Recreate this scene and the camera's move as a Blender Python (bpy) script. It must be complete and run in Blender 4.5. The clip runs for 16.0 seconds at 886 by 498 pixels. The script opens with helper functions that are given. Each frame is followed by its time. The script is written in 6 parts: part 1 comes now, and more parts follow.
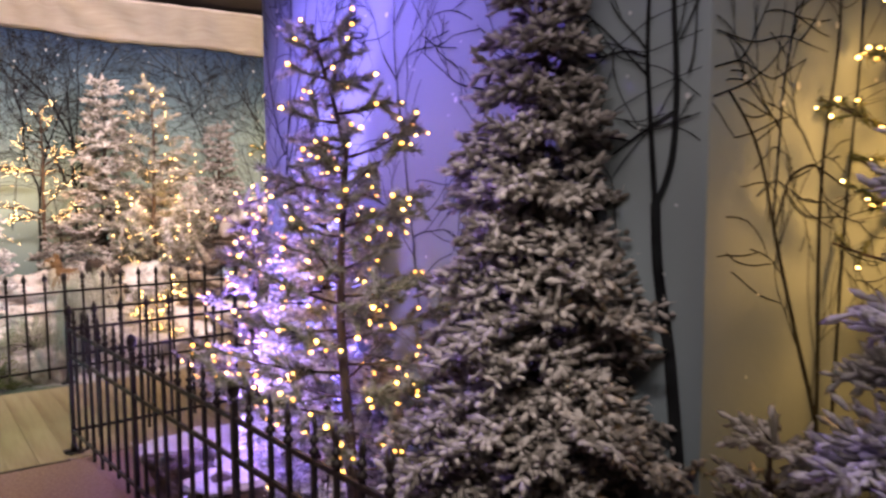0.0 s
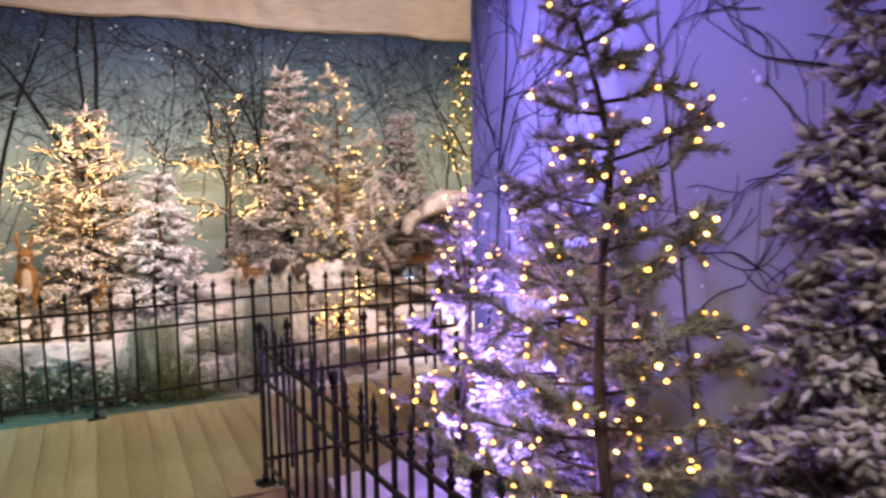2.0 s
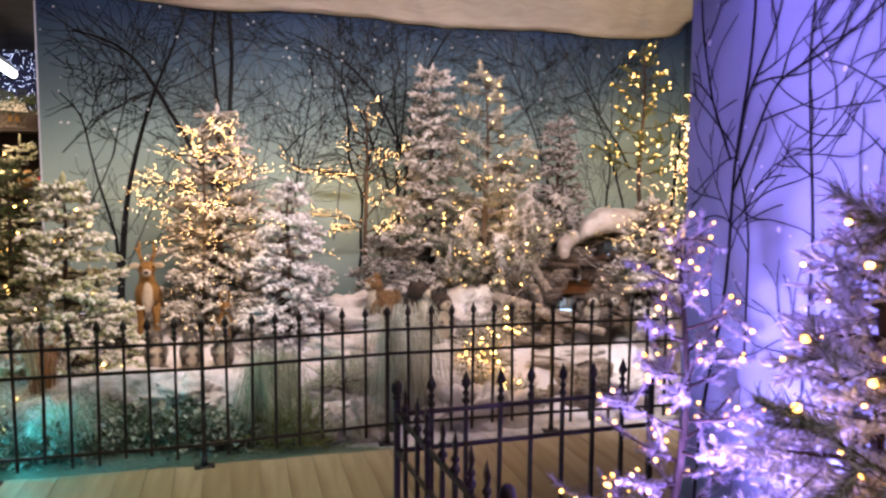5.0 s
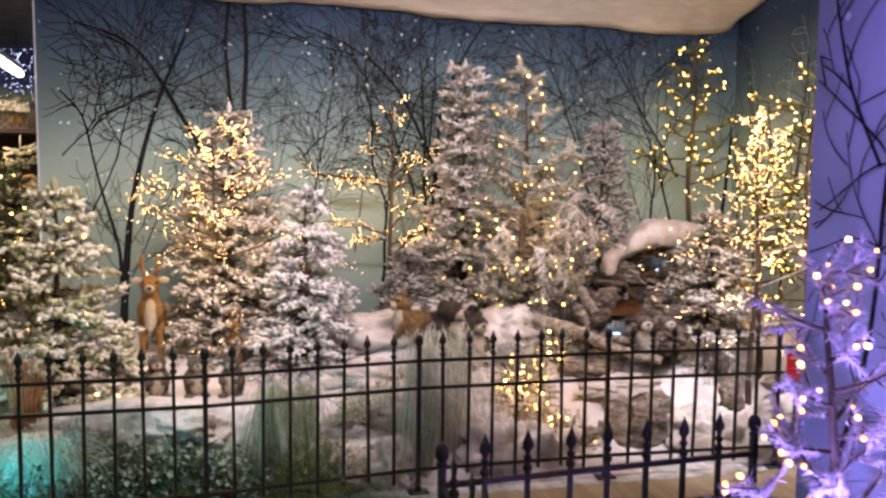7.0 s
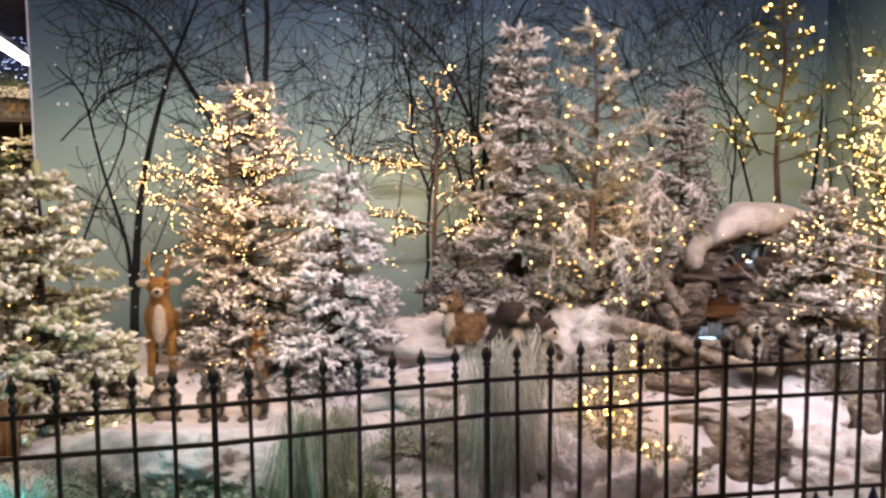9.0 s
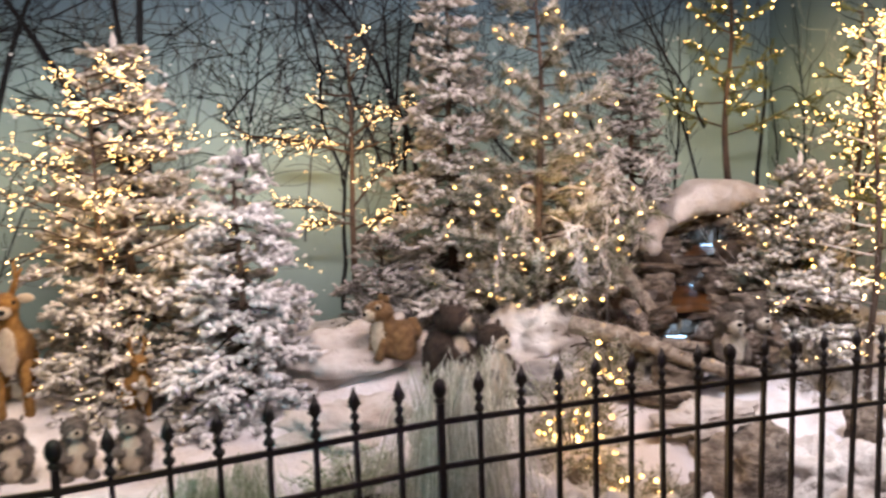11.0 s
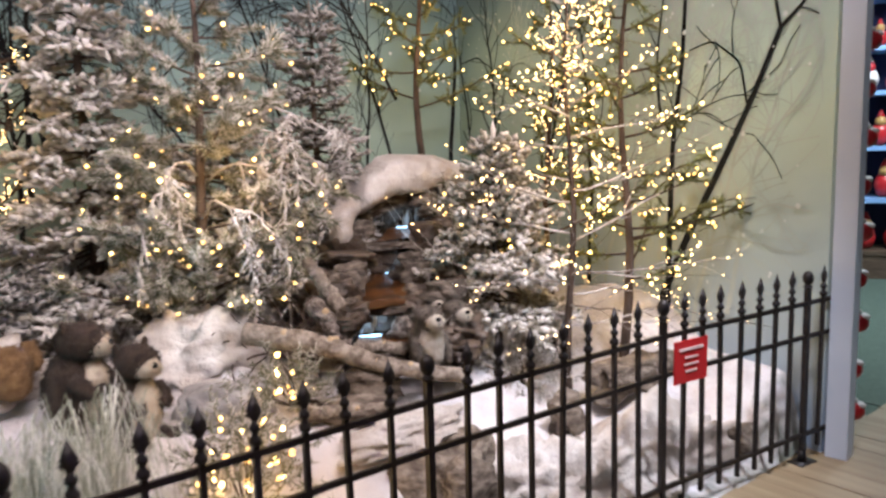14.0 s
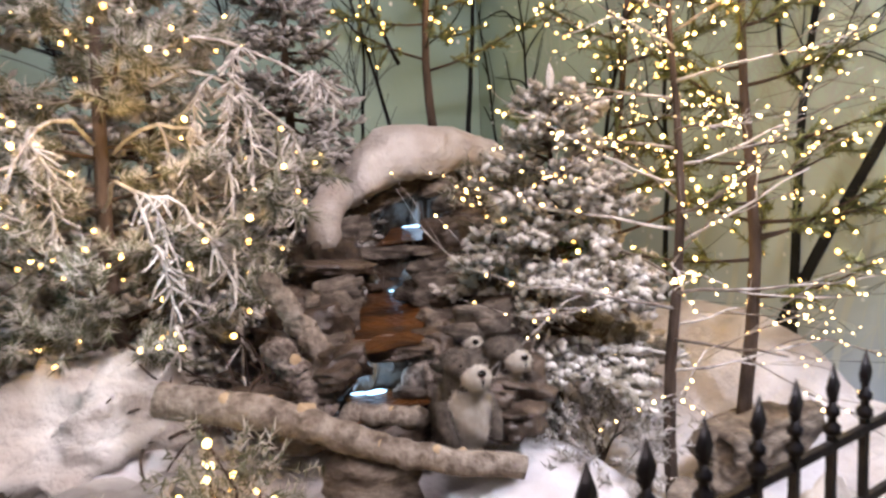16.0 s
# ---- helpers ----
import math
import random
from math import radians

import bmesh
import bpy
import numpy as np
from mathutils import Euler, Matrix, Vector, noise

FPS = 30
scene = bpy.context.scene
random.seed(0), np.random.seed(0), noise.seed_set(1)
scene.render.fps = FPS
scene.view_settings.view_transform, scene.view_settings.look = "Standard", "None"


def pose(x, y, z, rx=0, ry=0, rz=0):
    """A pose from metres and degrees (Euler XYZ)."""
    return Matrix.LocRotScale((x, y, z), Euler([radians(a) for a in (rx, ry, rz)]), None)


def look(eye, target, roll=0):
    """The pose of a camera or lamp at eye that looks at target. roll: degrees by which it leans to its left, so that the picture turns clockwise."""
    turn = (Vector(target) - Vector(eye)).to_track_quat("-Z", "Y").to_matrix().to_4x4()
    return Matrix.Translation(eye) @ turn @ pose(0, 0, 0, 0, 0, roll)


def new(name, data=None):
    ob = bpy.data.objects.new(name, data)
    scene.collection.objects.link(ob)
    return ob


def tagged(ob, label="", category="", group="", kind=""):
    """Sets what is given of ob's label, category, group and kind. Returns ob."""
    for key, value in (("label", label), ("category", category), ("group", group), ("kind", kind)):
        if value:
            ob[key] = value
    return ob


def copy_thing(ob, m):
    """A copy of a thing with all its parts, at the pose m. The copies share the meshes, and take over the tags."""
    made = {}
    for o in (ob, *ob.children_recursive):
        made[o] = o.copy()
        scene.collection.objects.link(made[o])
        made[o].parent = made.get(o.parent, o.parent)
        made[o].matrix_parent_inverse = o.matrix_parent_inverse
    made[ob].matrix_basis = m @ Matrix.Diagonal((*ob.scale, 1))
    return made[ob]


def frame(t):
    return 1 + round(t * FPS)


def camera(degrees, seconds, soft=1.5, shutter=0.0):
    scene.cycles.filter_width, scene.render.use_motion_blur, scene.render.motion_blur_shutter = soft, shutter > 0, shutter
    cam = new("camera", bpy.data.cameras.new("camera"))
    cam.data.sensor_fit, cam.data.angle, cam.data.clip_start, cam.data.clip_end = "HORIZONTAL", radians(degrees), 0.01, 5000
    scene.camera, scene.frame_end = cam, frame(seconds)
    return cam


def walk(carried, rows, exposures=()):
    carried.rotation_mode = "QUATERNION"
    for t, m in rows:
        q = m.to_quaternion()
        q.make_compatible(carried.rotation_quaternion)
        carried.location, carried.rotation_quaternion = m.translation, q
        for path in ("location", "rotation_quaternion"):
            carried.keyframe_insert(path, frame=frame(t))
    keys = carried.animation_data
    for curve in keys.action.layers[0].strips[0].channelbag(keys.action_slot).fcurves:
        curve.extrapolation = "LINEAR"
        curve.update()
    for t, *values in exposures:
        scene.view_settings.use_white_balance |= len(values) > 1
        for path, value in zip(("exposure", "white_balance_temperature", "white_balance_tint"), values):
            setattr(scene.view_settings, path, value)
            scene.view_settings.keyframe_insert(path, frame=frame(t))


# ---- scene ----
cam = camera(59.21, 16.0, soft=2.6, shutter=0.5)
PATH = [
    (0.0, pose(0.358, -1.046, 1.436, 84.84, 0.26, -0.52)),
    (0.5, pose(0.255, -0.876, 1.454, 84.60, 0.38, 1.75)),
    (1.0, pose(0.122, -0.708, 1.486, 84.14, 0.76, 4.21)),
    (1.5, pose(0.042, -0.585, 1.490, 84.18, 0.51, 7.11)),
    (2.0, pose(-0.021, -0.382, 1.509, 83.84, 0.89, 10.98)),
    (2.5, pose(-0.074, -0.237, 1.509, 83.95, 0.82, 14.59)),
    (3.0, pose(-0.167, -0.082, 1.500, 84.23, 0.44, 17.14)),
    (3.5, pose(-0.265, 0.083, 1.511, 84.34, 0.19, 18.13)),
    (4.0, pose(-0.336, 0.188, 1.500, 84.67, -0.15, 18.47)),
    (4.5, pose(-0.389, 0.344, 1.502, 84.78, -0.09, 19.81)),
    (7.0, pose(-0.768, 0.991, 1.515, 85.24, -0.59, 21.87)),
    (7.5, pose(-0.857, 1.180, 1.441, 85.92, 0.03, 23.25)),
    (8.0, pose(-0.977, 1.353, 1.425, 85.89, 0.28, 24.11)),
    (10.5, pose(-1.531, 2.166, 1.387, 83.67, 1.48, 20.80)),
    (11.0, pose(-1.589, 2.330, 1.396, 83.81, 1.81, 17.00)),
    (11.5, pose(-1.575, 2.503, 1.389, 84.25, 2.25, 14.66)),
    (12.0, pose(-1.540, 2.645, 1.363, 84.50, 2.46, 11.94)),
    (12.5, pose(-1.540, 2.686, 1.358, 84.18, 2.18, 7.14)),
    (13.0, pose(-1.543, 2.735, 1.375, 83.21, 2.11, 1.66)),
    (13.5, pose(-1.549, 2.754, 1.352, 82.83, 1.74, -2.19)),
    (14.0, pose(-1.529, 3.001, 1.349, 81.79, 1.76, -4.26)),
    (14.5, pose(-1.512, 3.375, 1.265, 82.08, 1.96, -4.30)),
    (15.0, pose(-1.503, 3.718, 1.271, 80.89, 2.24, -3.36)),
    (15.5, pose(-1.519, 3.925, 1.214, 81.93, 2.28, -3.45)),
    (16.0, pose(-1.555, 4.168, 1.187, 82.26, 2.35, -4.53)),
]
walk(cam, PATH, [(0.0, 1.24, 6900, 15), (1.2, 1.13, 6900, 16), (2.4, 0.87, 6800, 16), (3.6, 0.72, 6600, 15), (8.0, 0.75, 6550, 13), (11.0, 0.74, 6300, 8), (12.0, 0.76, 6350, 8), (13.5, 0.76, 6250, 8), (14.5, 0.78, 5900, 3), (15.5, 0.74, 6050, 6), (16.0, 0.72, 6000, 6)])

# ---- place: u runs along the display's fence, v into the display ----
A0 = Vector((-2.995, 3.741, 0.0))
TURN = 35.0
UX = Vector((math.cos(radians(TURN)), math.sin(radians(TURN)), 0.0))
VX = Vector((-math.sin(radians(TURN)), math.cos(radians(TURN)), 0.0))
FRAME = Matrix.Translation(A0) @ Matrix.Rotation(radians(TURN), 4, "Z")


def W(u, v, z=0.0):
    return FRAME @ Vector((u, v, z))


# ---- world and lights ----
world = bpy.data.worlds.new("world")
scene.world = world
world.use_nodes = True
world.node_tree.nodes["Background"].inputs[0].default_value = (0.55, 0.6, 0.75, 1)
world.node_tree.nodes["Background"].inputs[1].default_value = 0.035


def lamp(name, kind, at, aim, power, color, size=0.1, size_y=None, spot=60.0, blend=0.6):
    d = bpy.data.lights.new(name, kind)
    d.energy, d.color = power, color
    if kind == "AREA":
        d.size = size
        if size_y:
            d.shape, d.size_y = "RECTANGLE", size_y
    else:
        d.shadow_soft_size = size
    if kind == "SPOT":
        d.spot_size, d.spot_blend = radians(spot), blend
    ob = new(name, d)
    ob.matrix_world = look(at, aim)
    return ob


# added soft area light in place of the unseen ceiling spots over the display
fill_area = lamp("display_fill_area", "AREA", W(1.6, -0.4, 2.95), W(1.6, 2.0, 1.15), 53, (1.0, 0.81, 0.81), 3.8, 0.25)
fill_area.data.spread = radians(125)
lamp("display_spot", "SPOT", W(-0.3, -0.9, 2.9), W(-0.5, 1.8, 1.1), 135, (1.0, 0.82, 0.70), 0.08, spot=50)
lamp("snow_spot", "SPOT", W(-0.3, 0.2, 2.7), W(-0.1, 0.68, 0.3), 60, (0.8, 0.9, 1.0), 0.05, spot=14)
lamp("glow_spot", "SPOT", W(1.7, 0.4, 2.7), W(1.98, 1.5, 0.6), 56, (0.85, 0.92, 1.0), 0.05, spot=13)
# added fill that brightens the right snow bank; no such lamp is known
lamp("bank_fill", "SPOT", W(2.9, -0.7, 2.9), W(3.2, 0.40, 0.1), 225, (0.90, 0.85, 0.94), 0.08, spot=46, blend=0.9)
lamp("teal_flood", "SPOT", W(-1.7, 0.0, 0.42), W(-0.5, 0.25, 0.0), 34, (0.04, 0.62, 0.80), 0.06, spot=110)
lamp("teal_foot_lamp", "SPOT", W(-1.0, 0.10, 0.34), W(-0.35, 0.04, 0.0), 11, (0.04, 0.62, 0.85), 0.04, spot=120)
# added greenish fill for the deck, from no known source
lamp("deck_green_fill", "SPOT", W(-0.6, -0.9, 2.8), W(-0.2, -0.5, 0.0), 42, (0.45, 1.0, 0.55), 0.1, spot=60, blend=0.9)
lamp("violet_flood", "SPOT", W(1.50, -2.45, 0.3), W(1.95, -2.65, 1.9), 290, (0.34, 0.22, 1.0), 0.08, spot=160, blend=0.9)
# added violet fill from above, since trees block the low flood from the wall
lamp("violet_wall_fill", "SPOT", W(0.75, -2.3, 3.05), W(1.86, -2.9, 1.35), 145, (0.33, 0.21, 1.0), 0.08, spot=96, blend=1.0)
# added warm fill that lifts the deck; the lamp itself is made up
lamp("deck_warm_fill", "SPOT", W(0.0, -1.3, 3.05), W(-0.1, -1.0, 0.0), 85, (1.0, 0.9, 0.68), 0.1, spot=62, blend=0.9)
# added violet fill to brighten the frosted trees, with no lamp known here
lamp("violet_tree_fill", "SPOT", W(0.98, -2.25, 0.25), W(1.6, -2.7, 0.85), 190, (0.38, 0.27, 1.0), 0.06, spot=120, blend=0.9)
# added unseen light for the amber glow of the corner pine's bulbs
lamp("amber_glow_fill", "SPOT", W(2.75, -5.3, 1.5), W(2.75, -4.4, 1.2), 23, (1.0, 0.52, 0.14), 0.1, spot=110)
lamp("shop_ceiling_lamp", "AREA", W(0.4, -5.2, 3.1), W(0.9, -4.4, 0.0), 14, (1.0, 0.86, 0.86), 2.5, 1.0)
# two added fills that brighten the grey and white spruces but spare the wall
lamp("grey_tree_fill", "SPOT", W(0.1, -5.3, 2.8), W(1.45, -3.65, 0.6), 80, (1.0, 0.87, 0.82), 0.12, spot=40, blend=0.9)
lamp("white_tree_fill", "SPOT", W(1.45, -5.95, 2.95), W(1.98, -5.35, 0.7), 48, (0.95, 0.96, 1.0), 0.1, spot=26, blend=0.9)
lamp("shop_left_lamp", "AREA", W(-2.4, 3.6, 3.1), W(-2.4, 4.2, 0.0), 60, (1.0, 0.75, 0.5), 1.0)
lamp("shop_right_lamp", "AREA", W(7.0, 0.2, 3.1), W(7.6, 1.0, 0.0), 130, (0.9, 0.95, 1.0), 1.6)
# unseen fill points that strengthen the light strings' glow on the branches round them
for u, v, z, p in ((-0.08, 1.6, 1.2, 4.4), (1.2, 2.3, 1.4, 2.6), (2.05, 1.45, 1.2, 3.0), (1.75, 0.45, 0.35, 0.9), (3.8, 2.3, 1.9, 3.2), (3.3, 0.65, 1.5, 2.2), (3.55, 0.9, 0.8, 2.0), (1.3, -3.0, 1.1, 1.8), (-0.92, 0.6, 0.45, 0.8)):
    lamp("string_glow_fill", "POINT", W(u, v, z), W(u, v, 0), p * 1.35, (1.0, 0.60, 0.21), 0.25)


# ---- materials ----
def mat(name, a, b=None, scale=8.0, rough=0.8, bump=0.0, bump_scale=60.0, metal=0.0, island=0.0, obj_random=0.0,
        stretch=(1, 1, 1), c=None, scale_c=2.0, sheen=0.0, subsurface=0.0, transmission=0.0, spec=0.5):
    m = bpy.data.materials.new(name)
    m.use_nodes = True
    nt = m.node_tree
    N, L = nt.nodes, nt.links
    bs = N["Principled BSDF"]
    bs.inputs["Roughness"].default_value = rough
    bs.inputs["Metallic"].default_value = metal
    bs.inputs["Specular IOR Level"].default_value = spec
    if transmission:
        bs.inputs["Transmission Weight"].default_value = transmission
        bs.inputs["IOR"].default_value = 1.33
    if sheen:
        bs.inputs["Sheen Weight"].default_value = sheen
    if subsurface:
        bs.inputs["Subsurface Weight"].default_value = subsurface
        bs.inputs["Subsurface Radius"].default_value = (0.02, 0.02, 0.02)
    tc = N.new("ShaderNodeTexCoord")
    mp = N.new("ShaderNodeMapping")
    mp.inputs["Scale"].default_value = stretch
    L.new(tc.outputs["Object"], mp.inputs["Vector"])
    nz = N.new("ShaderNodeTexNoise")
    nz.inputs["Scale"].default_value = scale
    nz.inputs["Detail"].default_value = 6
    L.new(mp.outputs[0], nz.inputs["Vector"])
    mix = N.new("ShaderNodeMix")
    mix.data_type = "RGBA"
    mix.inputs[6].default_value = (*a, 1)
    mix.inputs[7].default_value = (*(b or a), 1)
    ramp = N.new("ShaderNodeMapRange")
    ramp.inputs[1].default_value, ramp.inputs[2].default_value = 0.35, 0.65
    fac = nz.outputs["Fac"]
    if island or obj_random:
        src = N.new("ShaderNodeNewGeometry").outputs["Random Per Island"] if island else N.new("ShaderNodeObjectInfo").outputs["Random"]
        ma = N.new("ShaderNodeMath")
        ma.operation = "MULTIPLY_ADD"
        sub = N.new("ShaderNodeMath")
        sub.operation = "SUBTRACT"
        L.new(src, sub.inputs[0])
        sub.inputs[1].default_value = 0.5
        L.new(sub.outputs[0], ma.inputs[0])
        ma.inputs[1].default_value = (island or obj_random) * 0.6
        L.new(fac, ma.inputs[2])
        fac = ma.outputs[0]
    L.new(fac, ramp.inputs[0])
    L.new(ramp.outputs[0], mix.inputs[0])
    out = mix.outputs[2]
    if c:
        n2 = N.new("ShaderNodeTexNoise")
        n2.inputs["Scale"].default_value = scale_c
        n2.inputs["Detail"].default_value = 3
        L.new(mp.outputs[0], n2.inputs["Vector"])
        r2 = N.new("ShaderNodeMapRange")
        r2.inputs[1].default_value, r2.inputs[2].default_value = 0.48, 0.7
        L.new(n2.outputs["Fac"], r2.inputs[0])
        mx = N.new("ShaderNodeMix")
        mx.data_type = "RGBA"
        L.new(r2.outputs[0], mx.inputs[0])
        L.new(out, mx.inputs[6])
        mx.inputs[7].default_value = (*c, 1)
        out = mx.outputs[2]
    L.new(out, bs.inputs["Base Color"])
    if bump:
        nb = N.new("ShaderNodeTexNoise")
        nb.inputs["Scale"].default_value = bump_scale
        nb.inputs["Detail"].default_value = 5
        L.new(mp.outputs[0], nb.inputs["Vector"])
        bp = N.new("ShaderNodeBump")
        bp.inputs["Strength"].default_value = bump
        bp.inputs["Distance"].default_value = 0.015
        L.new(nb.outputs["Fac"], bp.inputs["Height"])
        L.new(bp.outputs[0], bs.inputs["Normal"])
    return m


def glow(name, color, strength, sampled=False, other=None, least=1.0):
    """A glowing surface; where other is given, each bulb has a warmth and strength of its own."""
    m = bpy.data.materials.new(name)
    m.use_nodes = True
    N, L = m.node_tree.nodes, m.node_tree.links
    bs = N["Principled BSDF"]
    bs.inputs["Base Color"].default_value = (*color, 1)
    bs.inputs["Emission Color"].default_value = (*color, 1)
    bs.inputs["Emission Strength"].default_value = strength
    if other:
        src = N.new("ShaderNodeNewGeometry").outputs["Random Per Island"]
        mix = N.new("ShaderNodeMix")
        mix.data_type = "RGBA"
        mix.inputs[6].default_value, mix.inputs[7].default_value = (*color, 1), (*other, 1)
        L.new(src, mix.inputs[0])
        L.new(mix.outputs[2], bs.inputs["Emission Color"])
        rng = N.new("ShaderNodeMapRange")
        rng.inputs[3].default_value, rng.inputs[4].default_value = least, strength
        L.new(src, rng.inputs[0])
        L.new(rng.outputs[0], bs.inputs["Emission Strength"])
    m.cycles.emission_sampling = "AUTO" if sampled else "NONE"
    return m


M_IRON = mat("black_iron", (0.012, 0.011, 0.014), (0.03, 0.024, 0.022), 30, 0.45, 0.15, 90, metal=0.4)
M_SNOW = mat("snow_blanket", (0.76, 0.75, 0.78), (0.56, 0.53, 0.53), 6, 0.95, 0.9, 34, c=(0.72, 0.66, 0.62), scale_c=3.2, sheen=0.2)
M_FLOCK = mat("flocked_needles", (0.30, 0.28, 0.23), (0.74, 0.71, 0.68), 14, 0.9, 0.6, 160, island=1.2)
M_FLOCK_WHITE = mat("white_flocked_needles", (0.42, 0.42, 0.42), (0.82, 0.81, 0.82), 14, 0.9, 0.6, 160, island=1.0)
M_FLOCK_GREY = mat("grey_flocked_needles", (0.17, 0.16, 0.14), (0.50, 0.48, 0.46), 14, 0.9, 0.6, 160, island=1.3)
M_FLOCK_GREEN = mat("green_flocked_needles", (0.34, 0.36, 0.20), (0.80, 0.78, 0.70), 12, 0.9, 0.6, 160, island=1.2)
M_NEEDLE = mat("green_needles", (0.09, 0.115, 0.03), (0.26, 0.28, 0.11), 20, 0.6, 0, island=1.0)
M_PINE_FROST = mat("frosted_pine_needles", (0.14, 0.145, 0.08), (0.54, 0.51, 0.45), 20, 0.7, 0, island=1.2)
M_PINE_VIOLET = mat("grey_green_pine_needles", (0.13, 0.15, 0.08), (0.44, 0.44, 0.36), 20, 0.7, 0, island=1.2)
M_BARK = mat("brown_bark", (0.04, 0.027, 0.02), (0.12, 0.085, 0.065), 22, 0.9, 0.9, 70, stretch=(1, 1, 0.25))
M_BARK_PALE = mat("pale_bark", (0.10, 0.078, 0.062), (0.36, 0.31, 0.27), 38, 0.9, 1.0, 70, c=(0.07, 0.05, 0.04), scale_c=60)
M_LOG = mat("smooth_pale_bark", (0.20, 0.165, 0.13), (0.42, 0.37, 0.31), 30, 0.85, 0.7, 80, c=(0.10, 0.075, 0.055), scale_c=26)
M_TWIG_FROST = mat("dark_frosted_twigs", (0.22, 0.19, 0.17), (0.66, 0.63, 0.60), 30, 0.8, 0.3, 90, island=0.8)
M_TWIG_WHITE = mat("frosted_twigs", (0.36, 0.33, 0.30), (0.74, 0.72, 0.70), 30, 0.8, 0.3, 90, island=0.6)
M_SAWN = mat("sawn_wood", (0.42, 0.31, 0.18), (0.55, 0.43, 0.28), 20, 0.8, 0.3, 60)
M_TWIG_DARK = mat("dark_twigs", (0.03, 0.02, 0.015), (0.09, 0.06, 0.04), 30, 0.8, 0.2, 90)
M_COTTON = mat("cotton_wool", (0.64, 0.61, 0.58), (0.48, 0.44, 0.40), 9, 1.0, 0.9, 55, c=(0.44, 0.38, 0.33), scale_c=5)
M_ROCK = mat("brown_fieldstone", (0.11, 0.085, 0.065), (0.34, 0.29, 0.235), 16, 0.9, 1.0, 42, c=(0.05, 0.036, 0.028), scale_c=9, stretch=(1, 1, 2.4))
M_ROCK_WET = mat("wet_dark_stone", (0.022, 0.015, 0.011), (0.12, 0.09, 0.068), 14, 0.35, 1.0, 34)
M_ROCK_MID = mat("weathered_grey_brown_stone", (0.07, 0.055, 0.044), (0.25, 0.215, 0.18), 18, 0.75, 1.0, 46, c=(0.04, 0.03, 0.024), scale_c=11, stretch=(1, 1, 2.6))
M_ROCK_GREY = mat("grey_stone", (0.17, 0.165, 0.17), (0.34, 0.33, 0.32), 7, 0.9, 0.9, 22, c=(0.55, 0.54, 0.53), scale_c=5)
M_GRASS = mat("pale_green_grass", (0.24, 0.30, 0.18), (0.58, 0.60, 0.48), 20, 0.8, 0, island=1.2)
M_GRASS_FROST = mat("frosted_grass", (0.42, 0.45, 0.33), (0.84, 0.84, 0.76), 20, 0.8, 0, island=1.2)
M_REED = mat("dry_reed", (0.2, 0.09, 0.04), (0.42, 0.28, 0.16), 30, 0.8, 0, island=1.0)
M_IVY = mat("frosted_ivy_leaf", (0.08, 0.13, 0.09), (0.34, 0.4, 0.34), 30, 0.55, 0.1, island=1.3)
M_BULB = glow("warm_bulb", (1.0, 0.50, 0.10), 13.0, True, (1.0, 0.60, 0.20), 4.0)
M_BULB_AMBER = glow("amber_bulb", (1.0, 0.40, 0.05), 9.0, True, (1.0, 0.50, 0.12), 3.0)
M_BULB_SMALL = glow("warm_micro_bulb", (1.0, 0.56, 0.16), 12.0, True, (1.0, 0.66, 0.30), 4.0)
M_BULB_WHITE = glow("cool_star_bulb", (0.55, 0.66, 1.0), 3.0)
M_TUBE = glow("lit_tube", (1.0, 0.98, 0.93), 6.0)
M_CLOTH = mat("cream_cloth", (0.86, 0.83, 0.77), (0.76, 0.71, 0.64), 4, 0.8, 0.9, 16, stretch=(1, 5, 1))
M_PLANK = mat("pine_deck", (0.25, 0.19, 0.11), (0.34, 0.27, 0.17), 5, 0.55, 0.15, 40, stretch=(6, 0.6, 1), obj_random=0.7, c=(0.17, 0.11, 0.06), scale_c=1.3)
M_CARPET = mat("russet_carpet", (0.26, 0.155, 0.115), (0.34, 0.22, 0.17), 60, 0.95, 0.5, 220)
M_GREEN_FLOOR = mat("green_carpet", (0.075, 0.11, 0.085), (0.1, 0.14, 0.11), 50, 0.95, 0.4, 200)
M_CEIL = mat("dark_ceiling", (0.035, 0.024, 0.02), (0.05, 0.04, 0.035), 3, 0.9)
M_NIGHT = mat("night_blue_panel", (0.010, 0.012, 0.05), (0.02, 0.024, 0.09), 2, 0.8)
M_WHITE_PAINT = mat("blue_white_paint", (0.68, 0.74, 0.86), (0.62, 0.68, 0.82), 3, 0.5, 0.1, 30)
M_WALL_PLAIN = mat("plain_wall", (0.25, 0.24, 0.22), (0.3, 0.29, 0.27), 2, 0.9)
M_PRINT = mat("printed_black", (0.008, 0.009, 0.011), (0.024, 0.028, 0.03), 4, 0.8, spec=0.12)
M_PRINT_GREY = mat("printed_grey", (0.07, 0.085, 0.085), (0.12, 0.14, 0.14), 4, 0.8, spec=0.12)
M_PRINT_FROST = mat("printed_frosted_trees", (0.40, 0.49, 0.47), (0.52, 0.60, 0.60), 4, 0.7)
M_PRINT_SNOW = mat("printed_snow", (0.62, 0.7, 0.72), (0.75, 0.8, 0.82), 4, 0.7)
M_RED = mat("red_sign_enamel", (0.58, 0.025, 0.03), (0.5, 0.02, 0.025), 6, 0.4)
M_BAR = mat("pale_lettering", (0.72, 0.58, 0.55), None, 6, 0.5)
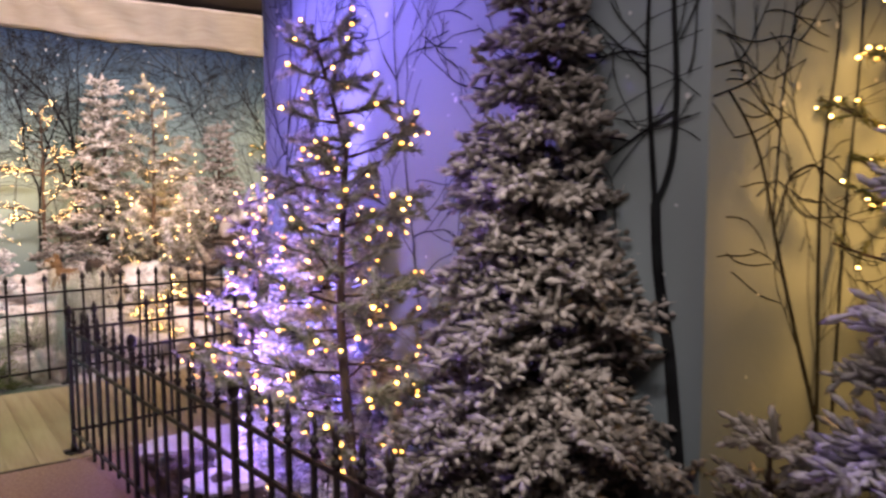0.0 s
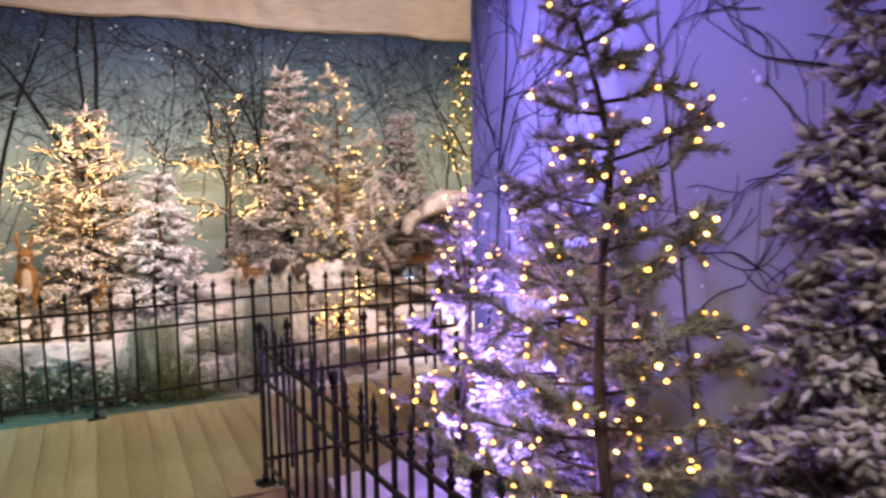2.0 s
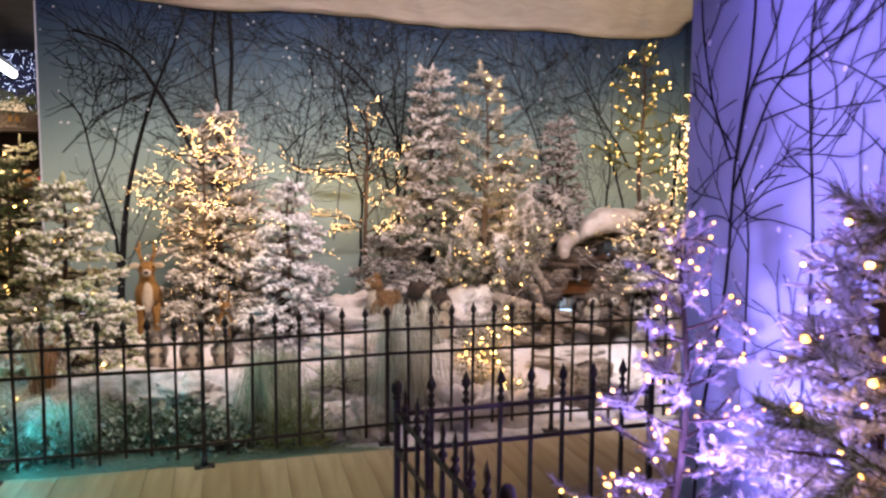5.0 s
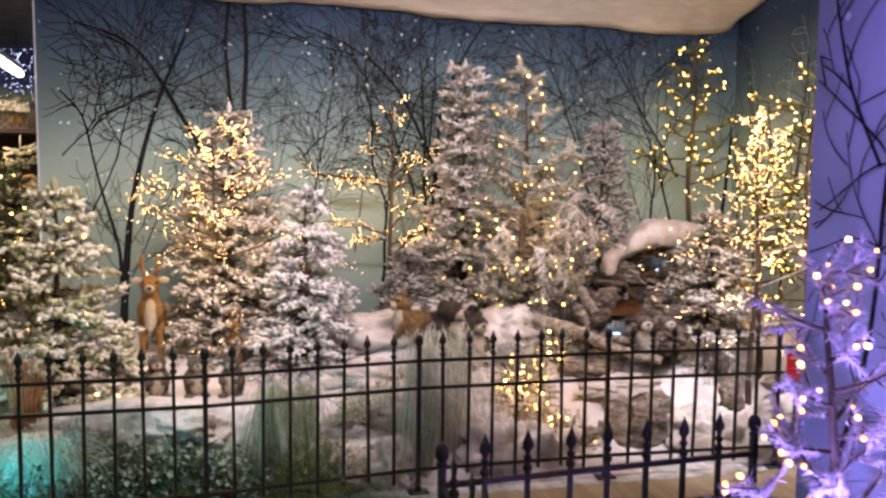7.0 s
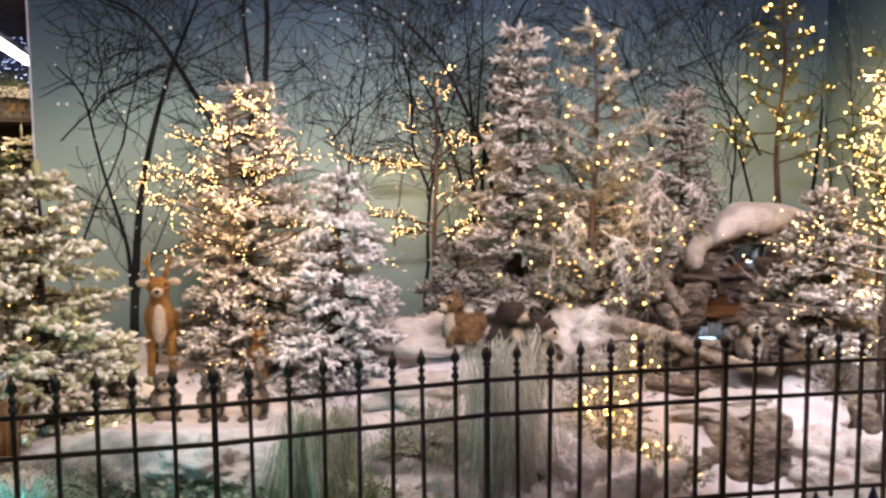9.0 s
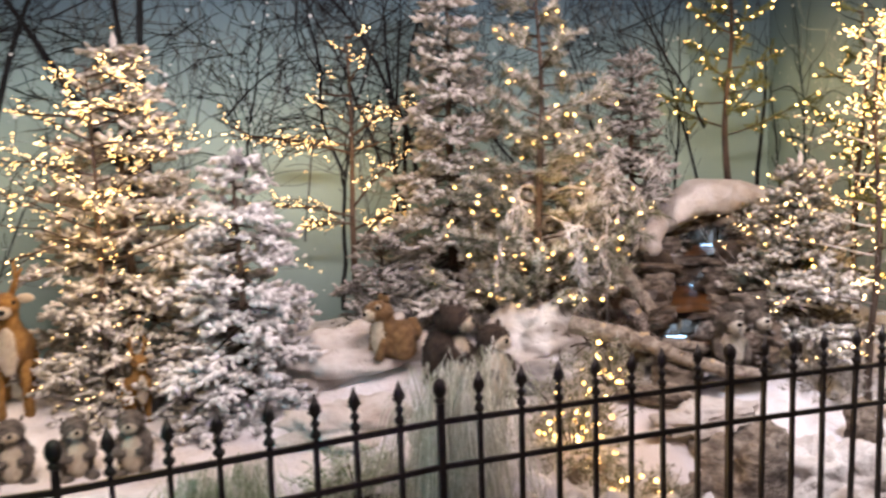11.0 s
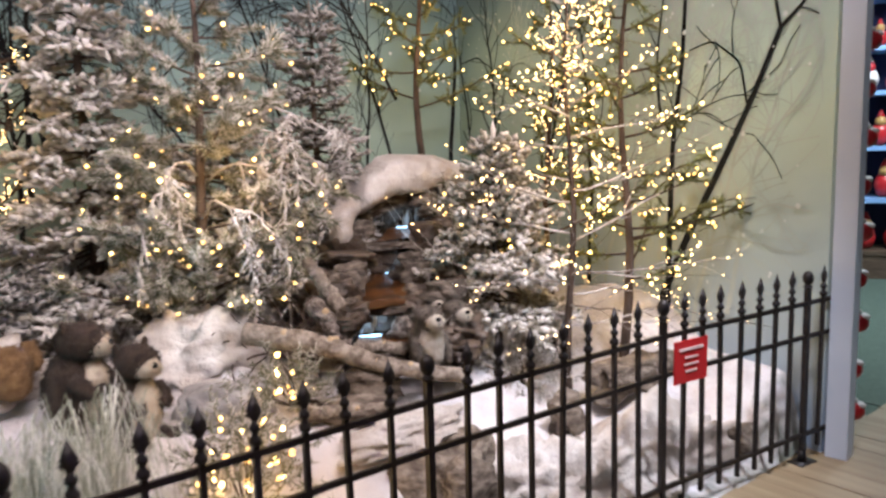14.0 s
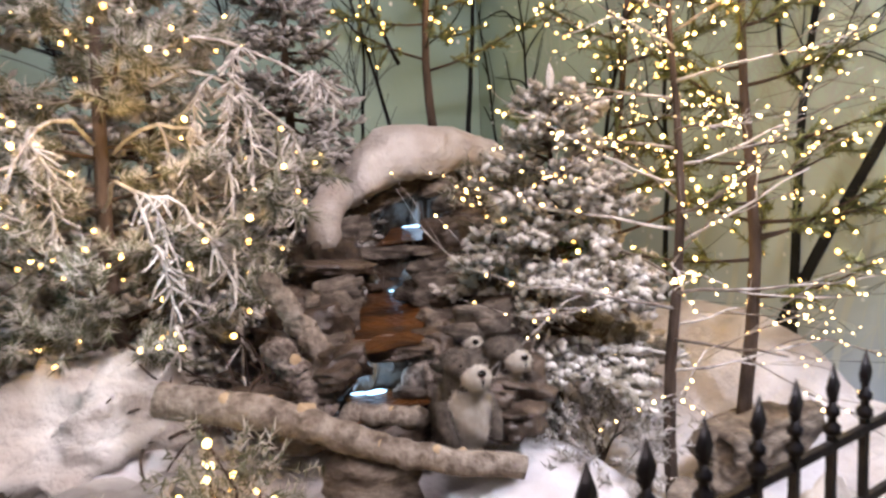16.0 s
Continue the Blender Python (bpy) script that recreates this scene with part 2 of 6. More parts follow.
M_FUR_TAN = mat("tan_plush", (0.28, 0.13, 0.025), (0.44, 0.24, 0.06), 40, 0.95, 0.9, 240, sheen=0.06)
M_FUR_CREAM = mat("cream_plush", (0.72, 0.64, 0.5), (0.6, 0.5, 0.36), 40, 0.95, 0.9, 240, sheen=0.06)
M_FUR_PALE = mat("pale_plush", (0.80, 0.76, 0.68), (0.66, 0.60, 0.50), 40, 0.95, 0.9, 240, sheen=0.06)
M_FUR_DARK = mat("dark_brown_plush", (0.03, 0.018, 0.012), (0.07, 0.045, 0.03), 40, 0.9, 0.9, 240, sheen=0.04)
M_FUR_GOLD = mat("golden_brown_plush", (0.17, 0.088, 0.03), (0.32, 0.19, 0.08), 40, 0.95, 0.9, 240, sheen=0.06)
M_FUR_GREY = mat("grey_plush", (0.085, 0.07, 0.055), (0.22, 0.185, 0.15), 40, 0.95, 0.9, 240, sheen=0.06)
M_BLACK = mat("glossy_black_bead", (0.006, 0.005, 0.005), None, 5, 0.15)
M_WATER = mat("amber_water", (0.15, 0.06, 0.015), (0.05, 0.02, 0.007), 14, 0.3, 0.8, 40, spec=0.15, c=(0.02, 0.009, 0.005), scale_c=9)
M_FALL = mat("falling_water", (0.13, 0.075, 0.04), (0.04, 0.02, 0.01), 50, 0.35, 0.6, 60, stretch=(1, 1, 0.06), spec=0.3, c=(0.42, 0.39, 0.37), scale_c=45)
M_GLINT_COOL = glow("pool_glint", (0.42, 0.68, 1.0), 3.2)
M_SHELF_BLUE = mat("blue_shelf", (0.25, 0.42, 0.72), (0.2, 0.36, 0.65), 4, 0.5)
M_XRED = mat("christmas_red", (0.5, 0.02, 0.025), (0.34, 0.012, 0.018), 9, 0.3)
M_XWHITE = mat("ceramic_white", (0.75, 0.73, 0.7), (0.6, 0.56, 0.52), 12, 0.5)
M_XGOLD = mat("gilt", (0.5, 0.3, 0.1), (0.35, 0.2, 0.08), 12, 0.4)
M_DARKWOOD = mat("dark_wood", (0.06, 0.035, 0.022), (0.12, 0.08, 0.05), 8, 0.6, 0.3, 50, stretch=(1, 1, 5))
M_GARLAND = mat("dark_fir", (0.02, 0.035, 0.012), (0.07, 0.1, 0.035), 20, 0.8, 0, island=1.0)


def ground_material():
    """The snow blanket, darkened to green near the fence: ground cover and painted shade in one."""
    m = M_SNOW.copy()
    m.name = "snow_and_ground_cover"
    N, L = m.node_tree.nodes, m.node_tree.links
    bs = N["Principled BSDF"]
    snow = bs.inputs["Base Color"].links[0].from_socket
    tc = N.new("ShaderNodeTexCoord")
    sx = N.new("ShaderNodeSeparateXYZ")
    L.new(tc.outputs["Object"], sx.inputs[0])
    nz = N.new("ShaderNodeTexNoise")
    nz.inputs["Scale"].default_value, nz.inputs["Detail"].default_value = 11.0, 8
    L.new(tc.outputs["Object"], nz.inputs["Vector"])
    edge = N.new("ShaderNodeMath")
    edge.operation = "MULTIPLY_ADD"
    L.new(nz.outputs["Fac"], edge.inputs[0])
    edge.inputs[1].default_value = 0.5
    L.new(sx.outputs["Y"], edge.inputs[2])
    along = N.new("ShaderNodeMapRange")
    for i, x in enumerate((0.2, 1.1, 0.0, 0.6)):
        along.inputs[1 + i].default_value = x
    L.new(sx.outputs["X"], along.inputs[0])
    add = N.new("ShaderNodeMath")
    L.new(edge.outputs[0], add.inputs[0])
    L.new(along.outputs[0], add.inputs[1])
    fac = N.new("ShaderNodeMapRange")
    fac.inputs[1].default_value, fac.inputs[2].default_value = 0.78, 1.06
    L.new(add.outputs[0], fac.inputs[0])
    mix = N.new("ShaderNodeMix")
    mix.data_type = "RGBA"
    L.new(fac.outputs[0], mix.inputs[0])
    mix.inputs[6].default_value = (0.055, 0.085, 0.05, 1)
    L.new(snow, mix.inputs[7])
    L.new(mix.outputs[2], bs.inputs["Base Color"])
    return m


M_GROUND = ground_material()


def backdrop_material(name, stops, blotch, near=None):
    """A printed sky: colour by height, with soft printed cloud over it."""
    m = bpy.data.materials.new(name)
    m.use_nodes = True
    N, L = m.node_tree.nodes, m.node_tree.links
    bs = N["Principled BSDF"]
    bs.inputs["Roughness"].default_value = 0.8
    bs.inputs["Specular IOR Level"].default_value = 0.2
    tc = N.new("ShaderNodeTexCoord")
    sx = N.new("ShaderNodeSeparateXYZ")
    L.new(tc.outputs["Object"], sx.inputs[0])
    nz = N.new("ShaderNodeTexNoise")
    nz.inputs["Scale"].default_value, nz.inputs["Detail"].default_value = 1.1, 4
    L.new(tc.outputs["Object"], nz.inputs["Vector"])
    ad = N.new("ShaderNodeMath")
    ad.operation = "MULTIPLY_ADD"
    L.new(nz.outputs["Fac"], ad.inputs[0])
    ad.inputs[1].default_value = blotch
    L.new(sx.outputs["Z"], ad.inputs[2])
    dv = N.new("ShaderNodeMath")
    dv.operation = "DIVIDE"
    dv.inputs[1].default_value = 3.2
    L.new(ad.outputs[0], dv.inputs[0])
    ramps = []
    for rows in (stops, near or stops):
        cr = N.new("ShaderNodeValToRGB")
        el = cr.color_ramp.elements
        el[0].position, el[0].color = rows[0][0] / 3.2, (*rows[0][1], 1)
        el[1].position, el[1].color = rows[-1][0] / 3.2, (*rows[-1][1], 1)
        for z, col in rows[1:-1]:
            e = el.new(z / 3.2)
            e.color = (*col, 1)
        L.new(dv.outputs[0], cr.inputs[0])
        ramps.append(cr)
    along = N.new("ShaderNodeMapRange")
    along.inputs[1].default_value, along.inputs[2].default_value = 0.1, 1.6
    L.new(sx.outputs["X"], along.inputs[0])
    mix = N.new("ShaderNodeMix")
    mix.data_type = "RGBA"
    L.new(along.outputs[0], mix.inputs[0])
    L.new(ramps[1].outputs[0], mix.inputs[6])
    L.new(ramps[0].outputs[0], mix.inputs[7])
    L.new(mix.outputs[2], bs.inputs["Base Color"])
    n2 = N.new("ShaderNodeTexNoise")
    n2.inputs["Scale"].default_value = 14
    bp = N.new("ShaderNodeBump")
    bp.inputs["Strength"].default_value, bp.inputs["Distance"].default_value = 0.12, 0.02
    L.new(tc.outputs["Object"], n2.inputs["Vector"])
    L.new(n2.outputs["Fac"], bp.inputs["Height"])
    L.new(bp.outputs[0], bs.inputs["Normal"])
    return m


SKY_STOPS = [(0.3, (0.11, 0.17, 0.19)), (0.9, (0.25, 0.34, 0.32)), (1.5, (0.36, 0.48, 0.42)), (2.1, (0.235, 0.35, 0.355)), (2.6, (0.095, 0.165, 0.225)), (3.0, (0.038, 0.075, 0.155))]
M_SKY = backdrop_material("printed_sky_backdrop", SKY_STOPS, 0.25)
M_SKY_PALE = backdrop_material("printed_pale_backdrop", [(0.2, (0.30, 0.38, 0.52)), (0.7, (0.42, 0.52, 0.57)), (1.6, (0.53, 0.67, 0.61)), (2.05, (0.47, 0.60, 0.55)), (2.6, (0.15, 0.23, 0.28)), (3.0, (0.05, 0.09, 0.17))], 0.3, SKY_STOPS)
# a print whose lowest stops are darkened for the dimness near the floor
M_SKY_PART = backdrop_material("printed_backdrop_dim_foot", [(0.2, (0.08, 0.11, 0.15)), (0.9, (0.24, 0.31, 0.34)), (1.8, (0.36, 0.44, 0.46)), (2.5, (0.26, 0.33, 0.42)), (3.0, (0.1, 0.14, 0.25))], 0.3)


# ---- mesh tools ----
class Geo:
    """Gathers many small pieces into one mesh."""

    def __init__(self):
        self.v, self.t, self.q, self.tm, self.qm, self.n = [], [], [], [], [], 0

    def add(self, verts, tris=None, quads=None, m=0):
        verts = np.asarray(verts, float).reshape(-1, 3)
        if tris is not None and len(tris):
            t = np.asarray(tris, int).reshape(-1, 3) + self.n
            self.t.append(t), self.tm.append(np.full(len(t), m))
        if quads is not None and len(quads):
            q = np.asarray(quads, int).reshape(-1, 4) + self.n
            self.q.append(q), self.qm.append(np.full(len(q), m))
        self.v.append(verts)
        self.n += len(verts)

    def tube(self, pts, radii, sides=6, m=0):
        pts = np.asarray([tuple(p) for p in pts], float)
        n = len(pts)
        radii = np.broadcast_to(np.asarray(radii, float), (n,))
        tan = np.gradient(pts, axis=0)
        tan /= np.linalg.norm(tan, axis=1)[:, None] + 1e-9
        ref = np.array([0.0, 0.0, 1.0]) if abs(tan[:, 2].mean()) < 0.8 else np.array([1.0, 0.0, 0.0])
        a = np.cross(tan, ref)
        a /= np.linalg.norm(a, axis=1)[:, None] + 1e-9
        b = np.cross(tan, a)
        ang = np.arange(sides) * 2 * np.pi / sides
        ring = pts[:, None] + radii[:, None, None] * (np.cos(ang)[None, :, None] * a[:, None] + np.sin(ang)[None, :, None] * b[:, None])
        verts = np.concatenate([ring.reshape(-1, 3), pts[:1], pts[-1:]])
        i, j = np.meshgrid(np.arange(n - 1), np.arange(sides), indexing="ij")
        k = (j + 1) % sides
        quads = np.stack([i * sides + j, i * sides + k, (i + 1) * sides + k, (i + 1) * sides + j], -1).reshape(-1, 4)
        j = np.arange(sides)
        k = (j + 1) % sides
        tris = np.concatenate([np.stack([k, j, np.full(sides, n * sides)], -1), np.stack([(n - 1) * sides + j, (n - 1) * sides + k, np.full(sides, n * sides + 1)], -1)])
        self.add(verts, tris, quads, m)

    def spindles(self, P, Q, R, sides=5, m=0):
        """Tapered fingers from P to Q, thickest near the middle."""
        P, Q = np.asarray(P, float).reshape(-1, 3), np.asarray(Q, float).reshape(-1, 3)
        n = len(P)
        if not n:
            return
        R = np.broadcast_to(np.asarray(R, float), (n,))
        d = Q - P
        ref = np.tile([0.31, 0.17, 0.93], (n, 1))
        a = np.cross(d, ref)
        a /= np.linalg.norm(a, axis=1)[:, None] + 1e-9
        b = np.cross(d, a)
        b /= np.linalg.norm(b, axis=1)[:, None] + 1e-9
        ang = np.arange(sides) * 2 * np.pi / sides
        circ = np.cos(ang)[None, :, None] * a[:, None] + np.sin(ang)[None, :, None] * b[:, None]
        r0 = P[:, None] + 0.45 * R[:, None, None] * circ
        r1 = (P + 0.6 * d)[:, None] + R[:, None, None] * circ
        verts = np.concatenate([r0, r1, Q[:, None]], 1)
        s = 2 * sides + 1
        j = np.arange(sides)
        k = (j + 1) % sides
        q = np.stack([j, k, sides + k, sides + j], -1)
        t = np.stack([sides + j, sides + k, np.full(sides, 2 * sides)], -1)
        off = (np.arange(n) * s)[:, None, None]
        self.add(verts, (t[None] + off), (q[None] + off), m)

    def needles(self, P, Q, w, m=0):
        """Thin three-sided needles."""
        P, Q = np.asarray(P, float).reshape(-1, 3), np.asarray(Q, float).reshape(-1, 3)
        n = len(P)
        if not n:
            return
        d = Q - P
        a = np.cross(d, np.tile([0.31, 0.17, 0.93], (n, 1)))
        a /= np.linalg.norm(a, axis=1)[:, None] + 1e-9
        b = np.cross(d, a)
        b /= np.linalg.norm(b, axis=1)[:, None] + 1e-9
        verts = np.stack([P + w * a, P + w * (-0.5 * a + 0.87 * b), P + w * (-0.5 * a - 0.87 * b), Q], 1)
        self.add(verts, (np.array([(0, 1, 3), (1, 2, 3), (2, 0, 3)])[None] + (np.arange(n) * 4)[:, None, None]), None, m)

    def bulbs(self, C, r, m=0):
        C = np.asarray(C, float).reshape(-1, 3)
        n = len(C)
        if not n:
            return
        r = np.broadcast_to(np.asarray(r, float), (n,))
        p = (1 + 5 ** 0.5) / 2
        V = np.array([(-1, p, 0), (1, p, 0), (-1, -p, 0), (1, -p, 0), (0, -1, p), (0, 1, p), (0, -1, -p), (0, 1, -p), (p, 0, -1), (p, 0, 1), (-p, 0, -1), (-p, 0, 1)]) / (1 + p * p) ** 0.5
        F = np.array([(0, 11, 5), (0, 5, 1), (0, 1, 7), (0, 7, 10), (0, 10, 11), (1, 5, 9), (5, 11, 4), (11, 10, 2), (10, 7, 6), (7, 1, 8), (3, 9, 4), (3, 4, 2), (3, 2, 6), (3, 6, 8), (3, 8, 9), (4, 9, 5), (2, 4, 11), (6, 2, 10), (8, 6, 7), (9, 8, 1)])
        verts = C[:, None] + r[:, None, None] * V[None]
        self.add(verts, (F[None] + (np.arange(n) * 12)[:, None, None]), None, m)

    def leaves(self, C, D, size, m=0, rnd=None):
        """Small four-cornered leaves, bent along the middle."""
        C, D = np.asarray(C, float).reshape(-1, 3), np.asarray(D, float).reshape(-1, 3)
        n = len(C)
        size = np.broadcast_to(np.asarray(size, float), (n,))[:, None]
        D = D / (np.linalg.norm(D, axis=1)[:, None] + 1e-9)
        S = np.cross(D, np.tile([0.2, 0.3, 0.93], (n, 1)))
        S /= np.linalg.norm(S, axis=1)[:, None] + 1e-9
        up = np.cross(S, D)
        verts = np.stack([C, C + size * (0.5 * D + 0.42 * S + 0.12 * up), C + size * (D - 0.05 * up), C + size * (0.5 * D - 0.42 * S + 0.12 * up)], 1)
        self.add(verts, (np.array([(0, 1, 2), (0, 2, 3)])[None] + (np.arange(n) * 4)[:, None, None]), None, m)

    def box(self, lo, hi, m=0):
        (x0, y0, z0), (x1, y1, z1) = lo, hi
        self.add([(x0, y0, z0), (x1, y0, z0), (x1, y1, z0), (x0, y1, z0), (x0, y0, z1), (x1, y0, z1), (x1, y1, z1), (x0, y1, z1)], None,
                 [(3, 2, 1, 0), (4, 5, 6, 7), (0, 1, 5, 4), (1, 2, 6, 5), (2, 3, 7, 6), (3, 0, 4, 7)], m)

    def ball(self, c, r, seg=12, rings=8, wob=0.0, seed=0, m=0, rot=None):
        """An ellipsoid of radii r about c, roughened by wob."""
        r = np.broadcast_to(np.asarray(r, float), (3,))
        th = np.linspace(0, np.pi, rings + 1)[1:-1]
        ph = np.arange(seg) * 2 * np.pi / seg
        d = np.array([(0, 0, 1)] + [(math.sin(a) * math.cos(b), math.sin(a) * math.sin(b), math.cos(a)) for a in th for b in ph] + [(0, 0, -1)])
        k = np.ones(len(d))
        if wob:
            k = np.array([1 + wob * noise.noise(Vector(x) * 1.7 + Vector((seed * 3.1, seed, 0))) + 0.5 * wob * noise.noise(Vector(x) * 4.1 + Vector((0, seed, seed * 1.7))) + 0.28 * wob * noise.noise(Vector(x) * 9.3 + Vector((seed, 0, 2))) for x in d])
        v = d * k[:, None] * r
        if rot is not None:
            v = v @ np.array(rot.to_3x3()).T
        v = v + np.asarray(tuple(c), float)
        q, t = [], []
        R = rings - 1
        for i in range(R - 1):
            for j in range(seg):
                a, b = 1 + i * seg + j, 1 + i * seg + (j + 1) % seg
                q.append((a, a + seg, b + seg, b))
        e = len(d) - 1
        for j in range(seg):
            t.append((0, 1 + j, 1 + (j + 1) % seg))
            t.append((e, 1 + (R - 1) * seg + (j + 1) % seg, 1 + (R - 1) * seg + j))
        self.add(v, t, q, m)

    def mesh(self, name, mats, smooth=True):
        me = bpy.data.meshes.new(name)
        v = np.concatenate(self.v) if self.v else np.zeros((0, 3))
        t = np.concatenate(self.t) if self.t else np.zeros((0, 3), int)
        q = np.concatenate(self.q) if self.q else np.zeros((0, 4), int)
        idx = np.concatenate([t.ravel(), q.ravel()])
        start = np.concatenate([np.arange(len(t)) * 3, len(t) * 3 + np.arange(len(q)) * 4])
        mi = np.concatenate([np.concatenate(self.tm) if self.tm else np.zeros(0), np.concatenate(self.qm) if self.qm else np.zeros(0)]).astype(np.int32)
        me.vertices.add(len(v))
        me.vertices.foreach_set("co", v.ravel().astype(np.float32))
        me.loops.add(len(idx))
        me.loops.foreach_set("vertex_index", idx.astype(np.int32))
        me.polygons.add(len(start))
        me.polygons.foreach_set("loop_start", start.astype(np.int32))
        me.polygons.foreach_set("material_index", mi)
        me.polygons.foreach_set("use_smooth", np.full(len(start), smooth))
        for k in mats if isinstance(mats, (list, tuple)) else [mats]:
            me.materials.append(k)
        me.update(calc_edges=True)
        return me


def thing(name, at=(0, 0, 0), rz=0.0, label="", category="", group="", kind=""):
    """An empty at the base of a thing that parents its parts."""
    ob = new(name)
    ob.empty_display_size = 0.1
    ob.matrix_world = Matrix.Translation(Vector(at)) @ Matrix.Rotation(radians(rz), 4, "Z")
    return tagged(ob, label, category, group, kind)


def part(name, geo, mats, parent, label="", kind="", smooth=True):
    """One mesh object under a thing or part, in its parent's own coordinates."""
    ob = new(name, geo.mesh(name, mats, smooth) if isinstance(geo, Geo) else geo)
    ob.parent = parent
    return tagged(ob, label, "", "", kind)


def solo(name, geo, mats, m, label, category="", group="", kind="", smooth=True):
    """A thing of one mesh."""
    ob = new(name, geo.mesh(name, mats, smooth) if isinstance(geo, Geo) else geo)
    ob.matrix_world = m
    return tagged(ob, label, category, group, kind)


def uv_pose(u, v, z=0.0, rz=0.0):
    return FRAME @ pose(u, v, z, 0, 0, rz)


# ---- large structure ----
def slab(name, lo, hi, material, label="", kind="structure", m=None):
    g = Geo()
    g.box(lo, hi)
    return solo(name, g, material, m or FRAME, label, kind=kind, smooth=False)


slab("ground", (-7, -9, -0.08), (4.75, -1.545, 0.0), M_CARPET, "russet carpet of the shop aisle")
slab("floor_display", (-7, -1.545, -0.12), (4.75, 9.0, -0.035), M_GREEN_FLOOR, "dark floor under the snow display")
slab("floor_shop", (4.75, -9, -0.10), (10, 9.0, -0.03), M_GREEN_FLOOR, "dull green carpet of the shop")
slab("ceiling", (-7, -9, 3.2), (10, 9, 3.3), M_CEIL, "dark brown ceiling")
slab("wall_far", (-7, 9, -0.1), (10, 9.1, 3.3), M_NIGHT, "night-blue far wall")
slab("wall_near", (-7, -9.1, -0.1), (10, -9, 3.3), M_WALL_PLAIN, "plain wall")
slab("wall_left", (-7.1, -9, -0.1), (-7, 9, 3.3), M_WALL_PLAIN, "plain wall")
slab("wall_right", (10, -9, -0.1), (10.1, 9, 3.3), M_WALL_PLAIN, "plain wall")
WALL_V, WALL_L, WALL_R = 2.86, -1.36, 4.46
wall_back = slab("wall_back", (WALL_L, WALL_V, -0.1), (WALL_R, WALL_V + 0.06, 3.15), M_SKY, "backdrop wall printed with a dusk sky and bare trees")
# pale strip: the brightness of the wall's lit end is put into its colour
slab("wall_back_edge", (WALL_L - 0.012, WALL_V - 0.006, -0.1), (WALL_L, WALL_V + 0.075, 3.15), M_WHITE_PAINT, "lit end of the backdrop wall, shown as a pale strip")
SIDE = FRAME @ Matrix.Translation((WALL_R, WALL_V, 0)) @ Matrix.Rotation(math.atan2(-0.03 - WALL_V, 3.90 - WALL_R), 4, "Z")
SIDE_LEN = math.hypot(3.90 - WALL_R, -0.03 - WALL_V)
wall_side = slab("wall_side", (0.0, 0.003, -0.1), (SIDE_LEN, 0.06, 3.15), M_SKY_PALE, "pale printed backdrop wall with bare trees", m=SIDE)
PART_U, PART_A, PART_B = 1.80, -1.56, -4.5
PART_FAR = 1.86
PART = FRAME @ Matrix.Translation((PART_U, PART_A, 0)) @ Matrix.Rotation(math.atan2(PART_B - PART_A, PART_FAR - PART_U), 4, "Z")
wall_partition = slab("wall_partition", (0, 0.003, -0.05), (PART_A - PART_B, 0.08, 3.19), M_SKY_PART, "partition printed with a winter sky and bare trees", m=PART)
CORN = FRAME @ Matrix.Translation((PART_FAR, PART_B, 0))
wall_corner = slab("wall_corner", (0.006, 0.0, -0.05), (4.5, 0.08, 3.19), M_SKY_PART, "printed backdrop wall with bare trees", m=CORN)


# printed trees, flat on the walls
def strip(g, pts, widths, lift):
    pts = np.asarray(pts, float)
    tan = np.gradient(pts, axis=0)
    tan /= np.linalg.norm(tan, axis=1)[:, None] + 1e-9
    nor = np.stack([-tan[:, 1], tan[:, 0]], -1)
    a, b = pts + nor * np.asarray(widths)[:, None] / 2, pts - nor * np.asarray(widths)[:, None] / 2
    verts = np.concatenate([np.stack([a[:, 0], np.full(len(a), -lift), a[:, 1]], -1), np.stack([b[:, 0], np.full(len(b), -lift), b[:, 1]], -1)])
    n = len(pts)
    g.add(verts, None, [(i, i + 1, n + i + 1, n + i) for i in range(n - 1)])


def grow_print(g, rnd, p, ang, length, width, depth, lim, lift, trunk=True):
    """A printed limb: bends one way, wavers, and throws off finer limbs on both sides."""
    step = 0.045
    n = max(5, int(length / step))
    pts, w = [p], [width]
    a = ang
    bend = rnd.gauss(0, 0.25 if trunk else 1.6)
    swing, ph, rate = (rnd.uniform(0.02, 0.05) if trunk else rnd.uniform(0.08, 0.2)), rnd.uniform(0, 6.3), rnd.uniform(0.45, 1.0)
    side = rnd.choice((-1, 1))
    for i in range(n):
        a += bend * step + swing * math.sin(ph + i * rate) + rnd.gauss(0, 0.045)
        a += (0.05 * (ang - a)) if trunk else 0.012 * (math.pi / 2 - a)
        p = (p[0] + math.cos(a) * length / n, p[1] + math.sin(a) * length / n)
        if not (lim[0] < p[0] < lim[1] and 0.05 < p[1] < 3.1):
            break
        f = (i + 1) / n
        pts.append(p), w.append(max(0.0042, width * (1 - 0.8 * f)))
        if depth and f > (0.3 if trunk else 0.15) and rnd.random() < (0.42 if trunk else 0.32):
            side = -side
            big = trunk and rnd.random() < 0.25
            grow_print(g, rnd, p, a + side * rnd.uniform(0.3, 0.75), (1.15 if big else 0.75 if trunk else length) * rnd.uniform(0.4, 0.8), min(w[-1] * (0.7 if big else 0.55), 0.022 if big else 0.013), depth - 1, lim, lift, False)
    if len(pts) > 2:
        strip(g, pts, w, lift)


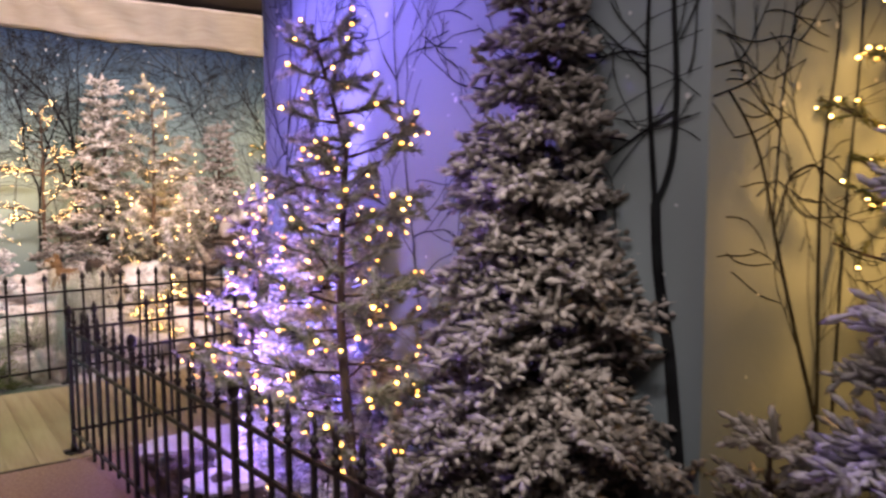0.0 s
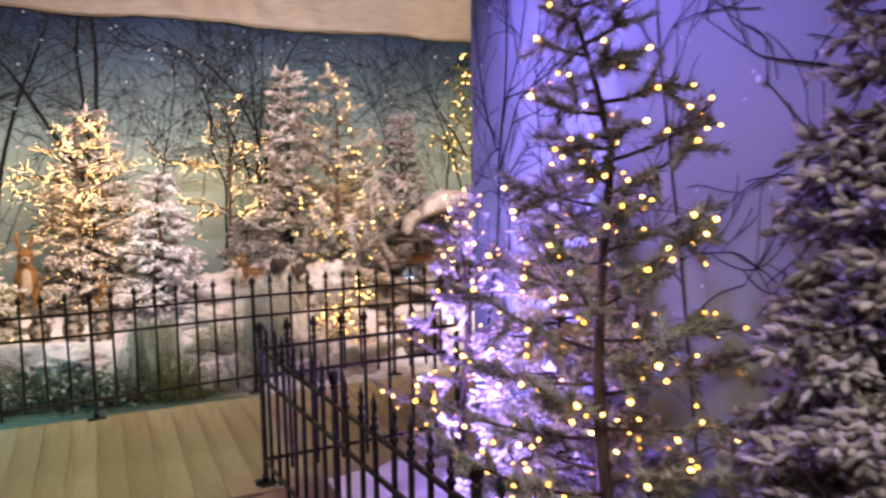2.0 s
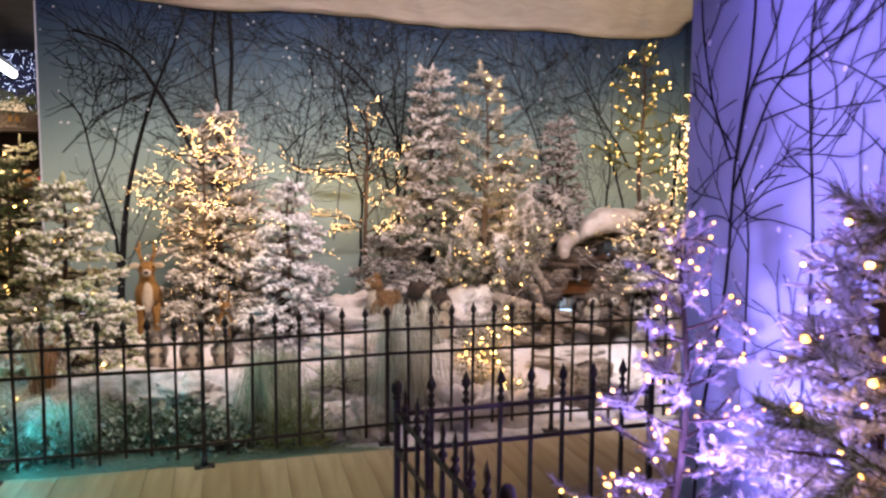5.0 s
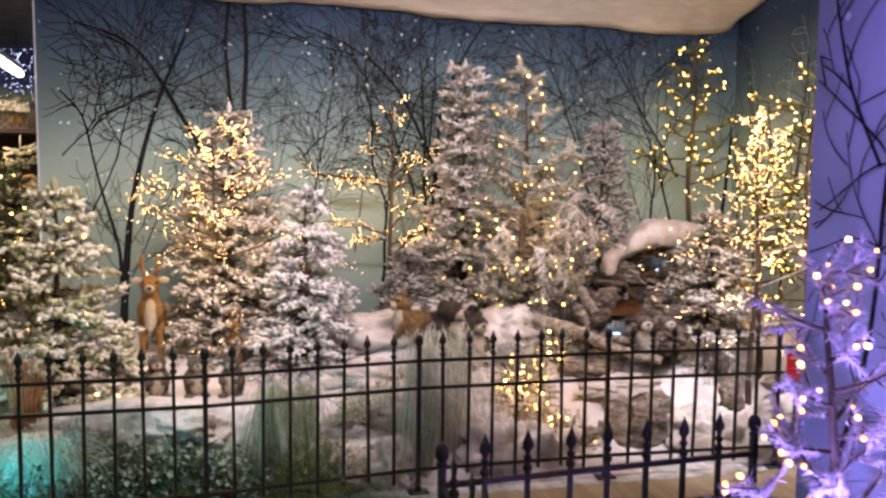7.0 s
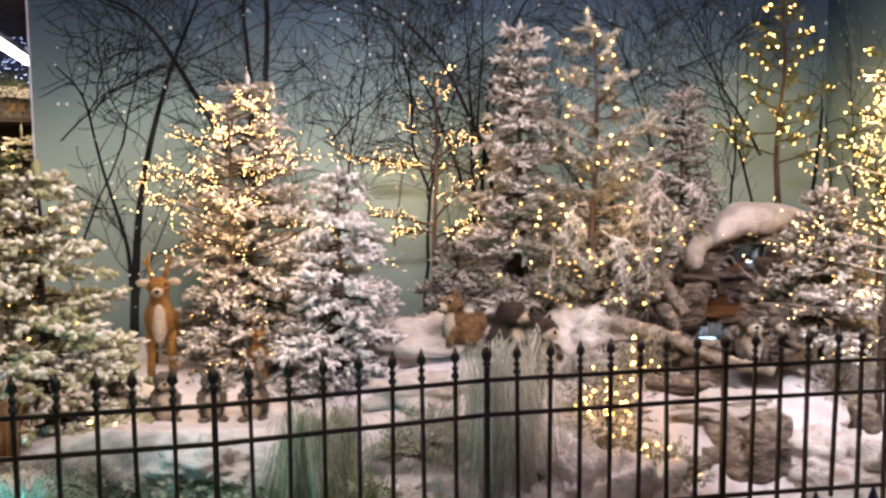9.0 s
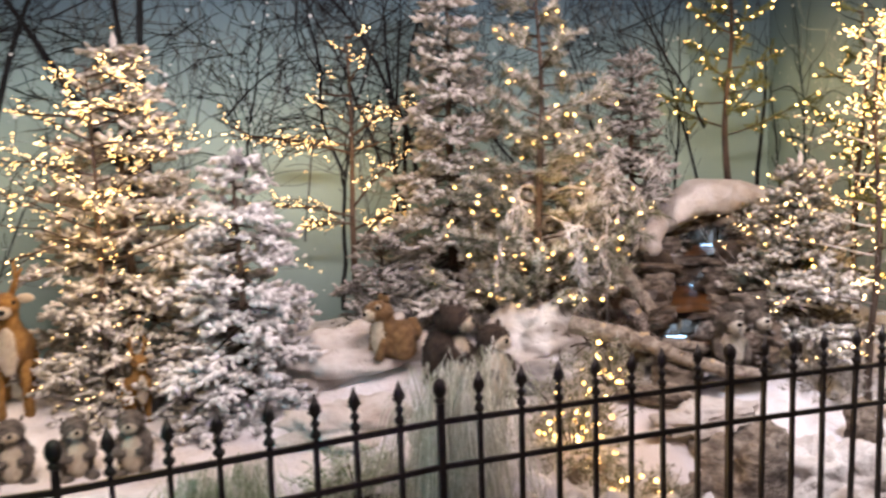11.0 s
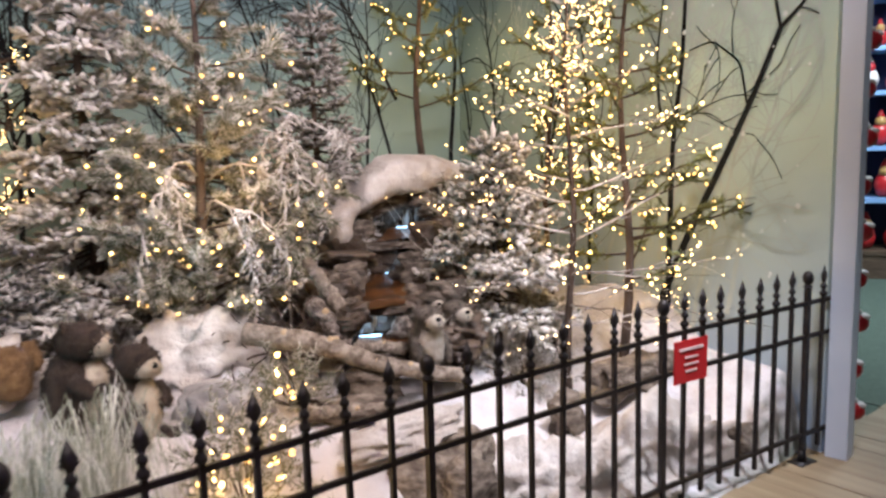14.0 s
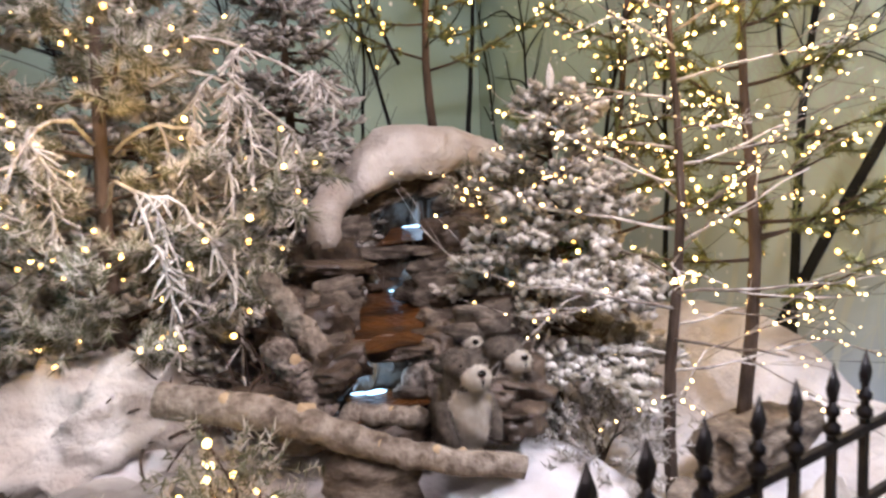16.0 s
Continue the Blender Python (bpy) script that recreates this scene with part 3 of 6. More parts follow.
def printed_tree(wall, m, s, z, lean, length, width, seed, lim, depth=3, material=None, lift=0.004):
    rnd = random.Random(seed)
    g = Geo()
    grow_print(g, rnd, (s, z), radians(90 - lean), length, width, depth, lim, lift)
    ob = part("printed_tree", g, material or M_PRINT, wall, smooth=False)
    return ob


def printed_limb(wall, bends, w0, w1, seed, lim, twigs=5, lift=0.004):
    """A printed limb through a few bends, with fine twigs on both sides."""
    rnd = random.Random(seed)
    c = np.array(bends, float)
    along = np.concatenate([[0], np.cumsum(np.linalg.norm(np.diff(c, axis=0), axis=1))])
    x = np.linspace(0, along[-1], 30)
    pts = np.stack([np.interp(x, along, c[:, i]) for i in range(2)], -1)
    for _ in range(4):
        pts[1:-1] = (pts[:-2] + 2 * pts[1:-1] + pts[2:]) / 4
    g = Geo()
    strip(g, pts, np.linspace(w0, w1, 30), lift)
    for k in range(twigs):
        i = rnd.randint(6, 28)
        a = math.atan2(pts[i + 1, 1] - pts[i, 1], pts[i + 1, 0] - pts[i, 0]) + rnd.choice((-1, 1)) * rnd.uniform(0.4, 1.0)
        grow_print(g, rnd, tuple(pts[i]), a, rnd.uniform(0.25, 0.6), 0.007, 2, lim, lift, False)
    return part("printed_tree", g, M_PRINT, wall, smooth=False)


# the prints lie in the wall's own coordinates; the back wall's face is at v = WALL_V
BACK_PRINT = new("printed_forest")
BACK_PRINT.parent = wall_back
BACK_PRINT.matrix_local = Matrix.Translation((0, WALL_V, 0))
LIM = (WALL_L + 0.02, WALL_R - 0.02)
for k, (s, z, lean, length, width) in enumerate([
        (1.22, 0.5, 0, 2.3, 0.03), (1.26, 1.35, -22, 1.7, 0.022), (1.52, 0.6, 10, 2.4, 0.03), (1.50, 1.4, -12, 1.6, 0.02), (1.6, 1.7, 14, 1.4, 0.02), (-0.3, 1.2, 14, 1.7, 0.014),
        (4.33, 0.8, 1, 2.3, 0.045), (3.95, 0.7, -4, 2.1, 0.03), (3.9, 1.6, -40, 1.5, 0.026), (3.6, 0.9, 14, 1.6, 0.026), (3.2, 1.0, -18, 1.9, 0.024), (0.55, 0.7, 8, 1.9, 0.02), (2.6, 1.0, -20, 2.0, 0.022), (-1.1, 1.0, 10, 1.8, 0.016)]):
    printed_tree(BACK_PRINT, None, s, z, lean, length, width, 11 + k, LIM, 3, lift=0.003 + 0.0003 * k)
for k, (bends, w0, w1, twigs) in enumerate((
        (((0.05, 1.30), (-0.157, 1.69), (-0.428, 2.17), (-0.581, 2.437), (-0.757, 2.595), (-1.087, 2.69)), 0.052, 0.012, 9), (((-0.80, 0.2), (-0.79, 0.535), (-0.75, 1.065), (-0.718, 1.34), (-0.628, 1.753), (-0.482, 2.222), (-0.31, 2.61), (-0.2, 2.95)), 0.066, 0.010, 9),
        (((-0.80, 0.7), (-0.807, 0.992), (-0.949, 1.509), (-0.992, 1.727), (-1.046, 2.023), (-1.224, 2.202)), 0.030, 0.008, 9), (((0.03, 1.3), (0.031, 1.774), (0.017, 2.249), (-0.016, 2.563), (0.03, 3.0)), 0.030, 0.022, 8), (((0.12, 1.3), (0.125, 1.774), (0.124, 2.123), (0.152, 2.515), (0.127, 3.0)), 0.042, 0.030, 9),
        (((1.75, 1.2), (1.686, 1.608), (1.405, 2.206), (1.201, 2.462), (0.939, 2.623), (0.623, 2.754)), 0.034, 0.009, 9), (((1.63, 1.0), (1.663, 1.608), (1.709, 2.134), (1.868, 2.528), (2.096, 2.882)), 0.032, 0.012, 8))):
    printed_limb(BACK_PRINT, bends, w0, w1, 31 + k, LIM, twigs, 0.0088 + 0.0001 * k)
for k in range(13):
    printed_tree(BACK_PRINT, None, -1.2 + 0.44 * k, 0.35 + 0.3 * (k % 3), (k * 37) % 40 - 20, 1.8, 0.013, 60 + k, LIM, 2, M_PRINT_GREY, 0.0015 + 0.00005 * k)
# long thin limbs that reach sideways high on the wall
for k in range(13):
    printed_tree(BACK_PRINT, None, -1.2 + 0.44 * k, 1.7 + 0.28 * ((k * 7) % 4), (-1) ** k * (48 + (k * 53) % 30), 0.95, 0.011, 460 + k, LIM, 2, M_PRINT, 0.0098 + 0.00002 * k)
for k, (s, z, lean, length, width) in enumerate([(1.45, 0.5, -6, 2.0, 0.034), (1.0, 0.3, 3, 2.3, 0.04), (0.55, 0.5, -5, 2.2, 0.03), (0.25, 0.6, 6, 2.2, 0.03)]):
    printed_tree(wall_side, None, s, z, lean, length, width, 101 + k, (0.02, SIDE_LEN - 0.05), 1, lift=0.001 + 0.0004 * k)
LIM_SIDE, LIM_PART, LIM_CORN = (0.02, SIDE_LEN - 0.05), (0.01, PART_A - PART_B - 0.01), (0.01, 4.3)
for k, (bends, w0, w1, twigs) in enumerate((
        (((2.00, 0.45), (2.18, 0.81), (2.37, 1.14), (2.56, 1.48), (2.69, 1.75)), 0.048, 0.024, 0), (((2.69, 1.75), (2.65, 1.92), (2.67, 2.3)), 0.018, 0.007, 2), (((2.69, 1.75), (2.78, 1.82), (2.86, 1.9), (2.90, 2.2)), 0.018, 0.007, 2),
        (((2.06, 0.1), (2.08, 0.94), (2.09, 1.32), (2.15, 1.64), (2.16, 1.95), (2.2, 2.5)), 0.048, 0.016, 3), (((2.53, 1.45), (2.49, 1.63), (2.33, 1.74), (2.19, 1.71)), 0.013, 0.005, 1), (((2.09, 1.32), (2.0, 1.43), (1.98, 1.71), (2.04, 2.1)), 0.022, 0.008, 2))):
    printed_limb(wall_side, bends, w0, w1, 121 + k, LIM_SIDE, twigs, 0.0034 + 0.0003 * k)
for k, (bends, w0, w1, twigs) in enumerate((
        (((0.10, 0.1), (0.14, 0.7), (0.25, 1.04), (0.28, 1.37), (0.26, 1.57), (0.35, 1.82), (0.36, 2.3), (0.42, 2.9)), 0.022, 0.007, 7), (((0.26, 1.57), (0.14, 1.78), (0.07, 2.04), (0.03, 2.5)), 0.012, 0.005, 5), (((0.28, 1.47), (0.47, 1.81), (0.71, 1.88), (0.95, 2.0)), 0.012, 0.005, 6),
        (((0.28, 1.53), (0.33, 1.77), (0.46, 1.97), (0.6, 2.5)), 0.012, 0.005, 6), (((0.37, 0.9), (0.37, 1.34), (0.29, 1.61), (0.02, 1.82)), 0.012, 0.005, 4), (((0.62, 0.5), (0.66, 1.3), (0.6, 1.9), (0.72, 2.6)), 0.010, 0.005, 8), (((1.6, 0.5), (1.5, 1.2), (1.36, 2.0), (1.4, 2.7)), 0.011, 0.005, 8),
        (((2.88, 0.05), (2.87, 0.59), (2.83, 0.94), (2.78, 1.16), (2.77, 1.36)), 0.058, 0.036, 0), (((2.77, 1.35), (2.75, 1.56), (2.73, 1.79), (2.74, 2.3)), 0.022, 0.010, 2), (((2.77, 1.35), (2.83, 1.46), (2.84, 1.7), (2.82, 1.93), (2.82, 2.5)), 0.024, 0.012, 2),
        (((2.71, 0.97), (2.59, 1.2), (2.49, 1.41), (2.54, 1.69)), 0.015, 0.006, 2), (((2.73, 1.79), (2.65, 1.82), (2.53, 1.81), (2.36, 1.86)), 0.009, 0.004, 2), (((2.84, 1.63), (2.68, 1.55), (2.52, 1.46)), 0.011, 0.005, 2), (((2.73, 1.74), (2.58, 1.88), (2.48, 1.96), (2.3, 2.0)), 0.009, 0.004, 2), (((2.05, 1.75), (1.82, 1.80), (1.59, 1.95)), 0.008, 0.004, 2),
        (((2.42, 1.42), (2.47, 1.52), (2.60, 1.64), (2.76, 1.70), (2.92, 1.74)), 0.005, 0.003, 1), (((2.40, 1.84), (2.56, 1.86), (2.72, 1.80), (2.92, 1.84)), 0.005, 0.003, 1), (((2.44, 1.60), (2.56, 1.63), (2.70, 1.60), (2.80, 1.62)), 0.005, 0.003, 1),
        (((2.50, 1.95), (2.62, 1.80), (2.80, 1.75), (2.92, 1.66)), 0.005, 0.003, 1), (((2.38, 1.72), (2.52, 1.78), (2.74, 1.90), (2.92, 1.93)), 0.005, 0.003, 1), (((2.60, 1.36), (2.50, 1.30), (2.40, 1.31)), 0.007, 0.004, 2))):
    printed_limb(wall_partition, bends, w0, w1, 221 + k, LIM_PART, twigs, 0.001 + 0.0003 * k)
for k, (bends, w0, w1, twigs) in enumerate((
        (((0.70, 0.05), (0.63, 0.61), (0.48, 0.93), (0.33, 1.29), (0.25, 1.54), (0.09, 1.68)), 0.034, 0.010, 2), (((0.63, 0.1), (0.62, 0.8), (0.59, 1.23), (0.6, 1.58), (0.68, 1.82), (0.66, 2.5)), 0.030, 0.012, 3), (((0.34, 1.28), (0.41, 1.44), (0.54, 1.48), (0.75, 1.4)), 0.012, 0.005, 2),
        (((0.72, 0.6), (0.75, 1.3), (0.82, 1.9), (0.8, 2.6)), 0.022, 0.008, 3), (((0.33, 1.3), (0.36, 1.7), (0.45, 2.1)), 0.012, 0.006, 3), (((1.5, 0.3), (1.45, 1.3), (1.5, 2.5)), 0.035, 0.012, 6),
        (((0.02, 1.74), (0.14, 1.77), (0.30, 1.72), (0.48, 1.80)), 0.005, 0.003, 1), (((0.02, 1.66), (0.16, 1.70), (0.28, 1.76), (0.44, 1.90)), 0.005, 0.003, 1), (((0.02, 1.84), (0.20, 1.82), (0.36, 1.86), (0.60, 1.83)), 0.005, 0.003, 1), (((0.22, 1.46), (0.32, 1.53), (0.42, 1.49)), 0.005, 0.003, 1), (((0.24, 1.38), (0.33, 1.43), (0.50, 1.36)), 0.005, 0.003, 1), (((0.30, 1.3), (0.29, 1.6), (0.36, 2.0)), 0.005, 0.003, 1))):
    printed_limb(wall_corner, bends, w0, w1, 321 + k, LIM_CORN, twigs, 0.001 + 0.0004 * k)


for k in range(8):
    printed_tree(wall_side, None, 0.9 + 0.22 * k, 0.3 + 0.2 * (k % 3), (k * 29) % 30 - 15, 1.4, 0.03, 151 + k, (0.02, SIDE_LEN - 0.05), 3, M_PRINT_FROST, 0.0004 + 0.00005 * k)


def printed_snow(wall, lim, n, seed, face=0.0):
    rnd = random.Random(seed)
    g = Geo()
    for _ in range(n):
        s, z, r = rnd.uniform(*lim), rnd.uniform(0.5, 3.0) ** 1.0, rnd.choice((0.005, 0.006, 0.008, 0.011)) * rnd.uniform(0.8, 1.2)
        a = np.arange(6) * np.pi / 3
        g.add(np.stack([s + r * np.cos(a), np.full(6, face - 0.0105), z + r * np.sin(a)], -1), None, [(0, 1, 2, 3), (0, 3, 4, 5)])
    part("printed_snowflakes", g, M_PRINT_SNOW, wall, kind="stuff", smooth=False)


printed_snow(wall_back, LIM, 330, 5, WALL_V)
printed_snow(wall_side, (0.05, SIDE_LEN - 0.1), 260, 6)
printed_snow(wall_partition, (0.05, 2.9), 120, 7)
printed_snow(wall_corner, (0.05, 3.5), 60, 8)

# pale corner column at the fence's end
g = Geo()
g.box((-0.042, -0.042, -0.03), (0.042, 0.042, 3.19))
solo("corner_column", g, M_WHITE_PAINT, uv_pose(3.93, -0.09, 0, 8), "pale blue-white painted corner column beside the fence", "column", kind="structure", smooth=False)


# ---- snow ground of the display ----
def smooth(a, b, x):
    t = max(0.0, min(1.0, (x - a) / (b - a)))
    return t * t * (3 - 2 * t)


def hump(u, v, cu, cv, ru, rv):
    return math.exp(-(((u - cu) / ru) ** 2) - ((v - cv) / rv) ** 2)


STREAM = [(2.46, 1.02, 0.50), (2.58, 1.22, 0.53), (2.66, 1.34, 0.64), (2.95, 1.70, 0.67), (3.10, 1.85, 0.82), (3.4, 2.14, 0.86)]


def stream(u, v):
    """The distance from the brook's line, and its level there."""
    best = (9.0, 9.0)
    for (a, b, c), (d, e, f) in zip(STREAM[:-1], STREAM[1:]):
        t = max(0.0, min(1.0, ((u - a) * (d - a) + (v - b) * (e - b)) / ((d - a) ** 2 + (e - b) ** 2)))
        q = math.hypot(u - a - t * (d - a), v - b - t * (e - b))
        if q < best[0]:
            best = (q, c + t * (f - c))
    return best


def height(u, v):
    z = -0.02 + smooth(0.15, 1.0, v) * (0.27 + 0.10 * smooth(0.3, 1.4, u)) + 0.12 * smooth(1.3, 2.4, v)
    z += 0.62 * hump(u, v, 3.6, 2.6, 0.75, 0.6) - 0.22 * smooth(3.0, 3.3, u) * (1 - smooth(3.6, 3.9, u)) * smooth(0.3, 1.0, v) * (1 - smooth(1.4, 2.3, v)) + 0.16 * smooth(3.55, 4.0, u) * smooth(-0.1, 0.5, v) * (1 - smooth(1.2, 2.0, v))
    z += 0.14 * hump(u, v, 1.95, 1.45, 0.25, 0.22) + 0.10 * hump(u, v, 1.05, 1.75, 0.45, 0.3) + 0.10 * hump(u, v, -0.2, 0.75, 0.42, 0.18)
    z += 0.12 * hump(u, v, -0.75, 0.7, 0.5, 0.3)
    z += 0.035 * noise.noise(Vector((u * 3.0, v * 3.0, 0.3))) + 0.012 * noise.noise(Vector((u * 11.0, v * 11.0, 4.3)))
    d, lev = stream(u, v)
    z = min(z, lev - 0.07 + 1.6 * max(0.0, d - 0.17))
    z = max(z, -0.03) if v > 0.12 else max(-0.03, min(z, 0.02))
    return max(z, 0.31 * smooth(3.5, 3.92, u) * smooth(0.02, 0.16, v) * (1 - smooth(0.8, 1.6, v)))


nu, nv = 150, 74
uu, vv = np.linspace(-2.6, 4.42, nu), np.linspace(0.03, WALL_V - 0.005, nv)
g = Geo()
verts = [(u, v, height(u, v)) for v in vv for u in uu]
faces = [(j * nu + i, j * nu + i + 1, (j + 1) * nu + i + 1, (j + 1) * nu + i) for j in range(nv - 1) for i in range(nu - 1)
         if not (uu[i] > 3.9 and uu[i] - 3.90 > 0.56 * (vv[j] + 0.03) / 2.89 + 0.03)]
g.add(verts, None, faces)
solo("snow_ground", g, M_GROUND, FRAME, "white cotton snow blanket rising in drifts to the backdrop", kind="structure")
g = Geo()
n1, n2 = 16, 40
verts = [(0.98 + 0.84 * i / (n1 - 1), -1.6 - 2.9 * j / (n2 - 1), 0.05 + 0.05 * noise.noise(Vector((i * 0.4, j * 0.4, 7.0)))) for j in range(n2) for i in range(n1)]
g.add(verts, None, [(j * n1 + i, (j + 1) * n1 + i, (j + 1) * n1 + i + 1, j * n1 + i + 1) for j in range(n2 - 1) for i in range(n1 - 1)])
solo("snow_bed", g, M_SNOW, FRAME, "crumpled white cotton snow under the lit trees", kind="structure")

# ---- cloth hung under the ceiling at the backdrop ----
g = Geo()
nc, nr = 90, 14
verts = []
for j in range(nr):
    r = j / (nr - 1)
    for i in range(nc):
        s = i / (nc - 1)
        u = -1.2 + 5.55 * s
        low = 2.885 - 0.075 * math.exp(-((u - 3.7) / 0.6) ** 2) + 0.10 * smooth(0.2, -0.9, u) + 0.25 * smooth(4.15, 4.9, u) + 0.03 * math.sin(u * 2.1)
        z = low + (3.14 - low) * r ** 0.7 + 0.02 * math.sin(u * 19 + 6 * r + 2 * math.sin(u * 5)) * r * (1 - r) * 4 + 0.015 * noise.noise(Vector((u * 4, r * 2, 0.7))) * (1 - r)
        v = 2.80 - 0.75 * r + 0.02 * noise.noise(Vector((u * 6, r * 3, 3.7)))
        verts.append((u, v, z))
g.add(verts, None, [(j * nc + i, j * nc + i + 1, (j + 1) * nc + i + 1, (j + 1) * nc + i) for j in range(nr - 1) for i in range(nc - 1)])
ob = solo("ceiling_cloth", g, M_CLOTH, FRAME, "cream cloth swag hung below the ceiling along the backdrop", "cloth")
md = ob.modifiers.new("thick", "SOLIDIFY")
md.thickness = 0.004


# ---- fence ----
FZ, RAILS = 0.80, (0.655, 0.52, 0.115)


def finial_geo(r=0.0075):
    g = Geo()
    prof = [(0.0, r), (0.005, r * 2.0), (0.016, r * 2.0), (0.022, r * 1.1), (0.032, r * 1.0), (0.037, r * 1.7), (0.046, r * 1.7), (0.05, r * 1.0), (0.058, r * 1.0)]
    g.tube([(0, 0, z) for z, _ in prof], [q for _, q in prof], 8)
    # spear head and its two side barbs
    g.add([(-0.006, -0.004, 0.055), (0.006, -0.004, 0.055), (0.006, 0.004, 0.055), (-0.006, 0.004, 0.055), (-0.017, -0.004, 0.083), (0.017, -0.004, 0.083), (0.017, 0.004, 0.083), (-0.017, 0.004, 0.083), (0, 0, 0.128)],
          [(4, 5, 8), (5, 6, 8), (6, 7, 8), (7, 4, 8)], [(0, 1, 5, 4), (1, 2, 6, 5), (2, 3, 7, 6), (3, 0, 4, 7)])
    g.spindles([(0.0, 0, 0.066), (0.0, 0, 0.066)], [(0.022, 0, 0.076), (-0.022, 0, 0.076)], 0.005, 4)
    return g


FINIAL = finial_geo().mesh("finial", M_IRON)
BALL = Geo()
BALL.tube([(0, 0, z) for z in (0, 0.006, 0.012, 0.02)], (0.010, 0.017, 0.017, 0.009), 10)
BALL.ball((0, 0, 0.044), (0.021, 0.021, 0.030), 12, 8)
BALL = BALL.mesh("ball_finial", M_IRON)
FOOT = Geo()
FOOT.box((-0.05, -0.035, 0.0), (0.05, 0.035, 0.006))
FOOT.tube([(0, 0, 0.006), (0, 0, 0.05)], (0.018, 0.014), 8)
FOOT = FOOT.mesh("foot_plate", M_IRON)


def fence_panel(length, bars, label, end_post=False):
    """A panel that runs along its own x from a post to just before the next."""
    f = thing("fence_panel", label=label, category="fence", group="iron fence panels")
    for z in RAILS:
        g = Geo()
        g.box((0.0, -0.006, z - 0.008), (length, 0.006, z + 0.008))
        part("rail", g, M_IRON, f, smooth=False)
    post = Geo()
    post.box((-0.010, -0.010, 0.01), (0.010, 0.010, FZ - 0.09))
    for x in ((0.0, length) if end_post else (0.0,)):
        p = part("post", post, M_IRON, f, smooth=False)
        p.location = (x, 0, 0)
        b = part("ball_finial", BALL, None, p)
        b.location = (0, 0, FZ - 0.09)
        part("foot_plate", FOOT, None, p)
    rnd = random.Random(int(length * 1000))
    for i in range(1, bars):
        g = Geo()
        g.box((-0.0068, -0.0068, 0.05 + rnd.choice((0, 0, 0.03))), (0.0068, 0.0068, FZ - 0.125))
        b = part("bar", g, M_IRON, f, smooth=False)
        b.location = (i * length / bars, 0, 0)
        t = part("finial", FINIAL, None, b)
        t.location = (0, 0, FZ - 0.128)
        b.rotation_euler = (radians(rnd.gauss(0, 0.35)), radians(rnd.gauss(0, 0.35)), 0)
    return f


PANEL = 0.996
LBL = "black wrought-iron fence panel with spear finials on the deck"
main_posts = [(-2.99, -0.03), (-1.995, -0.02), (-1.0, -0.01), (0.0, 0.0), (0.988, 0.12), (1.98, 0.12), (2.95, 0.075), (3.76, -0.02)]
first = None
for (u0, v0), (u1, v1) in zip(main_posts[:-1], main_posts[1:]):
    d = math.hypot(u1 - u0, v1 - v0)
    m = uv_pose(u0, v0, 0.004, math.degrees(math.atan2(v1 - v0, u1 - u0)))
    if abs(d - PANEL) < 0.012 and first:
        copy_thing(first, m)
    else:
        f = fence_panel(d, 8, LBL)
        f.matrix_world = m
        first = first or f
f = fence_panel(0.2, 2, "short black iron fence panel ending at the column", True)
f.matrix_world = uv_pose(3.76, -0.02, 0.004, -7)
a = -85.8
for i in range(3):
    copy_thing(first, uv_pose(0.74 + i * PANEL * math.cos(radians(a)), -1.44 + i * PANEL * math.sin(radians(a)), 0.004, a))
f = fence_panel(1.05, 8, "black iron fence panel joining the partition", True)
f.matrix_world = uv_pose(0.742, -1.43, 0.004, 3.4)


# ---- trees ----
def unit(v):
    return v / (np.linalg.norm(v, axis=-1, keepdims=True) + 1e-9)


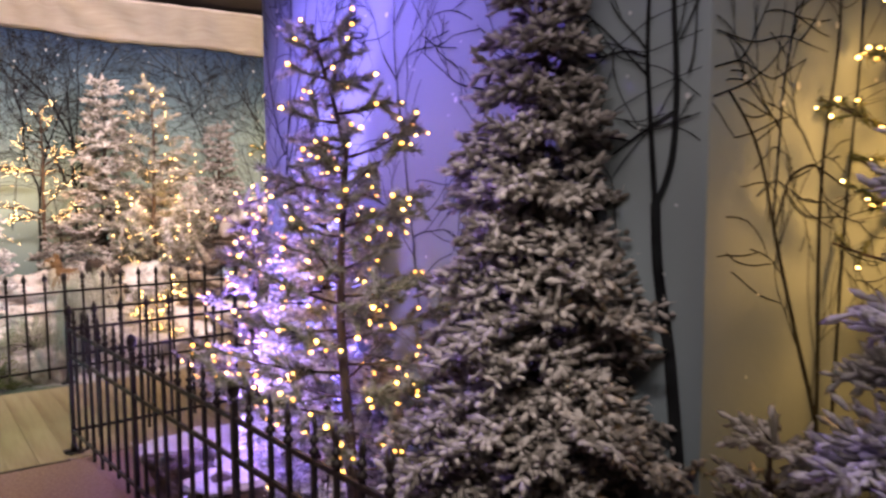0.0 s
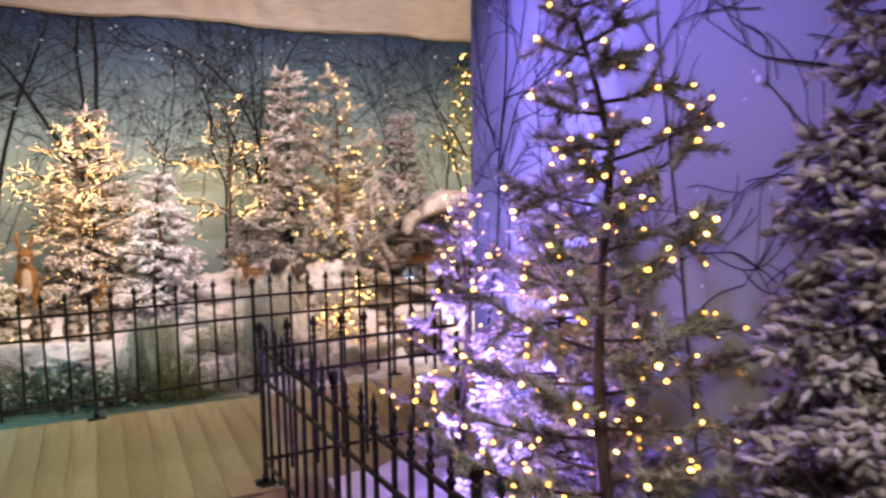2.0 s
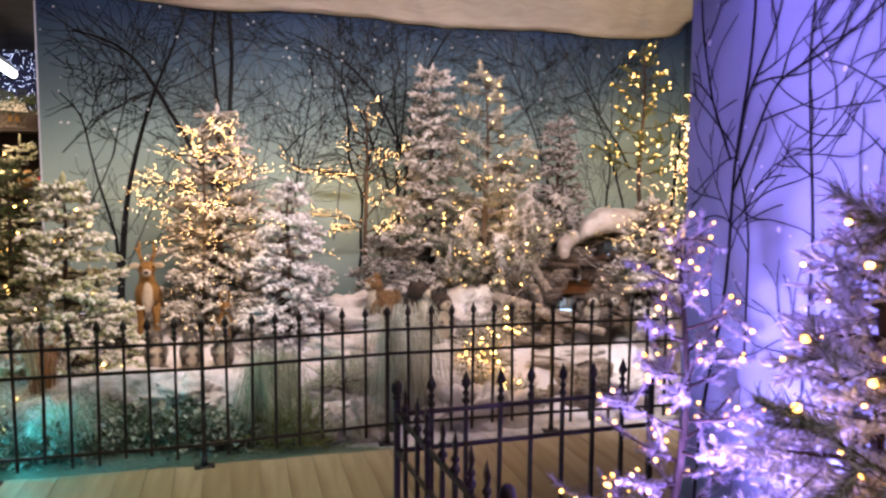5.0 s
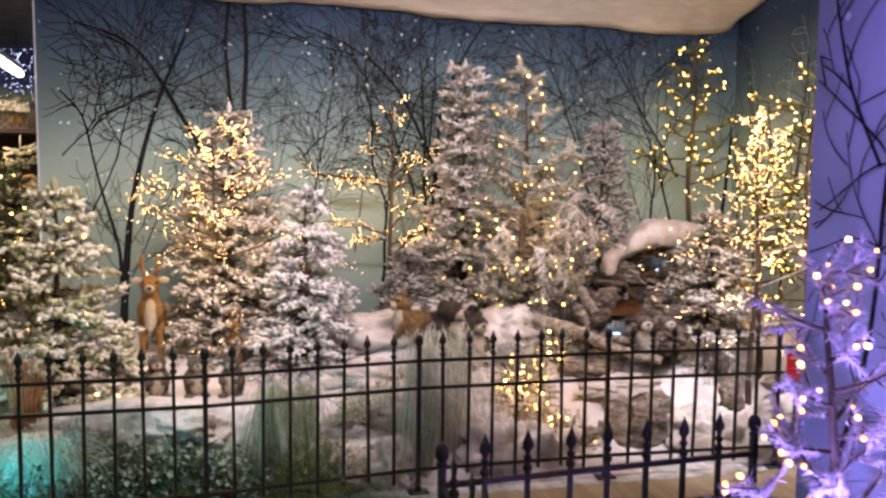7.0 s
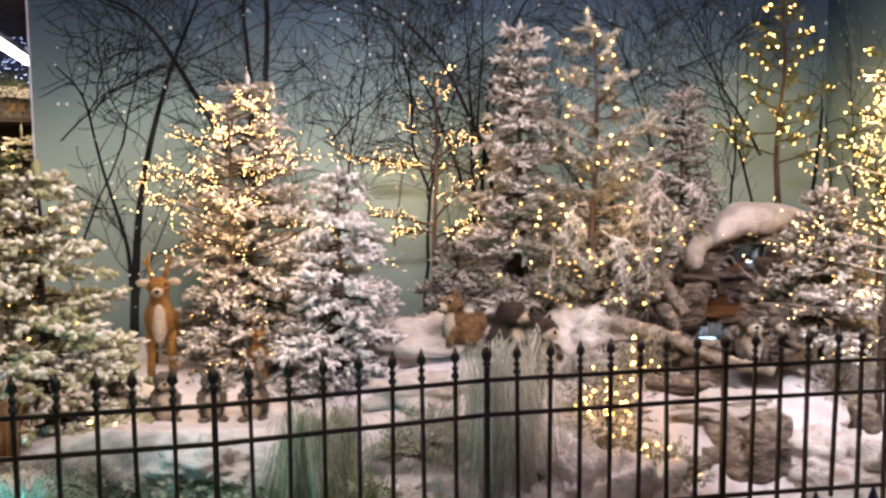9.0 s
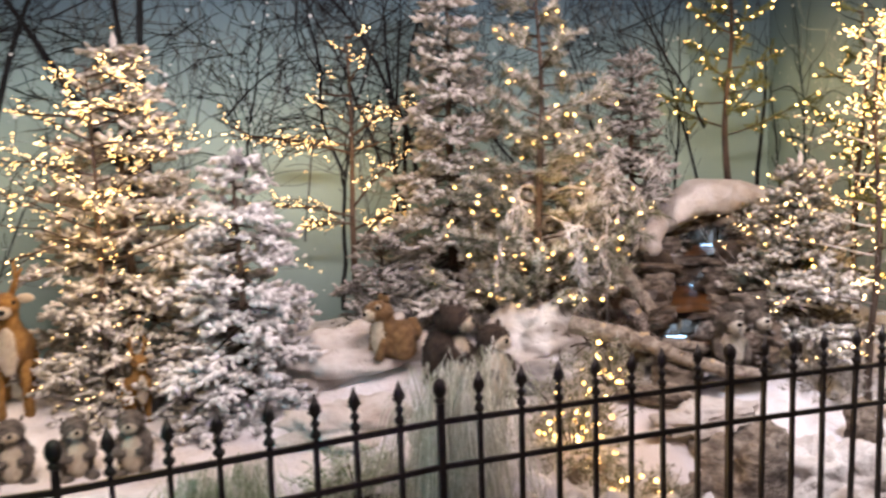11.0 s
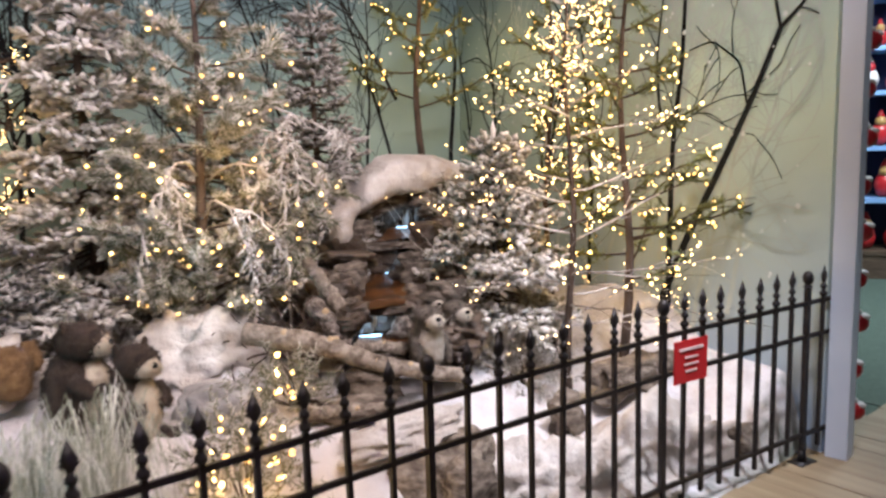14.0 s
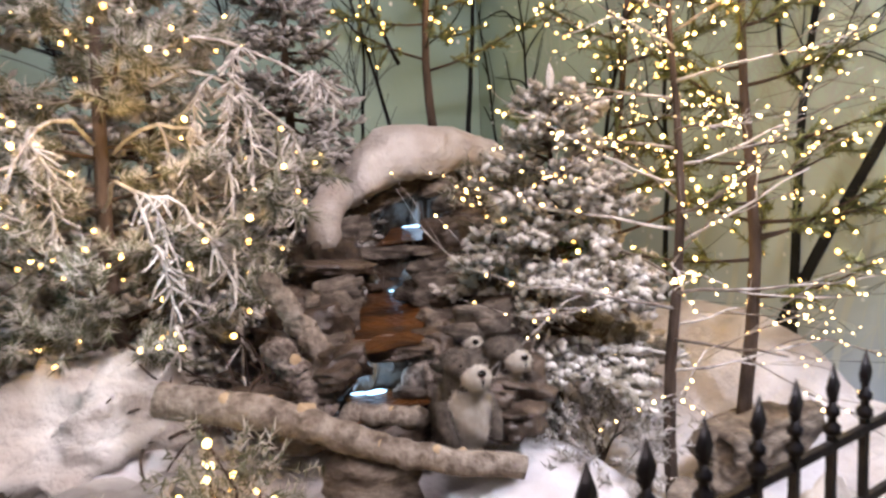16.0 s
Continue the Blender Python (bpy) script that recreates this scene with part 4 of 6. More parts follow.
def flocked_tree(u, v, z0, h, r, seed, material, label, fingers=1.0, thick=0.0125, droop=0.25, bulbs=0, bulb_r=0.008, bulb_mat=None, whorls=15, bare=0.06, flen=1.0, lean=0.0, spikes=0, taper=0.85):
    """A flocked spruce: trunk, boughs in whorls and many short fat fingers of flocked needles."""
    rnd = np.random.RandomState(seed)
    t = thing("flocked_tree", W(u, v, z0), rnd.uniform(0, 360), label, "christmas tree", "flocked trees")
    g = Geo()
    n = 8
    g.tube([(lean * (i / n) ** 2 + 0.01 * math.sin(i * 1.3 + seed), 0.01 * math.cos(i * 1.7 + seed), h * 0.97 * i / n - 0.03) for i in range(n + 1)], np.linspace(0.022 * h / 1.4 + 0.006, 0.006, n + 1), 7)
    part("trunk", g, M_BARK, t)
    g, P, Q, R = Geo(), [], [], []
    for w in range(whorls):
        f = (w + rnd.uniform(-0.2, 0.2)) / whorls
        z = h * (bare + (0.99 - bare) * max(0, f))
        full = r * (1 - max(0, f)) ** taper * (0.75 + 0.25 * math.sin(seed + w * 2.1) ** 2) + 0.03
        k = max(4, int(9 * (1 - 0.55 * f)))
        a0 = rnd.uniform(0, 6.28)
        for b in range(k):
            a = a0 + 6.283 * b / k + rnd.normal(0, 0.16)
            zb = z + rnd.uniform(-0.5, 0.5) * h / whorls * (1 - 0.4 * f)
            ln = full * rnd.uniform(0.72, 1.12)
            el = -droop + 0.75 * f + rnd.normal(0, 0.12)
            m = 5
            s = np.linspace(0, 1, m)
            x = ln * s
            zz = zb + ln * (el * s - 0.28 * s ** 2 + 0.12 * s ** 3)
            pts = np.stack([np.cos(a) * x + lean * (z / h) ** 2, np.sin(a) * x, zz], -1)
            g.tube(pts, np.linspace(0.007, 0.003, m), 4, 1)
            fwd = np.array([math.cos(a), math.sin(a), el * 0.5])
            side = np.array([-math.sin(a), math.cos(a), 0.0])
            nb = max(4, int(ln * 34 * fingers))
            ss = np.linspace(0.25, 1.0, nb) ** 0.8
            base = np.stack([np.interp(ss, s, pts[:, i]) for i in range(3)], -1)
            sg = np.where(np.arange(nb) % 2, 1.0, -1.0)[:, None] * rnd.uniform(0.5, 1.0, (nb, 1))
            sg[-1] *= 0.1
            bd = unit(fwd * rnd.uniform(0.55, 1.0, (nb, 1)) + side * sg + np.array([0, 0, 1.0]) * rnd.normal(0.0, 0.25, (nb, 1)))
            bl = (0.045 + 0.30 * ln * (1.05 - ss)[:, None] + 0.02) * rnd.uniform(0.7, 1.2, (nb, 1)) * flen
            per = 7
            q = np.linspace(0.1, 1.0, per)
            fb = (base[:, None] + bd[:, None] * bl[:, None] * q[None, :, None]).reshape(-1, 3)
            alt = np.where(np.arange(per) % 2, 1.0, -1.0)[None, :, None] * rnd.uniform(0.4, 1.0, (nb, per, 1))
            alt[:, -1] *= 0.15
            ax = unit(np.cross(bd, np.array([0, 0, 1.0])))
            fd = unit((bd[:, None] * 0.75 + ax[:, None] * alt + np.array([0, 0, 1.0]) * rnd.normal(0.05, 0.4, (nb, per, 1))).reshape(-1, 3))
            L = flen * rnd.uniform(0.032, 0.06, (nb * per, 1)) * (0.8 + 0.25 * h / 1.6)
            P.append(fb), Q.append(fb + fd * L), R.append(rnd.uniform(0.65, 1.2, nb * per) * thick * 0.72)
    top = np.array([[lean, 0, h * 0.94], [lean, 0, h * 0.9], [lean, 0.01, h * 0.9], [lean, -0.01, h * 0.9]])
    P.append(top), Q.append(top + np.array([[0, 0, 0.085 + 0.02 * h], [0.05, 0.02, 0.05], [-0.04, 0.03, 0.05], [0.0, -0.05, 0.05]])), R.append(np.full(4, thick))
    P, Q, R = np.concatenate(P), np.concatenate(Q), np.concatenate(R)
    g.spindles(P, Q, R, 4, 0)
    if spikes:
        # single needles standing off the flocked fingers
        k = rnd.uniform(0.15, 1.0, (len(P) * spikes, 1))
        B = np.repeat(P, spikes, 0) * (1 - k) + np.repeat(Q, spikes, 0) * k
        D = unit(unit(np.repeat(Q - P, spikes, 0)) * 0.8 + rnd.normal(0, 0.55, B.shape))
        g.needles(B, B + D * rnd.uniform(0.014, 0.03, (len(B), 1)) * flen, 0.0022, 0)
    part("crown", g, [material, M_BARK], t)
    if bulbs:
        light_string(t, Q, bulbs, bulb_r, bulb_mat or M_BULB, rnd)
    return t


def light_string(t, Q, count, r, material, rnd, zmin=-9.0):
    """Bulbs set at the tips of the twigs, and the thin wire between them."""
    ok = np.where(Q[:, 2] > zmin)[0]
    ok = ok[rnd.permutation(len(ok))]
    # no two bulbs in one small cell
    cell = np.floor(Q[ok] / (0.022 if r < 0.006 else 0.04)).astype(int)
    ok = ok[np.sort(np.unique(cell, axis=0, return_index=True)[1])]
    pick = ok[:count]
    C = Q[pick] + rnd.normal(0, 0.006, (len(pick), 3))
    g = Geo()
    g.bulbs(C, (0.60 if r < 0.006 else 0.78) * r * rnd.uniform(0.7, 1.3, len(C)))
    part("light_string", g, material, t, "warm white glowing bulbs", kind="stuff")
    order = np.lexsort((np.arctan2(C[:, 1], C[:, 0]), np.floor(C[:, 2] / 0.12)))
    C = C[order]
    near = np.linalg.norm(C[1:] - C[:-1], axis=1) < 0.28
    if near.any():
        g = Geo()
        g.spindles(C[:-1][near], C[1:][near], 0.0012, 3)
        part("light_wire", g, M_TWIG_DARK, t, "thin dark wire", kind="stuff")


def grow(rnd, p, d, length, radius, depth, g, tips, sides=5, up=0.12, split=3, spread=0.7, taper=0.6, seg=None, m=0):
    """A bare limb that forks; gathers its tips and points along the twigs."""
    n = 5
    pts, rad = [np.array(p)], [radius]
    d = np.array(d, float)
    for i in range(n):
        d = unit(d + rnd.normal(0, 0.10, 3) + np.array([0, 0, up * 0.25]))
        pts.append(pts[-1] + d * length / n)
        rad.append(radius * (1 - (1 - taper) * (i + 1) / n))
        if depth <= 1:
            tips.append(pts[-1])
    g.tube(pts, rad, sides if radius > 0.006 else 4, m)
    if depth > 0:
        for k in range(split):
            i = rnd.randint(2, n + 1)
            q = unit(d + rnd.normal(0, spread, 3) * np.array([1, 1, 0.7]) + np.array([0, 0, up]))
            grow(rnd, pts[i], q, length * rnd.uniform(0.5, 0.8), rad[i] * 0.62, depth - 1, g, tips, sides, up, split, spread, taper, seg, m)


def twig_tree(u, v, z0, h, r, seed, label, bulbs, bulb_r=0.0052, trunk=0.016, start=0.35, material=None, limbs=13, reach=(0.6, 1.0), pad_white=False, flat=0.12, pads=(), core=()):
    """A bare twig tree wound with micro lights."""
    rnd = np.random.RandomState(seed)
    t = thing("twig_tree", W(u, v, z0), 0, label, "lighted tree", "lighted twig trees")
    g, tips = Geo(), []
    n = 8
    pts = [(0.015 * math.sin(i * 1.1 + seed), 0.012 * math.cos(i * 1.4 + seed), h * i / n - 0.03) for i in range(n + 1)]
    g.tube(pts, np.linspace(trunk, 0.004, n + 1), 7)
    part("trunk", g, material or M_BARK, t)
    g = Geo()
    for z, du, dz, ln in pads:
        # a level bough with its twigs in a flat spray
        a = radians(TURN) + (0.0 if du > 0 else math.pi) + rnd.uniform(-0.25, 0.25)
        d = np.array([math.cos(a), math.sin(a), dz])
        o = np.array([0, 0, z])
        g.tube([o, o + d * ln * 0.5 + np.array([0, 0, 0.02]), o + d * ln], (0.008, 0.006, 0.003), 5)
        for q in np.linspace(0.2, 1.0, 7):
            for _ in range(2):
                e = unit(d + rnd.normal(0, 0.55, 3) * np.array([1, 1, 0.35]))
                grow(rnd, o + d * ln * q, e, ln * rnd.uniform(0.2, 0.38), 0.0035, 1, g, tips, up=0.02, split=3, spread=0.5)
    for k in range(limbs):
        f = start + (0.97 - start) * k / (limbs - 1)
        a = k * 2.4 + rnd.uniform(-0.3, 0.3)
        ln = r * (1.05 - f) / (1.05 - start) * rnd.uniform(*reach) + 0.05
        grow(rnd, (0, 0, h * f), (math.cos(a), math.sin(a), flat + 0.3 * f), ln * 0.9, trunk * (0.24 if pad_white else 0.30), 2, g, tips, up=0.02, split=3, spread=0.42)
    part("branch_spray", g, M_TWIG_FROST if pad_white else (material or M_TWIG_DARK), t, kind="stuff")
    tips = np.array(tips)
    if bulbs:
        light_string(t, tips, bulbs, bulb_r, M_BULB_SMALL, rnd)
    if core:
        # a string wound close round the stem
        lo, hi, wide, count = core
        z = rnd.uniform(lo, hi, count)
        a = rnd.uniform(0, 6.283, count)
        q = wide * (1.08 - (z - lo) / (hi - lo)) * rnd.uniform(0.05, 1.0, count) ** 0.8
        light_string(t, np.stack([np.cos(a) * q, np.sin(a) * q, z], -1), count, bulb_r * 0.9, M_BULB_SMALL, rnd)
    return t


def pine_tree(u, v, z0, h, r, seed, label, bulbs, trunk=0.02, start=0.25, limbs=22, tuft=1.0, needle=None, bulb_r=0.0085, frost=0.0, nlen=0.04, per=40, bend=0.0, wide=0.0026, arms=(), low=1.0, bulb_mat=None):
    """A loose pine with needle tufts at the ends of its thin limbs, and larger lights."""
    rnd = np.random.RandomState(seed)
    t = thing("pine_tree", W(u, v, z0), 0, label, "lighted tree", "lighted pines")
    g = Geo()
    n = 9
    path = np.array([(0.02 * math.sin(i * 0.9 + seed) + bend * max(0, i - 7) * 0.06, 0.015 * math.cos(i * 1.2 + seed), h * i / n - 0.03) for i in range(n + 1)])
    g.tube(path, np.linspace(trunk, 0.005, n + 1), 8)
    part("trunk", g, M_BARK, t)
    g, C, D = Geo(), [], []
    for k in range(limbs):
        f = start + (0.98 - start) * (k / (limbs - 1)) ** low
        a = k * 2.39 + rnd.uniform(-0.35, 0.35)
        ln = r * (1.08 - f) / (1.08 - start) * rnd.uniform(0.6, 1.1) + 0.04
        el = rnd.uniform(-0.1, 0.35)
        if k < len(arms):
            f, a, ln, el = arms[k]
        o = np.array([np.interp(f * h, path[:, 2], path[:, i]) for i in range(3)])
        m = 6
        s = np.linspace(0, 1, m)
        pts = o + np.stack([np.cos(a) * ln * s, np.sin(a) * ln * s, ln * (el * s + 0.22 * s ** 2)], -1)
        g.tube(pts, np.linspace(0.0065, 0.0028, m), 5, 1)
        for q in range(max(3, int(ln / 0.038))):
            i = rnd.uniform(0.22, 1.0)
            b = np.array([np.interp(i, s, pts[:, j]) for j in range(3)])
            d = unit(np.array([math.cos(a), math.sin(a), 0.25]) + rnd.normal(0, 0.7, 3))
            e = b + d * rnd.uniform(0.03, 0.10) * tuft
            g.tube([b, (b + e) / 2 + rnd.normal(0, 0.004, 3), e], (0.003, 0.0025, 0.002), 4, 1)
            C.append(e), D.append(d)
        C.append(pts[-1]), D.append(unit(pts[-1] - pts[-2]))
    C.append(path[-1]), D.append(np.array([0, 0, 1.0]))
    C, D = np.array(C), np.array(D)
    P = np.repeat(C, per, 0) - np.repeat(D, per, 0) * rnd.uniform(-0.015, 0.085, (len(C) * per, 1))
    Q = P + unit(np.repeat(D, per, 0) * 0.8 + rnd.normal(0, 0.5, P.shape)) * nlen * rnd.uniform(0.6, 1.15, (len(P), 1))
    g.needles(P, Q, wide, 0)
    part("crown", g, [needle or M_NEEDLE, M_TWIG_DARK], t)
    if bulbs:
        light_string(t, C + D * 0.02, bulbs, bulb_r, bulb_mat or M_BULB, rnd)
    return t


def hz(u, v):
    return height(u, v) - 0.02


# ---- display: trees ----
flocked_tree(-0.86, 1.15, hz(-0.86, 1.15), 1.28, 0.46, 3, M_FLOCK_GREEN, "snow-flocked spruce with green tips and warm lights at its foot", bulbs=30, bulb_r=0.009, whorls=14, thick=0.0215, fingers=1.0, flen=1.05)
flocked_tree(0.04, 2.12, hz(0.04, 2.12), 1.74, 0.55, 5, M_FLOCK, "tall snow-flocked spruce dotted with warm micro lights", whorls=19, bulbs=460, bulb_r=0.0050, bulb_mat=M_BULB_SMALL, fingers=0.95, thick=0.0175, flen=1.05)
twig_tree(-0.06, 1.84, hz(-0.06, 1.84), 1.60, 0.52, 8, "bare twig tree thickly wound with warm micro lights", 980, start=0.45, limbs=28, trunk=0.02, bulb_r=0.0050, flat=0.05)
flocked_tree(0.54, 1.72, hz(0.54, 1.72), 1.16, 0.44, 9, M_FLOCK_WHITE, "heavily white-flocked spruce in the snow", whorls=14, thick=0.0205, droop=0.42, flen=1.05, fingers=0.95)
twig_tree(1.24, 2.5, hz(1.24, 2.5), 1.74, 0.24, 14, "slender twig tree with clusters of warm micro lights", 640, start=0.6, limbs=9, trunk=0.026, flat=0.1, bulb_r=0.0052,
          pads=((1.04, -1, 0.2, 0.56), (1.08, -1, 0.1, 0.34), (0.67, -1, 0.22, 0.42), (0.63, -1, 0.05, 0.28), (1.13, 1, 0.6, 0.30), (0.73, 1, 1.1, 0.28), (0.51, 1, 0.8, 0.34), (0.60, 1, 0.3, 0.24)))
flocked_tree(1.32, 2.2, hz(1.32, 2.2), 0.62, 0.30, 15, M_FLOCK_GREY, "low grey flocked spruce in the drift", whorls=8)
flocked_tree(1.76, 2.25, hz(1.76, 2.25), 2.02, 0.40, 17, M_FLOCK, "tall narrow snow-flocked spruce against the backdrop", whorls=21, thick=0.018, droop=0.38, flen=1.1, fingers=0.9, spikes=1)
pine_tree(2.06, 1.72, hz(2.06, 1.72), 1.95, 0.60, 21, "frosted pine with large warm lights", 230, limbs=58, start=0.14, needle=M_PINE_FROST, trunk=0.032, per=78, bulb_r=0.0085, nlen=0.052, wide=0.0032, low=1.6)
flocked_tree(2.28, 1.98, hz(2.28, 1.98), 1.25, 0.46, 23, M_FLOCK, "broad frosted spruce behind the weeping branches", whorls=14, droop=0.3, thick=0.0165, fingers=1.0, spikes=2)
flocked_tree(2.82, 2.08, 0.62, 1.4, 0.29, 25, M_FLOCK_GREY, "dark grey flocked spruce beside the snow mound", whorls=19, droop=0.4, spikes=2)
pine_tree(3.82, 2.5, hz(3.82, 2.5), 1.72, 0.5, 27, "dark pine with large warm lights on the snow mound", 110, start=0.3, trunk=0.026)
flocked_tree(3.19, 1.15, hz(3.19, 1.15) - 0.02, 1.40 - hz(3.19, 1.15), 0.36, 31, M_FLOCK, "snow-flocked spruce overhanging the waterfall", whorls=13, thick=0.0185, droop=0.12, flen=0.85, fingers=1.4, spikes=3, bare=0.36, bulbs=20, bulb_r=0.0085, taper=1.0)
twig_tree(3.28, 0.78, hz(3.28, 0.78), 1.85, 0.62, 35, "bare frosted twig tree with warm micro lights", 680, start=0.22, limbs=32, trunk=0.021, pad_white=True, bulb_r=0.0056, core=(0.95, 1.9, 0.22, 200))
pine_tree(3.63, 0.76, hz(3.63, 0.76), 2.15, 0.58, 37, "tall pine with large warm lights", 250, bulb_r=0.0078, start=0.2, trunk=0.026, limbs=30, arms=((0.34, radians(TURN - 22), 0.72, 0.05), (0.36, radians(TURN - 50), 0.6, 0.0)))
pine_tree(3.66, 1.25, hz(3.66, 1.25), 2.0, 0.5, 39, "slim pine with large warm lights", 170, bulb_r=0.0075, start=0.35, trunk=0.02, limbs=18)

# ---- partition: trees ----
pine_tree(1.40, -3.24, 0.03, 1.98, 0.60, 51, "violet-lit pine with large warm lights in the fenced bed", 240, bulb_mat=M_BULB_AMBER, start=0.14, trunk=0.028, limbs=52, bend=-1.0, nlen=0.042, per=90, bulb_r=0.0088, needle=M_PINE_VIOLET)
pine_tree(1.54, -1.99, 0.03, 1.32, 0.34, 53, "violet-lit frosted pine with warm lights near the partition edge", 120, bulb_mat=M_BULB_AMBER, start=0.2, trunk=0.02, limbs=30, nlen=0.03, per=90, wide=0.0017, bulb_r=0.008, needle=M_FLOCK_WHITE)
flocked_tree(1.58, -2.72, 0.03, 1.5, 0.42, 54, M_FLOCK_WHITE, "violet-lit white frosted spruce close to the partition", whorls=20, thick=0.0095, flen=0.9, bulbs=30, bulb_r=0.0075, fingers=1.4, spikes=4)
flocked_tree(1.70, -4.0, 0.03, 2.25, 0.60, 55, M_FLOCK_GREY, "tall unlit grey flocked spruce beside the partition", whorls=34, thick=0.0155, fingers=1.5, spikes=2, taper=1.0, droop=0.55, flen=0.95)
flocked_tree(1.82, -4.75, 0.0, 0.8, 0.30, 57, M_FLOCK, "small flocked spruce by the corner wall", whorls=9)
flocked_tree(2.03, -5.23, 0.0, 1.95, 0.68, 59, M_FLOCK_WHITE, "heavily white-flocked spruce by the aisle", whorls=16, thick=0.014, flen=1.15, fingers=1.4, bulbs=16, bulb_r=0.008)
pine_tree(2.58, -4.8, 0.0, 2.2, 0.45, 61, "tall pine with warm lights against the corner wall", 150, start=0.5)


# ---- deck ----
deck = slab("deck", (-4.2, -1.54, -0.03), (4.74, 0.02, -0.012), M_DARKWOOD, "pine plank deck along the display fence")
plank = Geo()
plank.box((0.0008, -1.54, -0.010), (0.1392, 0.03, 0.004))
PLANK = plank.mesh("plank", M_PLANK, False)
for i in range(64):
    p = new("plank", PLANK)
    p.parent = deck
    p.location = (-4.2 + 0.14 * i - (0.0 if i < 63 else 0.002), 0.004 * math.sin(i * 2.3), 0.0015 * math.sin(i * 1.7))
slab("baseboard", (-4.2, -1.56, 0.0), (0.7, -1.541, 0.006), M_DARKWOOD, "dark edge strip between carpet and deck")


# ---- stones ----
def boulder(u, v, z, size, seed, material, label, cap=0.0, rz=0.0, group="stones"):
    """A rounded fieldstone, with a blanket of cotton snow on it where cap is set."""
    t = thing("stone", W(u, v, z), rz + TURN, label, "stone", group)
    g = Geo()
    g.ball((0, 0, 0), (1, 1, 1), 40, 28)
    o = Vector((seed * 2.3, seed, seed * 0.7))
    k = np.array([1 + 0.6 * noise.noise(Vector(p) * 1.5 + o) + 0.16 * abs(noise.noise(Vector(p) * 3.4 + o)) - 0.10 * abs(noise.noise(Vector((p[0] * 3, p[1] * 3, p[2] * 9)) + o)) + 0.05 * noise.noise(Vector(p) * 12.0 + o) for p in g.v[0]])
    g.v[0] = np.sign(g.v[0]) * np.abs(g.v[0]) ** 0.68 * k[:, None] * np.array(size) * 0.9
    part("rock", g, material, t)
    if cap:
        g = Geo()
        g.ball((0, 0, size[2] * (1 - cap * 0.5)), (size[0] * 1.0, size[1] * 1.0, size[2] * cap * 0.8), 30, 16, 0.4, seed + 50)
        part("snow_cap", g, M_SNOW, t, "white cotton snow")
    return t


def cotton_drift(u, v, z, size, seed, label):
    """A fluffed heap of cotton wool."""
    g = Geo()
    g.ball((0, 0, 0), (1, 1, 1), 56, 36)
    o = Vector((seed * 3.1, seed * 1.7, 0))
    k = np.array([1 + 0.5 * noise.noise(Vector(p) * 1.6 + o) + 0.28 * noise.noise(Vector(p) * 3.7 + o) + 0.14 * noise.noise(Vector(p) * 8.0 + o) + 0.07 * noise.noise(Vector(p) * 17.0 + o) for p in g.v[0]])
    g.v[0] = g.v[0] * k[:, None] * np.array(size)
    return solo("cotton_drift", g, M_COTTON, uv_pose(u, v, z), label, "snow drift", "cotton drifts")


boulder(2.40, 0.55, 0.10, (0.21, 0.16, 0.20), 2, M_ROCK, "large brown fieldstone below a snow drift")
cotton_drift(2.36, 0.72, 0.30, (0.24, 0.10, 0.07), 44, "bright drift of cotton snow behind the large stone")
boulder(2.08, 0.58, 0.02, (0.17, 0.15, 0.13), 3, M_ROCK, "brown fieldstone half buried in snow")
boulder(2.02, 0.86, 0.22, (0.24, 0.14, 0.08), 4, M_ROCK, "flat brown slab below the log")
boulder(1.80, 0.70, 0.12, (0.17, 0.13, 0.10), 5, M_ROCK, "tan fieldstone among the fallen lights")
cotton_drift(1.43, 0.36, 0.08, (0.15, 0.11, 0.19), 41, "upright mound of cotton snow behind the fence")
boulder(1.42, 0.52, 0.06, (0.13, 0.13, 0.17), 6, M_ROCK, "brown fieldstone capped with cotton snow", 0.7)
boulder(1.06, -2.28, 0.06, (0.17, 0.15, 0.13), 61, M_ROCK_WET, "dark stone in the violet-lit bed")
boulder(1.10, -2.70, 0.06, (0.15, 0.14, 0.12), 62, M_ROCK_WET, "dark stone dusted with snow in the violet-lit bed", 0.25)
cotton_drift(1.66, 0.36, 0.02, (0.28, 0.16, 0.20), 7, "wide mound of cotton snow")
boulder(0.78, 0.42, 0.02, (0.19, 0.14, 0.12), 8, M_ROCK_GREY, "grey fieldstone capped with cotton snow", 0.5)
cotton_drift(0.68, 0.27, 0.08, (0.13, 0.09, 0.12), 38, "cream mound of cotton snow among the sprigs")
cotton_drift(0.87, 0.24, 0.08, (0.10, 0.08, 0.15), 39, "bluish peak of cotton snow beside the grass")
boulder(0.60, 0.68, 0.12, (0.17, 0.12, 0.11), 9, M_ROCK_GREY, "dark grey fieldstone among the grasses")
boulder(0.95, 0.72, 0.20, (0.14, 0.12, 0.09), 10, M_ROCK_GREY, "grey fieldstone in the drift", 0.5)
cotton_drift(-0.12, 0.68, 0.20, (0.22, 0.14, 0.11), 11, "broad bright drift of cotton snow")
boulder(-0.85, 0.55, 0.12, (0.2, 0.15, 0.12), 12, M_ROCK_GREY, "stone capped with cotton snow beside the spruce", 0.8)
boulder(3.60, 0.70, 0.24, (0.26, 0.12, 0.09), 13, M_ROCK, "long brown fieldstone in the snow")
boulder(2.98, 0.54, 0.25, (0.07, 0.06, 0.085), 14, M_ROCK, "upright brown fieldstone in the snow")
